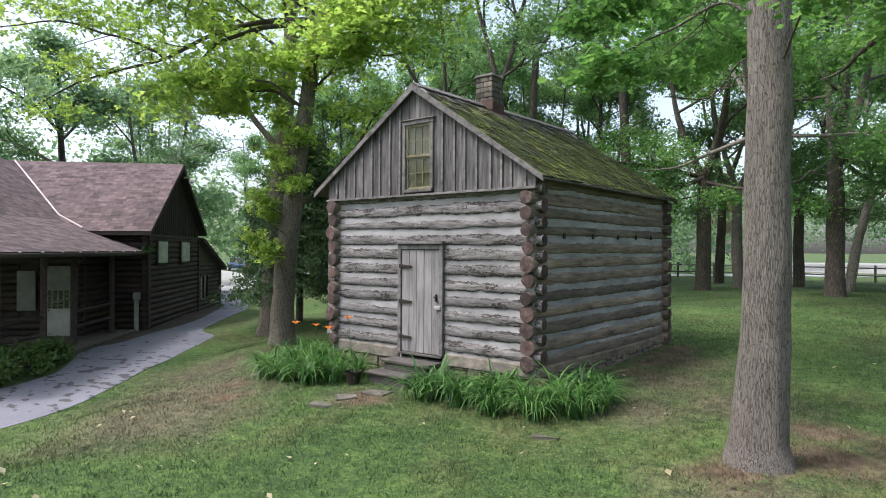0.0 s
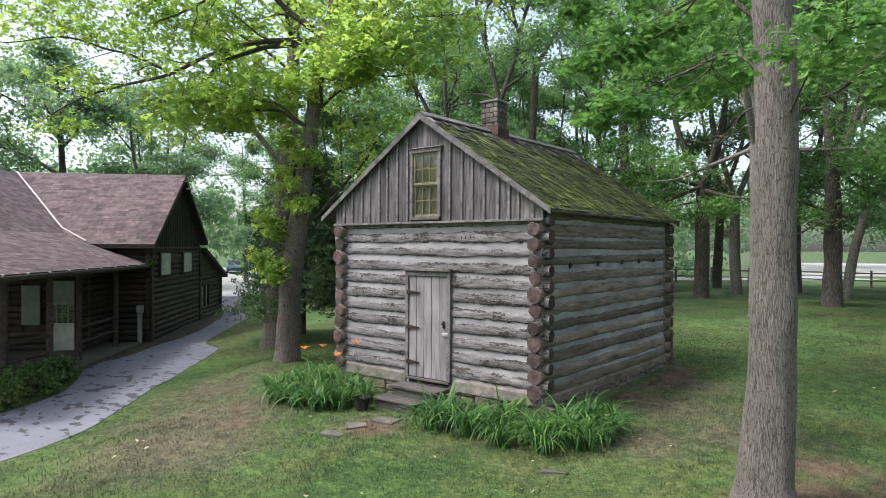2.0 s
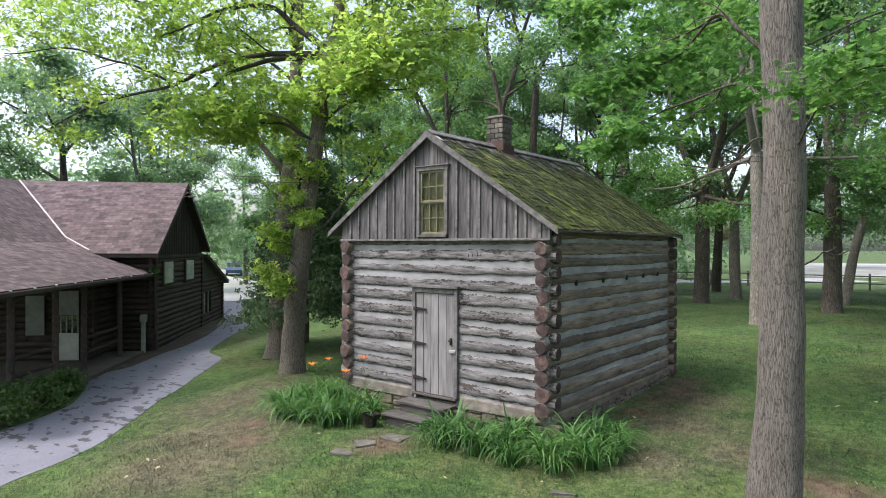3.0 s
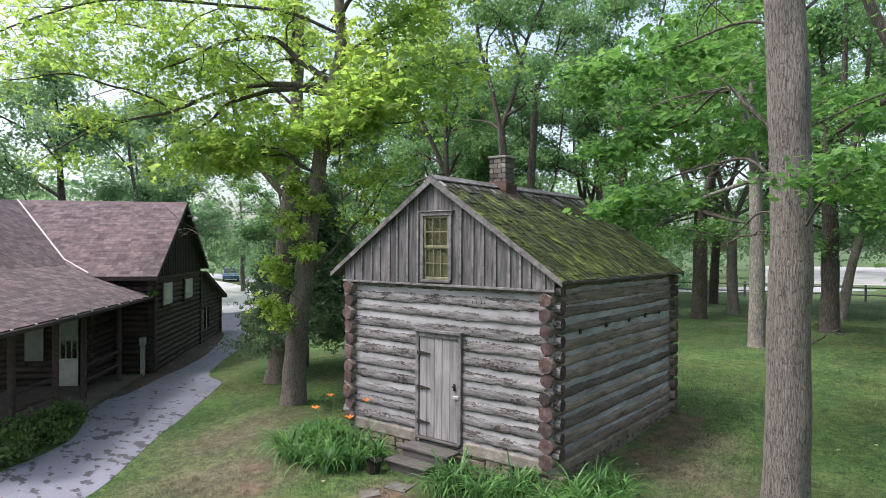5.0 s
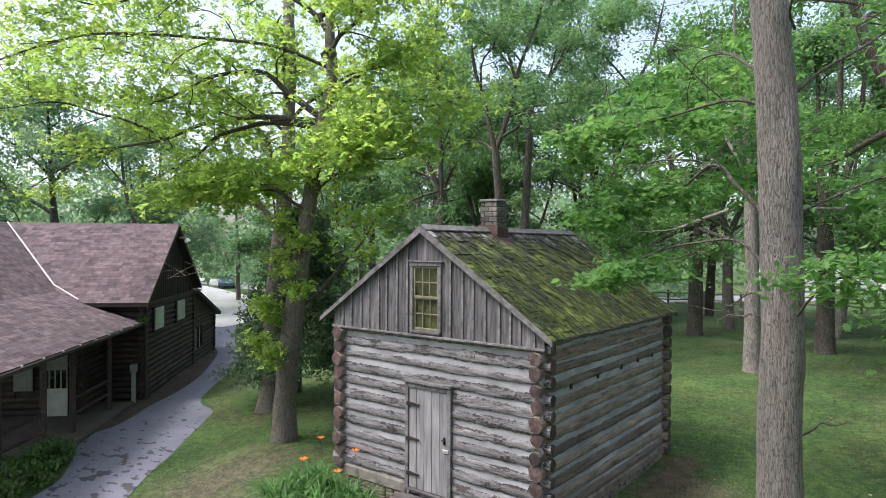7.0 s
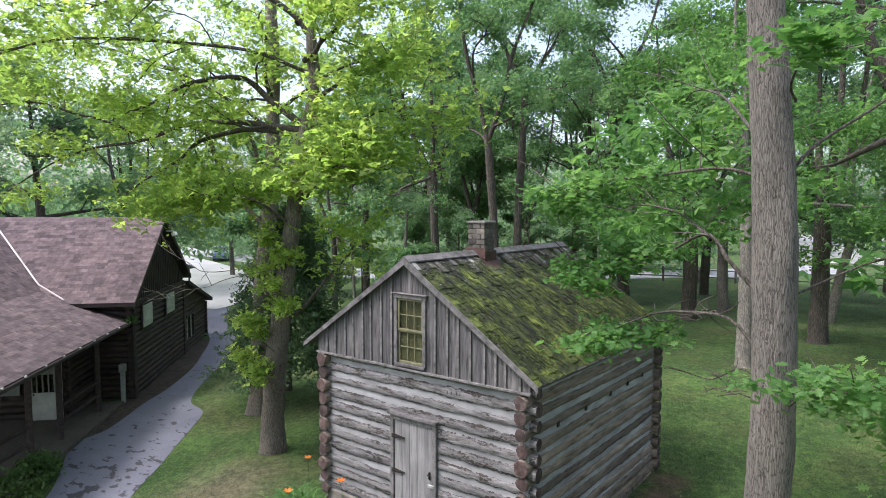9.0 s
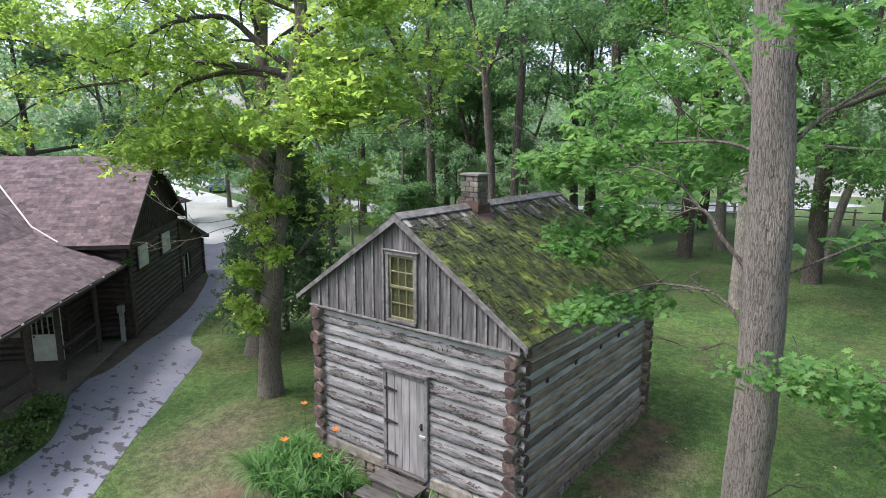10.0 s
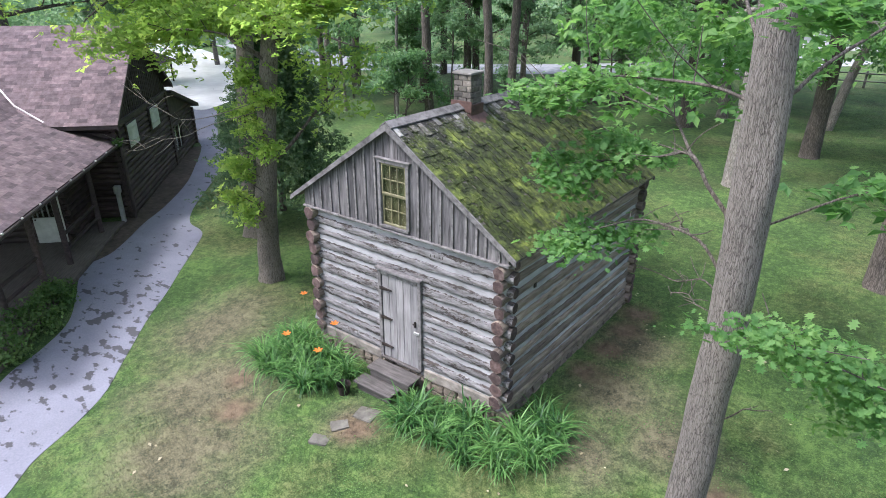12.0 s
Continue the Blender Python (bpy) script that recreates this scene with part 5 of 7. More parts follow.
for wx in (-1.35, 1.35):
    for wy in (-0.78, 0.78):
        v, f = tube_np([(wx, wy - 0.1, 0.32), (wx, wy - 0.09, 0.32), (wx, wy, 0.32), (wx, wy + 0.09, 0.32), (wx, wy + 0.1, 0.32)], [0.01, 0.29, 0.32, 0.29, 0.01], 16)
        put("wheel", mesh_np("wheel", v, f, M_TYRE, smooth=False), car)

# rail fence beyond the lawn
fence = tagged(new("rail_fence"), "weathered wooden rail fence before the park road", "fence")
fx, fy = np.linspace(-15, 9, 11), np.linspace(38.0, 44.5, 11)
for k in range(11):
    z = gz(fx[k], fy[k])
    put("post", box_me("fence_post", fx[k] - 0.07, fy[k] - 0.07, z - 0.2, fx[k] + 0.07, fy[k] + 0.07, z + 1.15, M_TRIM), fence)
    if k < 10:
        for h in (0.45, 0.95):
            bar("rail", (fx[k], fy[k] - 0.09, z + h), (fx[k + 1], fy[k + 1] - 0.09, gz(fx[k + 1], fy[k + 1]) + h), 0.05, M_TRIM, fence)

# ---- trees ----
def wood(name, pts, r0, r1, mat, parent, n=14, sides=8, wob=0.0, seed=0, power=1.0, flare=0.0, label="", twigs=0, kink=0.0):
    """A trunk or limb along pts; kink bends it unevenly, twigs branch off its outer half."""
    r = np.random.default_rng(1000 + seed)
    p = smooth_line(pts, n)
    if kink:
        p[1:-1] += smooth_line(r.normal(0, kink, (max(4, n // 3), 3)), n)[1:-1]
    t = np.linspace(0, 1, n)
    rad = r0 + (r1 - r0) * t ** power
    v, f = tube_np(p, rad, sides, wob, seed, flare)
    allv, allf, base = [v], [f], len(v)
    span = np.linalg.norm(p[-1] - p[0])
    for k in range(twigs):
        i = int(r.integers(n // 4, n - 1))
        d = p[min(i + 1, n - 1)] - p[i - 1]
        d = d / np.linalg.norm(d) * r.uniform(0.2, 0.9) + r.normal(0, 0.7, 3) * np.array([1, 1, 0.55]) + np.array([0, 0, 0.25])
        e = p[i] + d * span * r.uniform(0.12, 0.3)
        mid = (p[i] + e) / 2 + r.normal(0, 0.05 * span * 0.3, 3)
        v2, f2 = tube_np(smooth_line([p[i], mid, e], 7), np.linspace(max(0.006, rad[i] * 0.5), 0.004, 7), 5)
        allv.append(v2)
        allf.append(f2 + base)
        base += len(v2)
    return put(name, mesh_np(name, np.concatenate(allv), np.concatenate(allf), mat, smooth=True), parent, label=label)


def foliage(name, pts, size, rng, mat, parent, lobed=False, droop=0.5, label=""):
    v, f = leaves_np(pts, size, rng, LOBED if lobed else OVAL, LOBED_F if lobed else OVAL_F, droop)
    return put(name, mesh_np(name, v, f, mat), parent, label=label)


TRI = np.array([(-0.3, 0.12, 0.02), (0.34, 0.32, 0.0), (0.0, 1.0, -0.05)])
TRI_F = np.array([(0, 1, 2)])


def joined(tubes):
    """One set of vertices and quads from several tubes."""
    vs, fs, n = [], [], 0
    for v, f in tubes:
        vs.append(v)
        fs.append(f + n)
        n += len(v)
    return np.concatenate(vs), np.concatenate(fs)


def unit(v):
    return v / (np.linalg.norm(v) + 1e-9)


def side_branches(line, radii, n, reach, rng, start=0.3, rise=0.35):
    """Crooked branches off a limb: their tubes, and the places where leaves sit."""
    tubes, tips = [], []
    for q in range(n):
        u = start + (0.98 - start) * (q + rng.uniform(0.2, 0.8)) / n
        i = min(int(u * (len(line) - 1)), len(line) - 2)
        d = unit(line[i + 1] - line[i])
        out = rng.normal(size=3)
        out = unit(out - d * (out @ d)) * np.array([1, 1, 0.6])
        w = unit(d * rng.uniform(0.25, 0.75) + out * rng.uniform(0.6, 1.0) + np.array([0, 0, rise * rng.uniform(-0.3, 1)]))
        span = reach * rng.uniform(0.5, 1.15) * (1.15 - 0.5 * u)
        e = line[i] + w * span
        p = smooth_line([line[i], line[i] + w * span * 0.35 + rng.normal(0, 0.06 * span, 3), line[i] + w * span * 0.7 + rng.normal(0, 0.07 * span, 3), e], 8)
        tubes.append(tube_np(p, np.linspace(max(0.008, radii[i] * 0.5), 0.005, 8), 5))
        tips += [p[4], p[5], p[6], p[7], p[7]]
        for r in range(2):
            b = p[3 + 2 * r]
            e2 = b + unit(w + rng.normal(0, 0.7, 3)) * span * 0.4
            tubes.append(tube_np(smooth_line([b, (b + e2) / 2 + rng.normal(0, 0.03 * span, 3), e2], 4), np.linspace(0.007, 0.004, 4), 4))
            tips += [e2, (b + e2) / 2]
    return tubes, tips


def leafy(tips, centres, total, radius, rng, flat=0.6):
    """Leaf places: clusters of uneven size about the branch ends."""
    tips = np.asarray(tips)
    c = tips[rng.integers(0, len(tips), centres)] + rng.normal(0, radius * 0.45, (centres, 3)) * np.array([1, 1, 0.7])
    size = rng.uniform(0.55, 1.35, centres)
    share = size ** 2 / (size ** 2).sum()
    pick = rng.choice(centres, total, p=share)
    return c[pick] + rng.normal(size=(total, 3)) * (radius * size[pick])[:, None] * np.array([1, 1, flat])


def park_tree(x, y, h, r, crown_base, crown_r, mat, bark, seed, clumps=420, per=15, size=0.2, lean=(0.0, 0.0), label="", limbs=7, leaders=()):
    """A park tree: tapered trunk that forks into leaders, limbs with side branches, and clusters of leaves at their ends."""
    rng = np.random.default_rng(seed)
    z0 = gz(x, y) - 0.12
    h = min(h, 16.0) if y < 20 else h * 1.1
    th = tagged(new("tree"), label, "tree", "park trees")
    foot = np.array([x, y, z0])
    if leaders:
        fork = np.array(leaders[0][0])
        tops = [list(map(np.array, pts[1:])) for pts in leaders]
    else:
        rise = max(crown_base * rng.uniform(0.95, 1.3), 0.3 * h) if h > 9 else 0.4 * h
        fork = foot + np.array([lean[0] * rise / h + rng.normal(0, 0.02 * rise), lean[1] * rise / h + rng.normal(0, 0.02 * rise), rise])
        count = int(rng.choice((1, 2, 2, 3))) if h > 9 else 1
        a0 = rng.uniform(0, 2 * math.pi)
        tops = []
        for k in range(count):
            a = a0 + 2 * math.pi * k / count + rng.normal(0, 0.3)
            out = np.array([math.cos(a), math.sin(a), 0]) * crown_r * (0.42 if count > 1 else 0.06) * rng.uniform(0.7, 1.2)
            top = foot + np.array([lean[0], lean[1], h * 0.86 * rng.uniform(0.9, 1.0)]) + out
            tops.append([fork * 0.6 + top * 0.4 + out * 0.25 + rng.normal(0, 0.12, 3), top])
    mid = (foot + fork) / 2 + np.array([*rng.normal(0, 0.012 * (fork[2] - z0), 2), 0])
    line = smooth_line([foot, foot * 0.9 + fork * 0.1, mid, fork], 18)
    rad = r * (1.0 - 0.3 * np.linspace(0, 1, 18))
    rad[0] *= 1.55
    rad[1] *= 1.15
    v, f = tube_np(line, rad, 12, 0.12, seed, 0.25)
    put("trunk", mesh_np("trunk", v, f, bark, smooth=True), th)
    tips = []
    per_leader = max(3, int(round(limbs * 1.25 / len(tops))))
    turn = rng.uniform(0, 6)
    for up in tops:
        lead = smooth_line([fork - np.array([0, 0, 0.15]), *up], 20)
        lr = np.linspace(r * (0.68 if len(tops) == 1 else 0.52), 0.03, 20)
        tubes, more = side_branches(lead, lr, 3, crown_r * 0.4, rng, 0.7)
        tips += more
        v, f = joined([tube_np(lead, lr, 9, 0.1, seed)] + tubes)
        put("limb", mesh_np("limb", v, f, bark, smooth=True), th)
        for k in range(per_leader):
            s = (k + rng.uniform(0.1, 0.6)) / per_leader
            i = int(s * 18)
            turn += 2.4 + rng.normal(0, 0.3)
            d = np.array([math.cos(turn), math.sin(turn), 0])
            reach = crown_r * (1.0 - 0.5 * s) * rng.uniform(0.7, 1.1)
            lift = rng.uniform(-0.3, 0.3) * reach if k == 0 else rng.uniform(0.1, 0.75) * reach
            p0 = lead[i]
            p1 = p0 + d * reach * 0.4 + np.array([rng.normal(0, 0.15), rng.normal(0, 0.15), lift * 0.6])
            p2 = p0 + d * reach * 0.75 + np.array([rng.normal(0, 0.3), rng.normal(0, 0.3), lift * 0.95])
            p3 = p0 + d * reach + np.array([0, 0, lift])
            lp = smooth_line([p0, p1, p2, p3], 11)
            rr = np.linspace(max(0.025, lr[i] * 0.6), 0.012, 11)
            tubes, more = side_branches(lp, rr, 5, reach * 0.5, rng, 0.25)
            tips += more
            v, f = joined([tube_np(lp, rr, 6, 0.06, seed + k)] + tubes)
            put("limb", mesh_np("limb", v, f, bark, smooth=True), th)
    pts = leafy(tips, int(clumps * 0.32), int(clumps * per * 2.1), crown_r * 0.085, rng)
    v, f = leaves_np(pts, size * 0.74, rng, TRI, TRI_F, 0.6)
    put("crown", mesh_np("crown", v, f, mat), th)
    return th


# large tree beside the path: two trunks, long limbs, yellow-green leaves
rng = np.random.default_rng(21)
big = tagged(new("tree"), "tall two-trunked tree with yellow-green leaves beside the path", "tree", "park trees")
TA = [(-8.1, 1.5, -0.35), (-8.0, 1.4, 0.6), (-7.7, 1.25, 1.8), (-7.4, 1.18, 3.0), (-7.2, 1.2, 4.2), (-7.05, 1.3, 5.4), (-6.88, 1.4, 6.9), (-6.6, 1.6, 8.4), (-6.66, 1.6, 9.8), (-6.8, 1.9, 13.0)]
wood("trunk", TA, 0.31, 0.1, M_BARK4, big, 44, 18, 0.12, 3, 0.85, 0.35)
wood("trunk", [(-11.4, 3.55, -0.45), (-11.35, 3.55, 1.0), (-11.2, 3.6, 3.5), (-11.0, 3.8, 6.5), (-10.95, 3.89, 8.8), (-10.95, 3.85, 13.0)], 0.36, 0.16, M_BARK4, big, 36, 16, 0.14, 8, 0.8, 0.3)
BIG_LIMBS = (
    ([(-6.79, 1.45, 7.39), (-7.83, 1.43, 7.63), (-8.89, 1.14, 7.63), (-9.91, 0.75, 7.25), (-10.68, 0.18, 6.69), (-11.07, -0.48, 6.12)], 0.1, 6, 0.9, 0.5),
    ([(-6.85, 1.45, 7.5), (-7.52, 1.41, 7.7), (-9.06, 1.26, 7.93), (-11.07, 1.26, 7.9), (-13.03, 1.05, 7.65), (-14.67, 0.45, 7.49), (-15.3, -0.51, 7.02), (-15.87, -1.56, 6.05)], 0.1, 12, 1.2, 0.2),
    ([(-6.8, 1.5, 7.6), (-7.66, 1.31, 8.3), (-8.13, 0.84, 8.71), (-8.69, 0.04, 8.65), (-9.33, -0.68, 8.15), (-9.81, -1.04, 7.86)], 0.1, 8, 1.1, 0.2),
    ([(-6.66, 1.6, 9.6), (-7.4, 1.0, 10.4), (-8.46, -0.41, 10.4), (-8.94, -1.39, 10.14), (-9.76, -2.0, 9.95), (-10.6, -2.8, 10.1)], 0.075, 9, 1.3, 0.2),
    ([(-6.77, 1.47, 9.07), (-5.92, 1.48, 9.52), (-5.2, 1.58, 10.16), (-4.4, 1.5, 10.3)], 0.07, 9, 1.1, 0.2),
    ([(-6.6, 1.6, 8.2), (-5.8, 1.8, 8.6), (-4.9, 1.9, 8.9), (-4.0, 1.8, 9.0)], 0.06, 7, 1.1, 0.2),
    ([(-6.9, 1.4, 9.9), (-6.8, 2.07, 10.5), (-6.0, 2.9, 11.2), (-5.2, 3.4, 11.8)], 0.09, 7, 1.3, 0.2),
    ([(-6.9, 1.3, 5.7), (-6.3, 1.0, 6.3), (-5.5, 0.9, 6.6), (-4.7, 0.8, 6.6)], 0.045, 9, 0.6, 0.2),
    ([(-7.0, 1.25, 5.5), (-8.0, 1.0, 5.95), (-9.2, 0.9, 6.05), (-10.6, 1.2, 5.8)], 0.05, 10, 0.7, 0.25),
    ([(-7.0, 1.25, 5.4), (-7.5, 0.6, 5.95), (-8.3, -0.1, 6.1), (-9.0, -0.7, 6.0)], 0.035, 6, 0.55, 0.4),
    ([(-6.9, 1.3, 6.0), (-6.0, 2.0, 6.6), (-5.1, 2.6, 6.8)], 0.04, 8, 0.9, 0.15),
    ([(-7.4, 1.2, 3.0), (-6.4, 2.0, 4.4), (-5.7, 2.5, 5.5)], 0.05, 4, 0.7, 0.4),
    ([(-11.0, 3.75, 5.9), (-11.25, 3.66, 6.98), (-11.55, 3.44, 7.88), (-12.04, 3.08, 8.5), (-12.9, 2.5, 9.6)], 0.1, 8, 1.2, 0.3),
    ([(-11.1, 3.65, 5.2), (-12.0, 3.1, 6.4), (-12.58, 2.67, 8.43), (-12.92, 2.42, 9.43), (-13.44, 2.03, 10.1), (-13.95, 1.65, 11.2)], 0.11, 9, 1.3, 0.3),
    ([(-10.95, 3.89, 8.8), (-10.4, 3.2, 9.9), (-9.7, 2.6, 11.0)], 0.09, 7, 1.3, 0.2),
    ([(-10.95, 3.89, 9.4), (-11.8, 4.6, 10.6), (-12.6, 5.0, 11.6)], 0.09, 7, 1.3, 0.2),
    ([(-6.65, 1.6, 8.8), (-8.3, 0.3, 9.4), (-10.8, -1.7, 9.5), (-12.9, -3.1, 8.9), (-14.2, -3.8, 8.2)], 0.05, 14, 1.4, 0.25),
    ([(-10.95, 3.89, 8.0), (-12.6, 2.2, 9.6), (-14.6, 0.4, 10.4), (-16.4, -1.2, 10.4)], 0.06, 13, 1.5, 0.25),
    ([(-6.7, 1.7, 10.4), (-8.0, 0.0, 11.4), (-10.2, -1.6, 11.7), (-12.2, -2.8, 11.4)], 0.05, 13, 1.4, 0.2),
    ([(-6.75, 1.5, 7.2), (-5.6, 2.2, 7.8), (-4.6, 2.8, 8.0), (-3.8, 3.2, 8.0)], 0.045, 7, 1.1, 0.15),
    ([(-6.85, 1.4, 6.6), (-5.9, 1.6, 7.2), (-5.0, 1.6, 7.4)], 0.04, 4, 0.8, 0.4),
    ([(-10.95, 3.85, 8.4), (-9.6, 4.4, 9.4), (-8.4, 5.2, 10.0), (-7.2, 5.8, 10.2)], 0.07, 10, 1.4, 0.2),
    ([(-6.7, 1.7, 10.2), (-5.4, 1.4, 11.0), (-4.2, 1.6, 11.6)], 0.08, 9, 1.3, 0.2),
    ([(-13.0, 1.05, 7.65), (-14.0, 0.2, 8.3), (-15.2, -1.0, 8.6), (-16.2, -2.2, 8.4)], 0.05, 10, 1.2, 0.1))
tips_y = []
for k, (pts, r0, n, reach, start) in enumerate(BIG_LIMBS):
    lp = smooth_line(pts, 28)
    lp[2:-1] += smooth_line(rng.normal(0, 0.05, (8, 3)), 28)[2:-1]
    rr = np.linspace(r0 * 0.9, 0.014, 28)
    tubes, more = side_branches(lp, rr, n, reach * 1.35, rng, start, 0.2)
    tips_y += more
    v, f = joined([tube_np(lp, rr, 8, 0.1, k)] + tubes)
    put("limb", mesh_np("limb", v, f, M_BARK2 if k not in (12, 13) else M_BARK4, smooth=True), big)
low_sprays = clump_points([(-8.6, 1.0, 6.05, 1.0, 0.8, 0.16), (-10.2, 1.2, 5.9, 0.9, 0.8, 0.18), (-7.0, 0.5, 6.4, 0.9, 0.6, 0.12), (-5.6, 0.9, 6.65, 1.0, 0.7, 0.14), (-8.7, -0.4, 6.05, 0.5, 0.5, 0.14)], 74, 22, rng, (0.2, 0.05))
v, f = leaves_np(np.concatenate([low_sprays, leafy(tips_y, 700, 22000, 0.4, rng, 0.42)]), 0.135, rng, TRIPLE, TRIPLE_F, 0.55)
put("crown", mesh_np("crown", v, f, M_LEAF_Y), big)
for k, pts in enumerate(([(-6.98, 1.1, 4.7), (-7.14, -0.35, 4.54), (-7.33, -0.68, 4.49), (-7.47, -0.89, 4.56), (-7.71, -1.21, 4.84), (-7.79, -1.27, 5.14)],
                         [(-6.98, 1.1, 4.5), (-7.1, -0.34, 4.37), (-7.31, -0.74, 4.22), (-7.51, -1.12, 4.15), (-7.63, -1.4, 4.04), (-7.79, -1.74, 4.03)])):
    wood("dead_twig", pts, 0.009, 0.004, M_BARK4, big, 22, 6, 0.05, 80 + k, twigs=7, kink=0.03)
shoots = [((-7.5, 1.0, 2.1), (-8.0, 0.55, 2.5)), ((-7.4, 1.0, 2.5), (-8.0, 0.7, 3.0)), ((-7.3, 0.9, 2.9), (-7.6, 0.4, 3.3)), ((-7.2, 1.0, 3.3), (-6.8, 0.8, 3.7)), ((-7.1, 1.0, 3.9), (-7.5, 0.6, 4.3)), ((-7.0, 1.0, 4.3), (-6.7, 0.9, 4.8)), ((-7.45, 1.0, 1.9), (-7.2, 0.7, 2.2)), ((-7.0, 1.0, 4.9), (-7.3, 0.7, 5.3))]
shoot_tips = []
for a, b in shoots:
    p = smooth_line([a, tuple((q + w) / 2 for q, w in zip(a, b)), b], 6)
    t2, more = side_branches(p, np.full(6, 0.012), 4, 0.4, rng, 0.3, 0.1)
    shoot_tips += more
    v, f = joined([tube_np(p, np.linspace(0.014, 0.006, 6), 5)] + t2)
    put("twig", mesh_np("twig", v, f, M_BARK2, smooth=True), big)
v, f = leaves_np(leafy(shoot_tips, 80, 1500, 0.11, rng, 0.7), 0.11, rng, TRIPLE, TRIPLE_F, 0.7)
put("trunk_shoot", mesh_np("trunk_shoot", v, f, M_LEAF_Y), big)

# oak in front of the cabin's side wall
rng = np.random.default_rng(33)
oak = tagged(new("tree"), "straight grey-barked oak with lobed green leaves near the cabin corner", "oak tree", "park trees")
OAK = [(3.06, -1.3, -0.12), (3.07, -1.3, 0.25), (3.1, -1.31, 0.7), (3.13, -1.33, 1.6), (3.15, -1.34, 3.2), (3.155, -1.34, 4.4), (3.12, -1.34, 5.5), (3.05, -1.34, 6.6), (2.94, -1.34, 8.0), (2.76, -1.3, 10.5)]
line = smooth_line(OAK, 90)
tz = line[:, 2]
rad = np.interp(tz, [-0.12, 0.05, 0.3, 0.8, 2.0, 4.0, 8.0, 12.0], [0.42, 0.34, 0.272, 0.232, 0.214, 0.202, 0.168, 0.11])
for kz, amp in ((3.45, 0.05), (2.2, 0.03), (4.6, 0.03), (5.5, 0.04)):
    rad = rad * (1 + amp * np.exp(-((tz - kz) / 0.12) ** 2))
v, f = tube_np(line, rad, 40, 0.10, 5, 0.4)
put("trunk", mesh_np("trunk", v, f, M_OAKBARK, smooth=True), oak)
for k, (pts, r0) in enumerate((
        ([(3.02, -1.28, 6.08), (2.6, -1.2, 6.25), (1.6, -0.75, 6.17), (1.0, -0.9, 6.1), (0.5, -1.2, 6.0)], 0.02),
        ([(2.98, -1.33, 4.98), (2.7, -1.25, 5.3), (2.5, -1.15, 5.5), (1.9, -0.75, 5.32), (1.3, -0.8, 5.2), (0.85, -0.9, 5.0)], 0.025),
        ([(2.5, -1.15, 5.5), (2.0, -0.3, 5.75), (1.3, 0.5, 5.85), (0.7, 1.2, 5.75)], 0.018),
        ([(3.0, -1.4, 4.48), (2.66, -1.23, 4.73), (2.05, -0.95, 4.68), (1.5, -1.1, 4.45), (1.1, -1.2, 4.3)], 0.019),
        ([(2.6, -1.2, 4.73), (2.3, -0.8, 4.65), (1.8, -0.6, 4.5)], 0.01),
        ([(3.0, -1.2, 4.14), (2.65, -0.85, 4.06), (2.36, -0.65, 3.95), (1.95, -0.75, 3.98)], 0.011),
        ([(3.0, -1.25, 3.95), (2.7, -1.0, 3.93), (2.45, -0.85, 3.8)], 0.008),
        ([(3.28, -1.4, 4.0), (3.55, -1.9, 4.3), (3.8, -2.35, 4.42), (4.15, -2.4, 4.4), (4.5, -2.25, 4.25)], 0.013),
        ([(3.28, -1.35, 2.75), (3.45, -1.25, 2.9), (3.75, -1.15, 2.95)], 0.012),
        ([(3.25, -1.3, 5.0), (3.9, -0.85, 5.38), (4.8, -0.35, 5.4), (5.8, 0.2, 5.2)], 0.013),
        ([(3.0, -1.2, 6.4), (2.3, 0.4, 7.2), (1.4, 2.2, 7.6), (0.6, 4.0, 7.4)], 0.022),
        ([(3.2, -1.2, 6.2), (4.0, -0.2, 7.0), (5.0, 1.0, 7.4)], 0.02),
        ([(3.25, -1.4, 6.8), (3.4, -2.1, 7.05), (3.5, -2.8, 7.0)], 0.014),
        ([(3.0, -1.3, 7.8), (1.6, -0.8, 8.8), (0.2, -0.2, 9.4)], 0.05))):
    wood("limb", pts, r0, 0.005, M_BARK2, oak, 20, 7, 0.08, 50 + k, twigs=2 if k in (8, 9) else 9, kink=0.03)
OAK_NEAR = [(1.0, -1.15, 4.22, 0.28, 0.3, 0.1), (1.45, -1.6, 4.3, 0.3, 0.3, 0.1), (1.75, -0.7, 4.36, 0.28, 0.3, 0.12), (1.35, -1.0, 4.42, 0.32, 0.3, 0.1),
            (0.95, -1.05, 4.95, 0.3, 0.3, 0.14), (1.3, -0.75, 5.15, 0.35, 0.3, 0.13), (0.75, -0.6, 5.1, 0.3, 0.3, 0.14), (1.75, -0.7, 5.35, 0.3, 0.3, 0.12), (1.15, -0.4, 5.4, 0.35, 0.35, 0.13),
            (0.6, -1.2, 5.98, 0.3, 0.3, 0.12), (0.6, -0.7, 5.78, 0.3, 0.3, 0.12), (1.1, -0.85, 6.1, 0.35, 0.3, 0.13), (1.55, -0.7, 6.2, 0.3, 0.3, 0.12), (1.9, -0.6, 6.1, 0.3, 0.3, 0.12)]
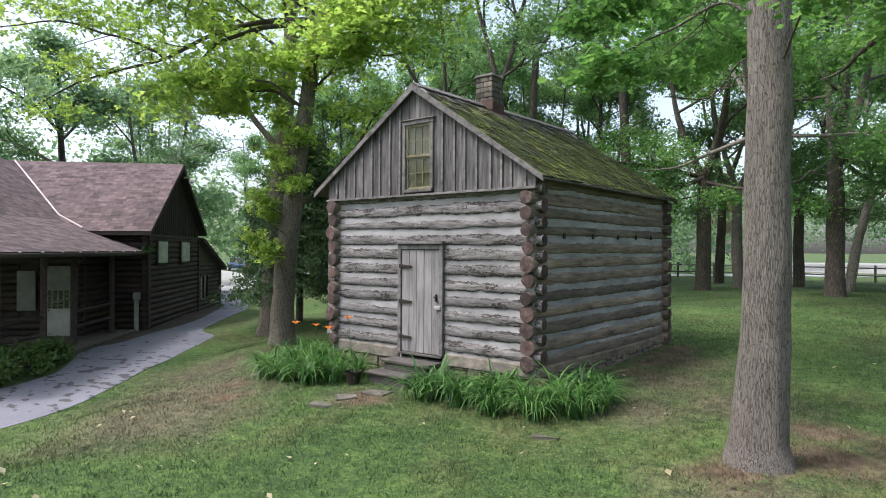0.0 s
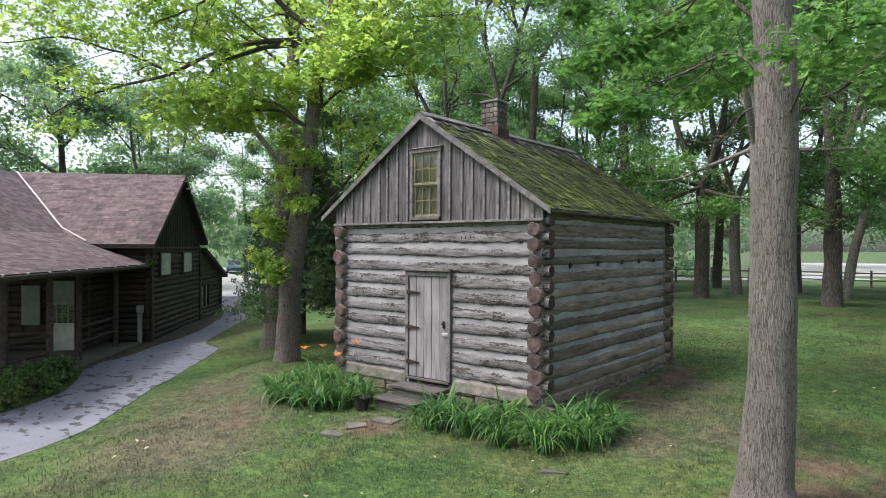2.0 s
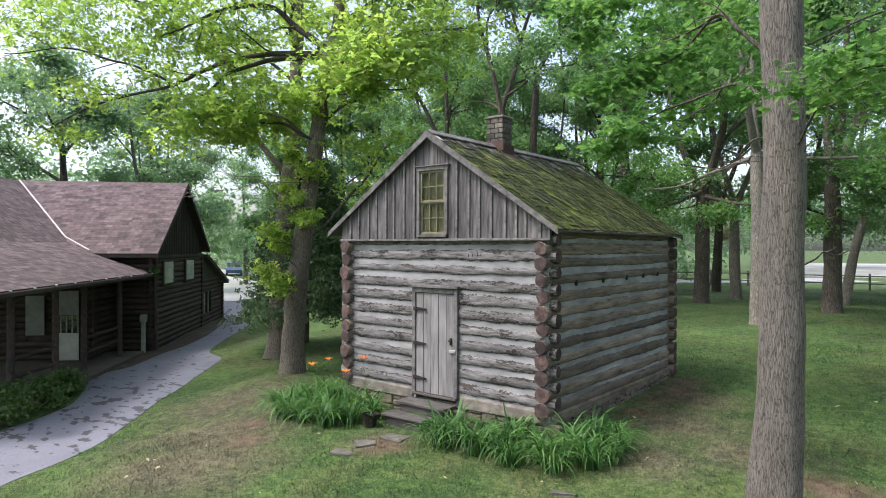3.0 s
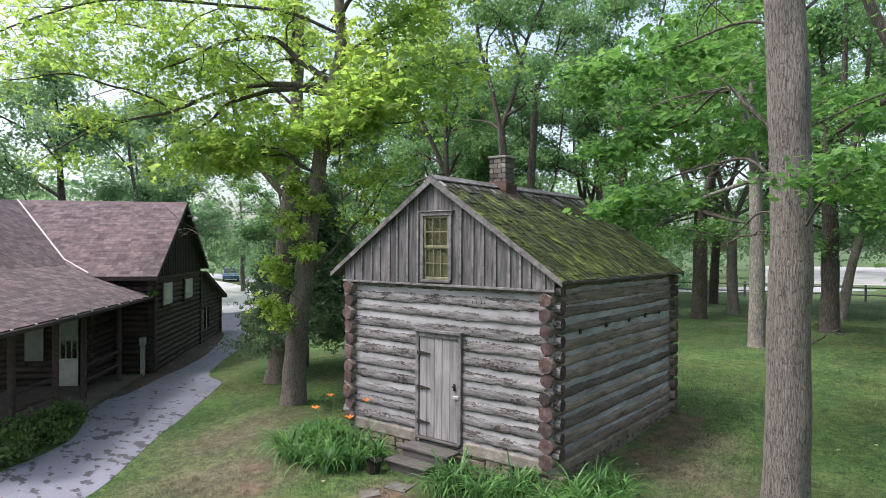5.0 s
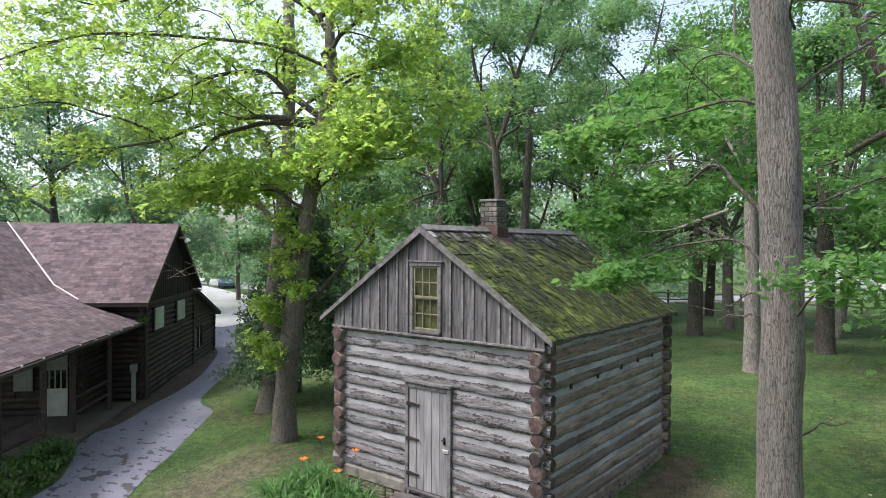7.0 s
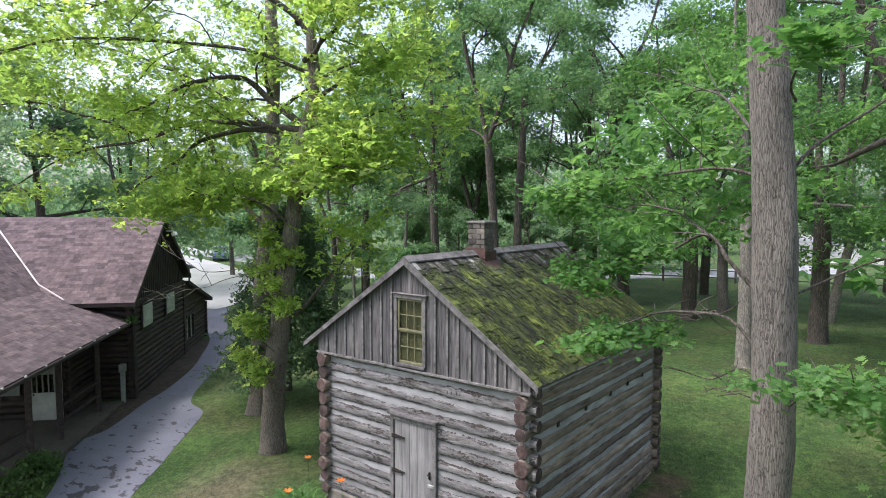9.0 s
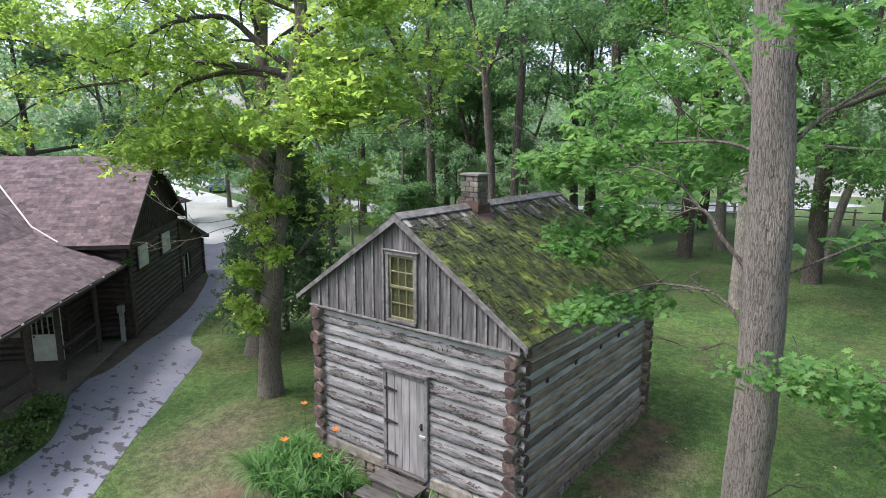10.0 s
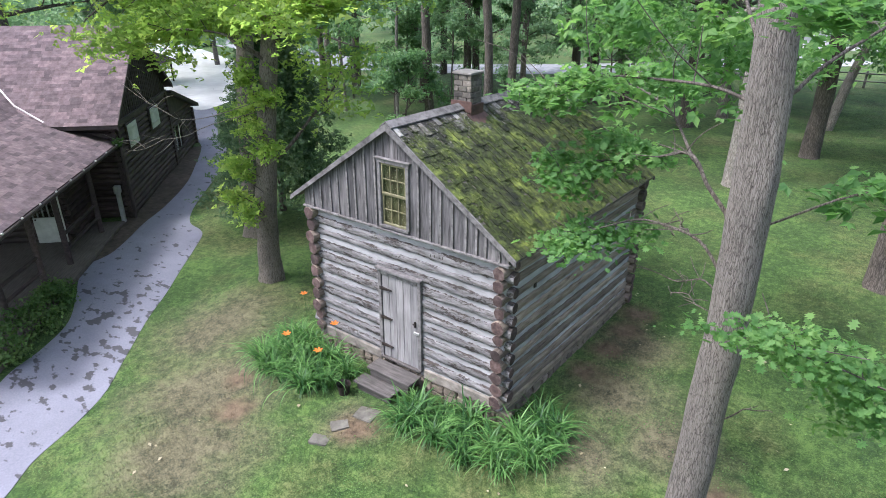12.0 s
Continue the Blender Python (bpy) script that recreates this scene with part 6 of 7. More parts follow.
OAK_SIDE = [(3.25, -2.3, 4.36, 0.22, 0.18, 0.07), (3.6, -2.42, 4.46, 0.28, 0.25, 0.1), (3.98, -2.45, 4.47, 0.3, 0.28, 0.12), (4.3, -2.35, 4.32, 0.28, 0.3, 0.14), (4.1, -2.05, 4.2, 0.3, 0.3, 0.12), (3.7, -2.1, 4.3, 0.25, 0.2, 0.08), (4.45, -2.05, 3.95, 0.25, 0.3, 0.14), (4.35, -1.9, 3.7, 0.2, 0.25, 0.12), (4.2, -1.7, 4.0, 0.25, 0.25, 0.12)]
OAK_ARM = [(4.1, -0.75, 5.42, 0.28, 0.22, 0.07), (4.45, -0.55, 5.42, 0.28, 0.22, 0.07), (4.9, -0.3, 5.42, 0.25, 0.22, 0.07), (5.5, 0.0, 5.3, 0.3, 0.25, 0.08)]
OAK_FAR = [(1.3, 1.4, 5.6, 0.9, 0.9, 0.3), (0.8, 3.0, 5.5, 1.1, 1.1, 0.35), (1.9, 2.6, 6.4, 1.1, 1.0, 0.4), (0.3, 1.4, 6.7, 0.9, 0.9, 0.3), (2.2, 4.5, 6.0, 1.2, 1.2, 0.5), (0.5, 2.2, 6.3, 1.0, 1.0, 0.3), (1.6, 2.2, 7.4, 1.2, 1.2, 0.35), (0.6, 3.8, 7.3, 1.2, 1.2, 0.35), (4.6, 0.6, 7.2, 1.1, 1.1, 0.35), (4.6, -0.4, 5.2, 0.7, 0.5, 0.18), (5.6, 0.1, 5.0, 0.7, 0.6, 0.2)]
OAK_TOP = [(3.45, -2.7, 6.98, 0.22, 0.2, 0.08), (3.6, -2.85, 7.05, 0.22, 0.2, 0.08)]
foliage("leaf_sprays", clump_points([(b[0] + 0.12, *b[1:]) for b in OAK_NEAR], 205, 19, rng, (0.13, 0.05)), 0.082, rng, M_LEAF_G, oak, True, 0.45)
foliage("leaf_sprays", clump_points(OAK_SIDE, 100, 17, rng, (0.12, 0.06)), 0.072, rng, M_LEAF_G, oak, True, 0.45)
v, f = leaves_np(clump_points(OAK_FAR, 110, 24, rng, (0.3, 0.1)), 0.14, rng, SPRIG, SPRIG_F, 0.5)
put("crown", mesh_np("crown", v, f, M_LEAF_G), oak)
foliage("leaf_sprays", clump_points(OAK_ARM, 26, 14, rng, (0.12, 0.05)), 0.09, rng, M_LEAF_G, oak, True, 0.45)
foliage("leaf_sprays", clump_points(OAK_TOP, 16, 12, rng, (0.13, 0.06)), 0.115, rng, M_LEAF_G, oak, True, 0.35)

# trees of the park, each where it stands
park_tree(-0.08, 15.2, 15, 0.3, 4.8, 4.6, M_LEAF_G, M_BARK3, 51, 520, label="pale-barked tree with a flared foot on the lawn")
park_tree(-4.2, 23.7, 17, 0.42, 3.2, 5.0, M_LEAF_G, M_BARK2, 52, 760, 15, 0.24, label="stout dark-barked tree with a hollow at its foot")
park_tree(-3.3, 27.0, 16, 0.33, 3.0, 4.5, M_LEAF_D, M_BARK, 53, 620, 15, 0.26, label="grey-barked lawn tree behind a stouter one")
park_tree(1.6, 20.6, 16, 0.4, 3.0, 5.0, M_LEAF_D, M_BARK2, 54, 640, 15, 0.24, label="broad dark tree on the open lawn")
park_tree(4.75, 9.2, 15, 0.36, 6.0, 4.6, M_LEAF_G, M_BARK2, 55, 300, label="leafy grey tree behind the oak")
park_tree(1.5, 27.0, 15, 0.26, 3.2, 4.4, M_LEAF_D, M_BARK3, 56, 600, 15, 0.26, lean=(3.0, 1.0), label="leaning pale-barked tree on the lawn")
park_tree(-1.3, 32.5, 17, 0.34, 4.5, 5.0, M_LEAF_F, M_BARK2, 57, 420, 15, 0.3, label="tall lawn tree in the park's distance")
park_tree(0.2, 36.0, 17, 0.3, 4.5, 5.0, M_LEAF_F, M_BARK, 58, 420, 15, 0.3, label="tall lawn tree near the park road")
park_tree(6.5, 30.0, 17, 0.34, 2.9, 5.5, M_LEAF_D, M_BARK2, 59, 520, 15, 0.3, label="wide lawn tree beyond the others")
park_tree(9.0, 18.0, 16, 0.36, 2.9, 5.5, M_LEAF_D, M_BARK2, 60, 480, 15, 0.25, label="wide shady tree at the lawn's side")
park_tree(-8.8, 27.4, 18, 0.36, 6.0, 5.0, M_LEAF_D, M_BARK2, 61, 480, 15, 0.26, label="tall forked tree leaning over the wood's edge", leaders=([(-9.6, 26.8, 12.0), (-10.1, 26.2, 13.8), (-10.9, 25.6, 15.6), (-11.4, 25.2, 19.0)], [(-9.6, 26.8, 12.0), (-8.7, 27.5, 14.0), (-7.8, 28.1, 16.4), (-7.2, 28.4, 19.5)]))
park_tree(-10.5, 27.0, 18, 0.28, 5.0, 4.5, M_LEAF_D, M_BARK2, 62, 340, 15, 0.26, label="dark tree in the wood behind the cabin")
park_tree(-8.25, 11.85, 17, 0.2, 7.5, 3.6, M_LEAF_D, M_BARK2, 63, 430, 15, 0.2, label="dark tree that forks into two arms behind the cabin", leaders=([(-8.42, 11.68, 8.4), (-8.75, 11.44, 10.0), (-9.08, 11.2, 11.5), (-9.3, 11.0, 13.6), (-9.6, 10.8, 16.0)], [(-8.42, 11.68, 8.4), (-7.99, 12.0, 9.8), (-7.69, 12.23, 11.5), (-7.1, 12.66, 13.4), (-6.6, 13.0, 16.0)]))
park_tree(-12.55, 14.2, 17, 0.24, 7.5, 3.8, M_LEAF_D, M_BARK2, 64, 430, 15, 0.2, label="dark tree with a leaning stem behind the cabin", leaders=([(-12.77, 14.02, 7.1), (-13.34, 13.6, 8.6), (-13.78, 13.27, 9.7), (-14.6, 12.7, 11.4), (-15.4, 12.2, 13.4)], [(-12.77, 14.02, 7.1), (-12.79, 14.0, 8.5), (-12.85, 13.95, 11.0), (-13.0, 13.85, 14.0), (-12.8, 13.9, 17.0)], [(-12.77, 14.02, 7.1), (-12.75, 14.05, 8.9), (-12.1, 14.5, 9.7), (-11.1, 15.2, 10.2)]))
park_tree(-18.0, 18.2, 13, 0.12, 5.5, 2.4, M_LEAF_F, M_BARK3, 65, 260, 14, 0.2, label="thin pale birch-like tree")
park_tree(-21.4, 17.7, 13, 0.1, 6.0, 2.2, M_LEAF_F, M_BARK3, 66, 220, 14, 0.2, label="thin pale sapling at the wood's edge")
park_tree(-16.6, 16.4, 4.6, 0.05, 1.0, 1.5, M_LEAF_F, M_BARK2, 67, 220, 14, 0.14, label="bushy young tree at the wood's edge", limbs=6)
park_tree(-17.5, 24.0, 17, 0.3, 3.0, 4.8, M_LEAF_D, M_BARK2, 68, 620, 15, 0.26, label="thick dark tree in the wood")
park_tree(-22.5, 25.0, 18, 0.32, 4.0, 5.0, M_LEAF_D, M_BARK2, 69, 560, 15, 0.28, label="tall dark tree in the wood")
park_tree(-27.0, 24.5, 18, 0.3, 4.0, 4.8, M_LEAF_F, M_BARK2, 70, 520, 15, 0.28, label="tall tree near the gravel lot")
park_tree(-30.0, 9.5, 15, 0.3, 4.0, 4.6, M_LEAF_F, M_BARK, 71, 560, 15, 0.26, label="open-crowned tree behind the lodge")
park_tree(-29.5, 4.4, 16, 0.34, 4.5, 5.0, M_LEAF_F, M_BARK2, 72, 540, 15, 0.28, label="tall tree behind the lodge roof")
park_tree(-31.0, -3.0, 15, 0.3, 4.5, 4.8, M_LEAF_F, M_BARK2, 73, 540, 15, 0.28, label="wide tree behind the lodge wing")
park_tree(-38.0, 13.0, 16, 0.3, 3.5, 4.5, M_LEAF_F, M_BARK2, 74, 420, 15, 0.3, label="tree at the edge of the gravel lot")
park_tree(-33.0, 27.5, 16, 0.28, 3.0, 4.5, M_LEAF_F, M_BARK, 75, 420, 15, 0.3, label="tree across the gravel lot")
park_tree(-6.0, 34.0, 18, 0.34, 4.0, 5.2, M_LEAF_D, M_BARK2, 76, 330, 15, 0.3, label="tall tree by the park road")
park_tree(-14.0, 32.0, 18, 0.34, 3.0, 5.2, M_LEAF_D, M_BARK2, 77, 520, 15, 0.3, label="tall tree deep in the wood")

park_tree(-9.95, 16.4, 17, 0.22, 6.5, 4.0, M_LEAF_D, M_BARK2, 78, 430, 15, 0.22, label="dark slim tree in the wood behind the cabin", leaders=([(-9.61, 16.65, 11.2), (-10.15, 16.25, 12.2), (-10.6, 16.0, 14.0), (-11.0, 15.8, 17.0)], [(-9.61, 16.65, 11.2), (-9.0, 17.0, 12.2), (-8.4, 17.5, 13.6), (-8.0, 17.9, 16.5)]))
park_tree(-13.5, 24.0, 15, 0.2, 2.5, 4.0, M_LEAF_D, M_BARK2, 79, 420, 15, 0.24, label="dense young tree in the wood")
park_tree(-20.0, 29.0, 16, 0.3, 2.0, 5.0, M_LEAF_D, M_BARK2, 80, 640, 15, 0.28, label="low-branched tree in the wood")
park_tree(-25.0, 32.0, 16, 0.3, 2.0, 5.0, M_LEAF_D, M_BARK2, 81, 560, 15, 0.3, label="low-branched tree beyond the park road")
park_tree(-12.6, 30.9, 16, 0.28, 2.8, 4.6, M_LEAF_D, M_BARK2, 82, 460, 15, 0.28, label="dense tree behind the cabin roof")
park_tree(-45.5, 26.0, 14, 0.24, 3.0, 4.0, M_LEAF_F, M_BARK, 83, 380, 15, 0.28, label="slim tree at the gravel lot")
park_tree(12.5, 12.0, 16, 0.34, 3.0, 5.0, M_LEAF_G, M_BARK2, 84, 460, 15, 0.22, label="leafy tree at the lawn's edge")

park_tree(12.5, 25.0, 16, 0.34, 2.8, 5.0, M_LEAF_D, M_BARK2, 85, 560, 15, 0.26, label="shady tree at the wood's near edge")
park_tree(3.6, 43.0, 17, 0.32, 2.6, 5.2, M_LEAF_F, M_BARK2, 86, 420, 15, 0.3, label="leafy tree by the park road's bend")
park_tree(9.5, 39.0, 17, 0.32, 2.6, 5.4, M_LEAF_D, M_BARK2, 87, 420, 15, 0.3, label="broad tree beyond the lawn")
park_tree(15.5, 34.0, 16, 0.3, 2.6, 5.2, M_LEAF_F, M_BARK, 88, 380, 15, 0.3, label="wide tree at the lawn's far side")

for k, (x, y, h) in enumerate(((-13.2, 13.2, 5.0), (-15.6, 20.0, 6.0), (-19.8, 21.5, 5.5), (-12.0, 21.5, 6.0), (-23.8, 20.8, 5.0), (-9.0, 26.0, 6.0), (-16.0, 27.0, 7.0))):
    park_tree(x, y, h, 0.06, 0.5, 1.9, (M_LEAF_D, M_LEAF_F)[k % 2], M_BARK2, 120 + k, 300, 14, 0.17, label="leafy undergrowth sapling among the trunks", limbs=7)

park_tree(-21.9, 16.6, 15, 0.2, 3.6, 3.8, M_LEAF_D, M_BARK2, 91, 560, 15, 0.24, label="dense dark-leaved tree at the wood's edge by the path")
park_tree(-29.0, 19.0, 15, 0.24, 3.4, 4.2, M_LEAF_D, M_BARK2, 92, 560, 15, 0.26, label="dense tree beside the gravel lot")
park_tree(-19.5, 22.5, 19, 0.3, 6.0, 5.0, M_LEAF_D, M_BARK2, 93, 700, 15, 0.28, label="tall full-crowned tree in the wood behind the path")
park_tree(-23.0, 27.5, 19, 0.3, 6.0, 5.0, M_LEAF_F, M_BARK2, 94, 600, 15, 0.3, label="tall tree in the wood beside the lot")
park_tree(-7.6, 41.0, 8, 0.16, 1.2, 2.0, M_DRYLEAF, M_BARK3, 89, 260, 14, 0.16, label="dead tan conifer standing before the park road", limbs=12)

# dark cedar behind the big tree
rng = np.random.default_rng(44)
cedar = tagged(new("cedar_tree"), "dark green cedar with shaggy drooping sprays", "cedar tree")
wood("trunk", [(-11.95, 5.1, -0.4), (-11.9, 5.1, 1.5), (-11.85, 5.15, 3.5), (-11.8, 5.1, 5.6)], 0.13, 0.03, M_BARK2, cedar, 14, 9, 0.1)
cp = []
for k in range(900):
    z = 0.95 + 4.9 * rng.uniform() ** 1.15
    rr = (2.75 - 0.38 * z) * rng.uniform(0.3, 1.1)
    a = rng.uniform(0, 2 * math.pi)
    c = np.array([-11.3 + rr * math.cos(a), 4.75 + rr * math.sin(a), z - 0.15 * rr])
    cp.append(c + rng.normal(size=(22, 3)) * np.array([0.16, 0.16, 0.1]))
v, f = leaves_np(np.concatenate(cp), 0.1, rng, TRIPLE, TRIPLE_F, 0.9)
put("crown", mesh_np("crown", v, f, M_CEDAR), cedar)

# far woods closing the view
rng = np.random.default_rng(90)
blobs = []
for k in range(260):
    a = radians(rng.uniform(60, 200))
    d = rng.uniform(52, 95)
    low, top = (1.5, 8) if math.degrees(a) > 118 else (2.0, 12) if math.degrees(a) > 98 else (5.2, 15)
    d = d if math.degrees(a) > 106 else d + 28
    low = low if math.degrees(a) > 106 else max(low, 5.2)
    blobs.append((4 + d * math.cos(a), -8 + d * math.sin(a), rng.uniform(low, top), rng.uniform(3, 5.5), rng.uniform(3, 5.5), rng.uniform(2.0, 4.5)))
# unseen woods behind the camera, added to hold back sky light and reflections
for k in range(150):
    a = radians(rng.uniform(200, 420))
    d = rng.uniform(28, 60)
    blobs.append((4 + d * math.cos(a), -8 + d * math.sin(a), rng.uniform(2.5, 15), rng.uniform(3, 5.5), rng.uniform(3, 5.5), rng.uniform(2.0, 4.5)))
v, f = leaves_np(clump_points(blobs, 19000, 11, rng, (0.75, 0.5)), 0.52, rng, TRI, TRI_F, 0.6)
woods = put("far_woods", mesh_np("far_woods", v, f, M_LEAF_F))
tagged(woods, "leafy green woods round the park, with an unseen part added behind", "woods", kind="stuff")

# ---- plants ----
def strap_leaf(name, seed, size):
    """One arching strap leaf rising from the origin along x."""
    r = np.random.default_rng(seed)
    length, bend, w = size * r.uniform(0.65, 1.25), r.uniform(0.6, 1.15), r.uniform(0.009, 0.015)
    a0, seg = radians(r.uniform(58, 88)), 7
    p, side, vs, fs = np.array([0.0, 0.0, -0.03]), 0.0, [], []
    for q in range(seg + 1):
        t = q / seg
        ang = a0 - t ** 1.35 * radians(150) * bend
        ww = w * (1 - t ** 2.2) + 0.001
        vs += [(p[0], side - ww, p[2] + 0.3 * ww), (p[0], side, p[2]), (p[0], side + ww, p[2] + 0.3 * ww)]
        p = p + np.array([math.cos(ang), 0, math.sin(ang)]) * length / seg
        side += r.normal(0, 0.012)
    for q in range(seg):
        b = q * 3
        fs += [(b, b + 1, b + 4, b + 3), (b + 1, b + 2, b + 5, b + 4)]
    return mesh_np(name, vs, np.array(fs), M_LILY, smooth=True)


strap_leaves = [strap_leaf("strap_leaf", 300 + k, 0.74) for k in range(24)]
beds = [(-3.35, -0.55), (-3.5, -1.0), (-3.95, -0.45), (-4.05, -0.95), (-4.5, -0.4), (-4.6, -0.85), (-4.95, -0.25), (-5.05, -0.75), (-4.35, -1.25), (-3.75, -1.3), (-5.3, -0.35), (-5.2, -1.1), (-4.8, -1.25),
        (-1.7, -0.55), (-1.35, -0.75), (-1.0, -0.55), (-0.85, -0.95), (-0.5, -0.75), (-0.25, -1.05), (0.05, -0.65), (0.3, -0.9), (0.4, -0.35), (0.55, 0.05), (0.35, 0.4), (0.7, -0.5), (-1.45, -1.0), (-0.6, -0.35), (0.15, -0.2), (0.75, 0.3), (0.8, -0.1)]
rl = random.Random(9)
for k, (x, y) in enumerate(beds):
    clump = tagged(new("daylily"), "clump of arching green daylily leaves by the cabin wall", "daylily", "daylilies by the cabin")
    clump.matrix_basis = pose(x, y, gz(x, y), 0, 0, rl.uniform(0, 360)) @ Matrix.Scale(rl.uniform(0.8, 1.12), 4)
    for q in range(78):
        put("leaf", strap_leaves[rl.randrange(24)], clump, pose(rl.gauss(0, 0.07), rl.gauss(0, 0.07), 0, 0, 0, rl.uniform(0, 360)) @ Matrix.Scale(rl.uniform(0.85, 1.1), 4))


def bloom(x, y, h, tx, ty, label):
    z = gz(x, y)
    st = tagged(new("lily_bloom"), label, "flower", "daylily blooms")
    st.matrix_basis = pose(x, y, z)
    v, f = tube_np(smooth_line([(0, 0, 0), (tx * 0.3, ty * 0.3, h * 0.5), (tx, ty, h)], 8), np.linspace(0.006, 0.004, 8), 5)
    put("stalk", mesh_np("stalk", v, f, M_LILY, smooth=True), st)
    for k in range(6):
        a = k * math.pi / 3
        c, s = math.cos(a), math.sin(a)
        q = [(0, 0), (0.022, 0.035), (0.02, 0.07), (0, 0.095), (-0.02, 0.07), (-0.022, 0.035)]
        vs = [(tx + c * d - s * w, ty + s * d + c * w, h + 0.01 + 0.9 * min(d, 0.05) + 0.1 * d) for w, d in q]
        put("petal", mesh_np("petal", vs, [(0, 1, 2, 3, 4, 5)], M_PETAL), st)


bloom(-3.55, -0.5, 0.97, -0.2, 0.08, "orange daylily bloom on a tall stalk")
bloom(-3.5, -0.95, 0.9, 0.08, -0.22, "orange daylily bloom leaning from the clump")
bloom(-4.1, -1.0, 0.93, -0.2, -0.15, "orange daylily bloom low among leaves")
bloom(-5.6, 0.45, 0.6, -0.1, 0.05, "orange daylily bloom behind the cabin corner")

# shrubs before the porch
rng = np.random.default_rng(61)
for x, y, rx, rz in ((-11.75, -2.5, 0.55, 0.36), (-11.1, -3.25, 0.65, 0.42), (-10.35, -4.1, 0.75, 0.44), (-12.25, -2.1, 0.4, 0.3)):
    sh = tagged(new("shrub"), "low leafy green shrub before the porch", "shrub", "porch shrubs")
    z = gz(x, y)
    for k in range(5):
        a = k * 1.3
        wood("stem", [(x, y, z - 0.05), (x + 0.2 * math.cos(a), y + 0.2 * math.sin(a), z + rz * 0.6), (x + rx * 0.6 * math.cos(a), y + rx * 0.6 * math.sin(a), z + rz * 1.2)], 0.012, 0.004, M_BARK2, sh, 5, 5)
    foliage("leaves", clump_points([(x, y, z + rz * 0.75, rx * 1.05, rx * 1.05, rz * 0.95)], 62, 20, rng, (0.09, 0.06)), 0.085, rng, M_SHRUB, sh, droop=0.7)

# stepping stones and small things
for x, y, w, tn in ((-2.52, -2.08, 0.3, 20), (-2.48, -1.64, 0.3, 50), (-2.3, -1.15, 0.4, 10)):
    ob = put("stepping_stone", box_me("stepping_stone", -w / 2, -w * 0.42, -0.06, w / 2, w * 0.42, 0.022, M_FLAG, 0.015, 0.02, int(tn)), None, pose(x, y, gz(x, y), 0, 0, tn))
    tagged(ob, "flat pale flagstone set in the lawn before the steps", "stepping stone", "stepping stones")
ob = put("stone", box_me("lawn_stone", -0.16, -0.06, -0.04, 0.16, 0.06, 0.03, M_FLAG, 0.02, 0.02, 3), None, pose(0.79, -1.5, gz(0.79, -1.5), 0, 0, 30))
tagged(ob, "pale flat stone lying in the grass", "stone")
pot = tagged(new("plant_pot"), "dark plastic pot tucked under the lily leaves", "plant pot")
v, f = tube_np([(-3.05, -0.95, -0.06), (-3.05, -0.95, 0.02), (-3.05, -0.95, 0.14), (-3.05, -0.95, 0.16)], [0.1, 0.105, 0.13, 0.14], 14)
put("body", mesh_np("pot", v, f, M_IRON, smooth=True), pot)

# grass blades on the near lawn
rng = np.random.default_rng(77)
n = 900000
px, py = rng.uniform(-13, 9, n), rng.uniform(-8, 12, n)
near = 0.8 * np.exp(-((px - 0.5) ** 2 + (py + 3) ** 2) / 80) + 0.2
keep = rng.uniform(size=n) < near
keep &= ~((px > -4.8) & (px < 0.1) & (py > -0.1) & (py < 5.4))
L_, R_ = smooth_line([(*p, 0) for p in PATH_L], 200), smooth_line([(*p, 0) for p in PATH_R], 200)
ri = np.argmin((px[:, None] - R_[None, ::4, 0]) ** 2 + (py[:, None] - R_[None, ::4, 1]) ** 2, axis=1) * 4
nxt = R_[np.minimum(ri + 2, 199)] - R_[np.maximum(ri - 2, 0)]
rel = np.stack([px, py], 1) - R_[ri, :2]
keep &= (nxt[:, 0] * rel[:, 1] - nxt[:, 1] * rel[:, 0]) < -0.03 * np.hypot(nxt[:, 0], nxt[:, 1])
px, py = px[keep], py[keep]
n = len(px)
pz = ground_z(px, py)
a = rng.uniform(0, 2 * math.pi, n)
cell = rng.uniform(size=(512, 512))
ci, cj = (px * 11).astype(int) % 512, (py * 11).astype(int) % 512
tuft = 0.35 + 1.3 * (0.6 * cell[ci, cj] + 0.4 * cell[(px * 4.3).astype(int) % 512, (py * 4.3).astype(int) % 512])
hgt = rng.uniform(0.01, 0.045, n) * tuft
w = rng.uniform(0.0025, 0.0055, n)
ox, oy = rng.normal(0, 0.022, n), rng.normal(0, 0.022, n)
tri = np.stack([np.stack([px - w * np.cos(a), py - w * np.sin(a), pz - 0.004], 1), np.stack([px + w * np.cos(a), py + w * np.sin(a), pz - 0.004], 1), np.stack([px + ox, py + oy, pz + hgt], 1)], 1)
grass = put("grass", mesh_np("grass", tri.reshape(-1, 3), np.arange(n * 3).reshape(-1, 3), M_BLADE))
tagged(grass, "short uneven blades of lawn grass", "grass", kind="stuff")

# coarser blades on the lawn farther off
n = 200000
qx, qy = rng.uniform(0.8, 20, n) - rng.uniform(0, 7, n) * (rng.uniform(size=n) < 0.3), rng.uniform(1, 40, n)
keep = (rng.uniform(size=n) < np.clip((qy - 2) / 9, 0, 1) * (1.1 - qy / 50)) & ~((qx < 0.3) & (qy < 5.6))
qx, qy = qx[keep], qy[keep]
n = len(qx)
qz = ground_z(qx, qy)
a, w, hgt = rng.uniform(0, 2 * math.pi, n), rng.uniform(0.006, 0.013, n), rng.uniform(0.02, 0.05, n)
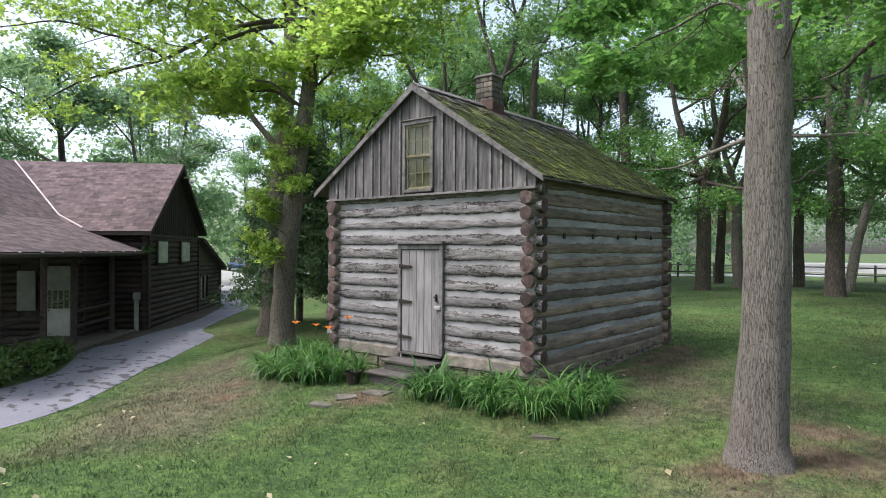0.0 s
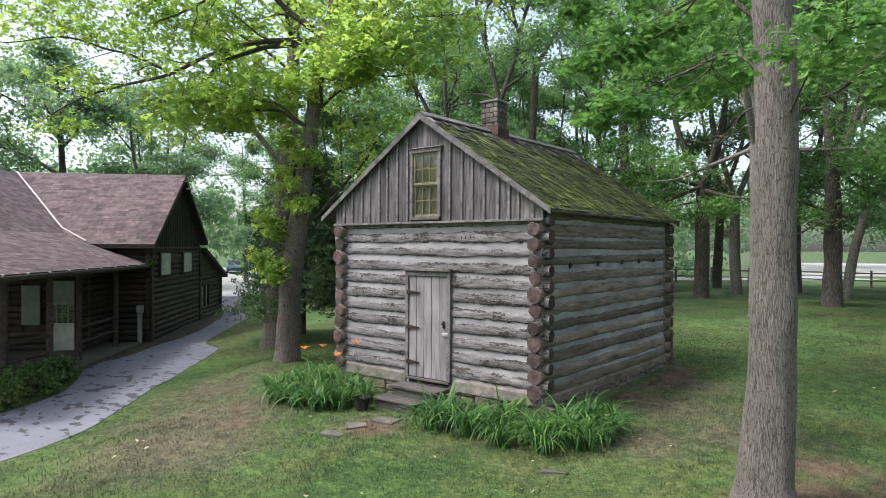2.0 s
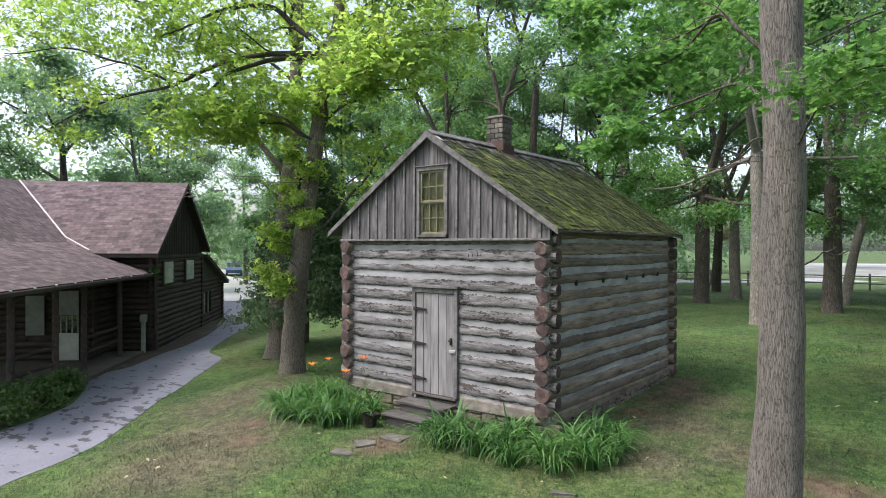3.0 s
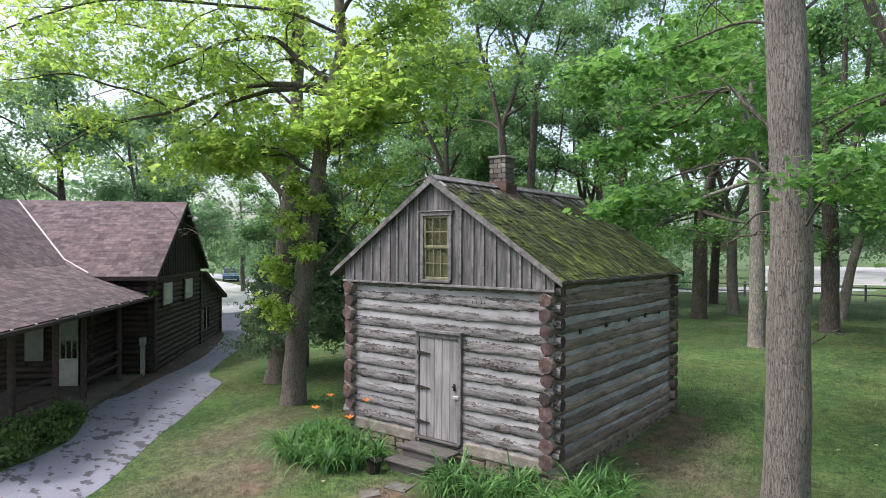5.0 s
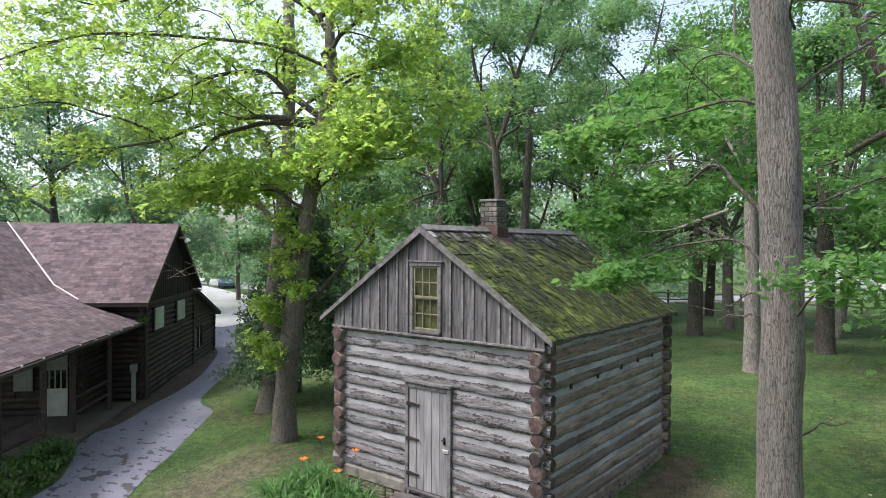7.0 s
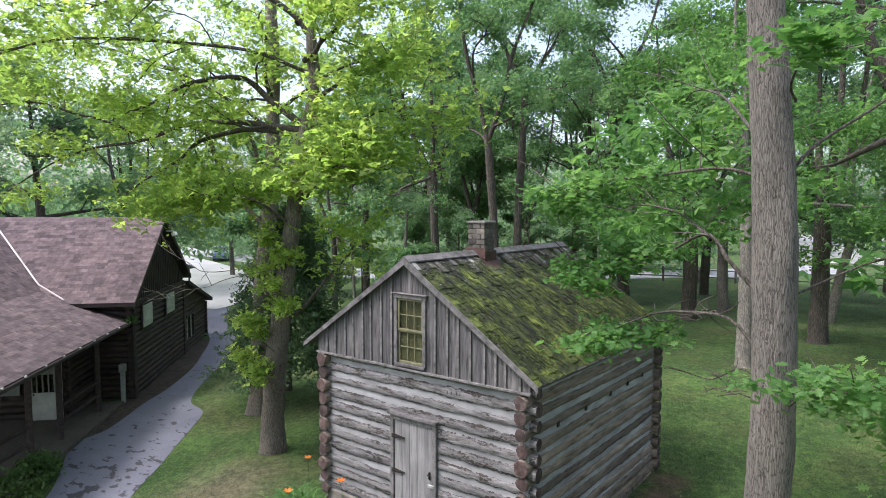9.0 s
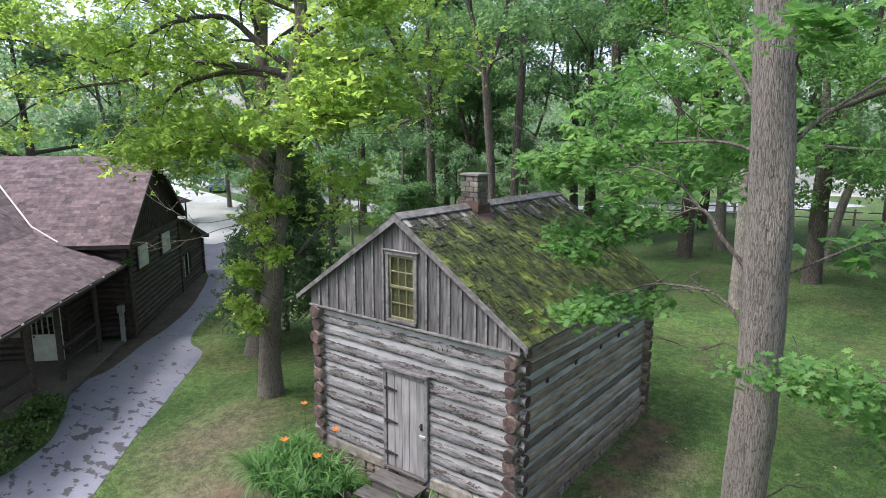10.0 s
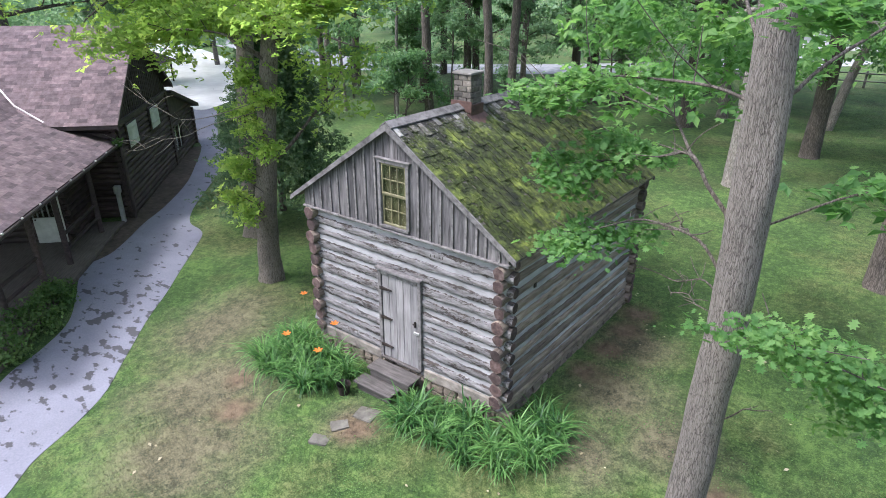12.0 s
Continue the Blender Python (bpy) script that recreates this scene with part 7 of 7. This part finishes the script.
ox, oy = rng.normal(0, 0.04, n), rng.normal(0, 0.04, n)
tri = np.stack([np.stack([qx - w * np.cos(a), qy - w * np.sin(a), qz - 0.004], 1), np.stack([qx + w * np.cos(a), qy + w * np.sin(a), qz - 0.004], 1), np.stack([qx + ox, qy + oy, qz + hgt], 1)], 1)
far_grass = put("grass", mesh_np("far_grass", tri.reshape(-1, 3), np.arange(n * 3).reshape(-1, 3), M_BLADE))
tagged(far_grass, "coarse tufts of lawn grass under the trees", "grass", kind="stuff")

# clover and small weeds between the blades
n = 150000
cx, cy = rng.uniform(-9, 8, n), rng.uniform(-7, 9, n)
dryness = np.zeros(n)
for x, y, r in ((-5.6, -2.3, 2.4), (-7.5, -0.6, 2.2), (-4.3, -3.6, 2.0), (-2.4, -1.5, 0.9), (3.6, 0.0, 1.1), (1.2, 2.0, 0.9)):
    dryness = np.maximum(dryness, 1 - np.hypot(cx - x, cy - y) / r)
patch = np.sin(cx * 2.1 + 1.3 * np.sin(cy * 1.7)) * np.sin(cy * 2.6 + 1.1 * np.sin(cx * 1.3)) * 0.5 + 0.5
keep = (rng.uniform(size=n) < (0.05 + 0.95 * patch ** 3) * np.exp(-((cx - 0.5) ** 2 + (cy + 3) ** 2) / 80)) & (rng.uniform(size=n) > dryness * 1.6)
keep &= ~((cx > -4.8) & (cx < 0.1) & (cy > -0.1) & (cy < 5.4))
ri = np.argmin((cx[:, None] - R_[None, ::4, 0]) ** 2 + (cy[:, None] - R_[None, ::4, 1]) ** 2, axis=1) * 4
nxt = R_[np.minimum(ri + 2, 199)] - R_[np.maximum(ri - 2, 0)]
rel = np.stack([cx, cy], 1) - R_[ri, :2]
keep &= (nxt[:, 0] * rel[:, 1] - nxt[:, 1] * rel[:, 0]) < -0.05 * np.hypot(nxt[:, 0], nxt[:, 1])
cx, cy = cx[keep], cy[keep]
v, f = leaves_np(np.stack([cx, cy, ground_z(cx, cy) + rng.uniform(0.012, 0.04, len(cx))], 1), 0.026, rng, droop=0.45)
clover = put("clover", mesh_np("clover", v, f, M_CLOVER))
tagged(clover, "small green clover leaves scattered through the lawn", "clover", kind="stuff")

n = 130
fx_, fy_ = rng.uniform(-5, 7, n), rng.uniform(-6.5, 6, n)
keep = ~((fx_ > -4.9) & (fx_ < 0.2) & (fy_ > -0.2) & (fy_ < 5.5))
fx_, fy_ = fx_[keep], fy_[keep]
v, f = leaves_np(np.stack([fx_, fy_, ground_z(fx_, fy_) + 0.045], 1), 0.075, rng, droop=0.3)
litter = put("leaf_litter", mesh_np("leaf_litter", v, f, M_DRYLEAF))
tagged(litter, "a few dry pale leaves fallen on the grass", "fallen leaves", kind="stuff")
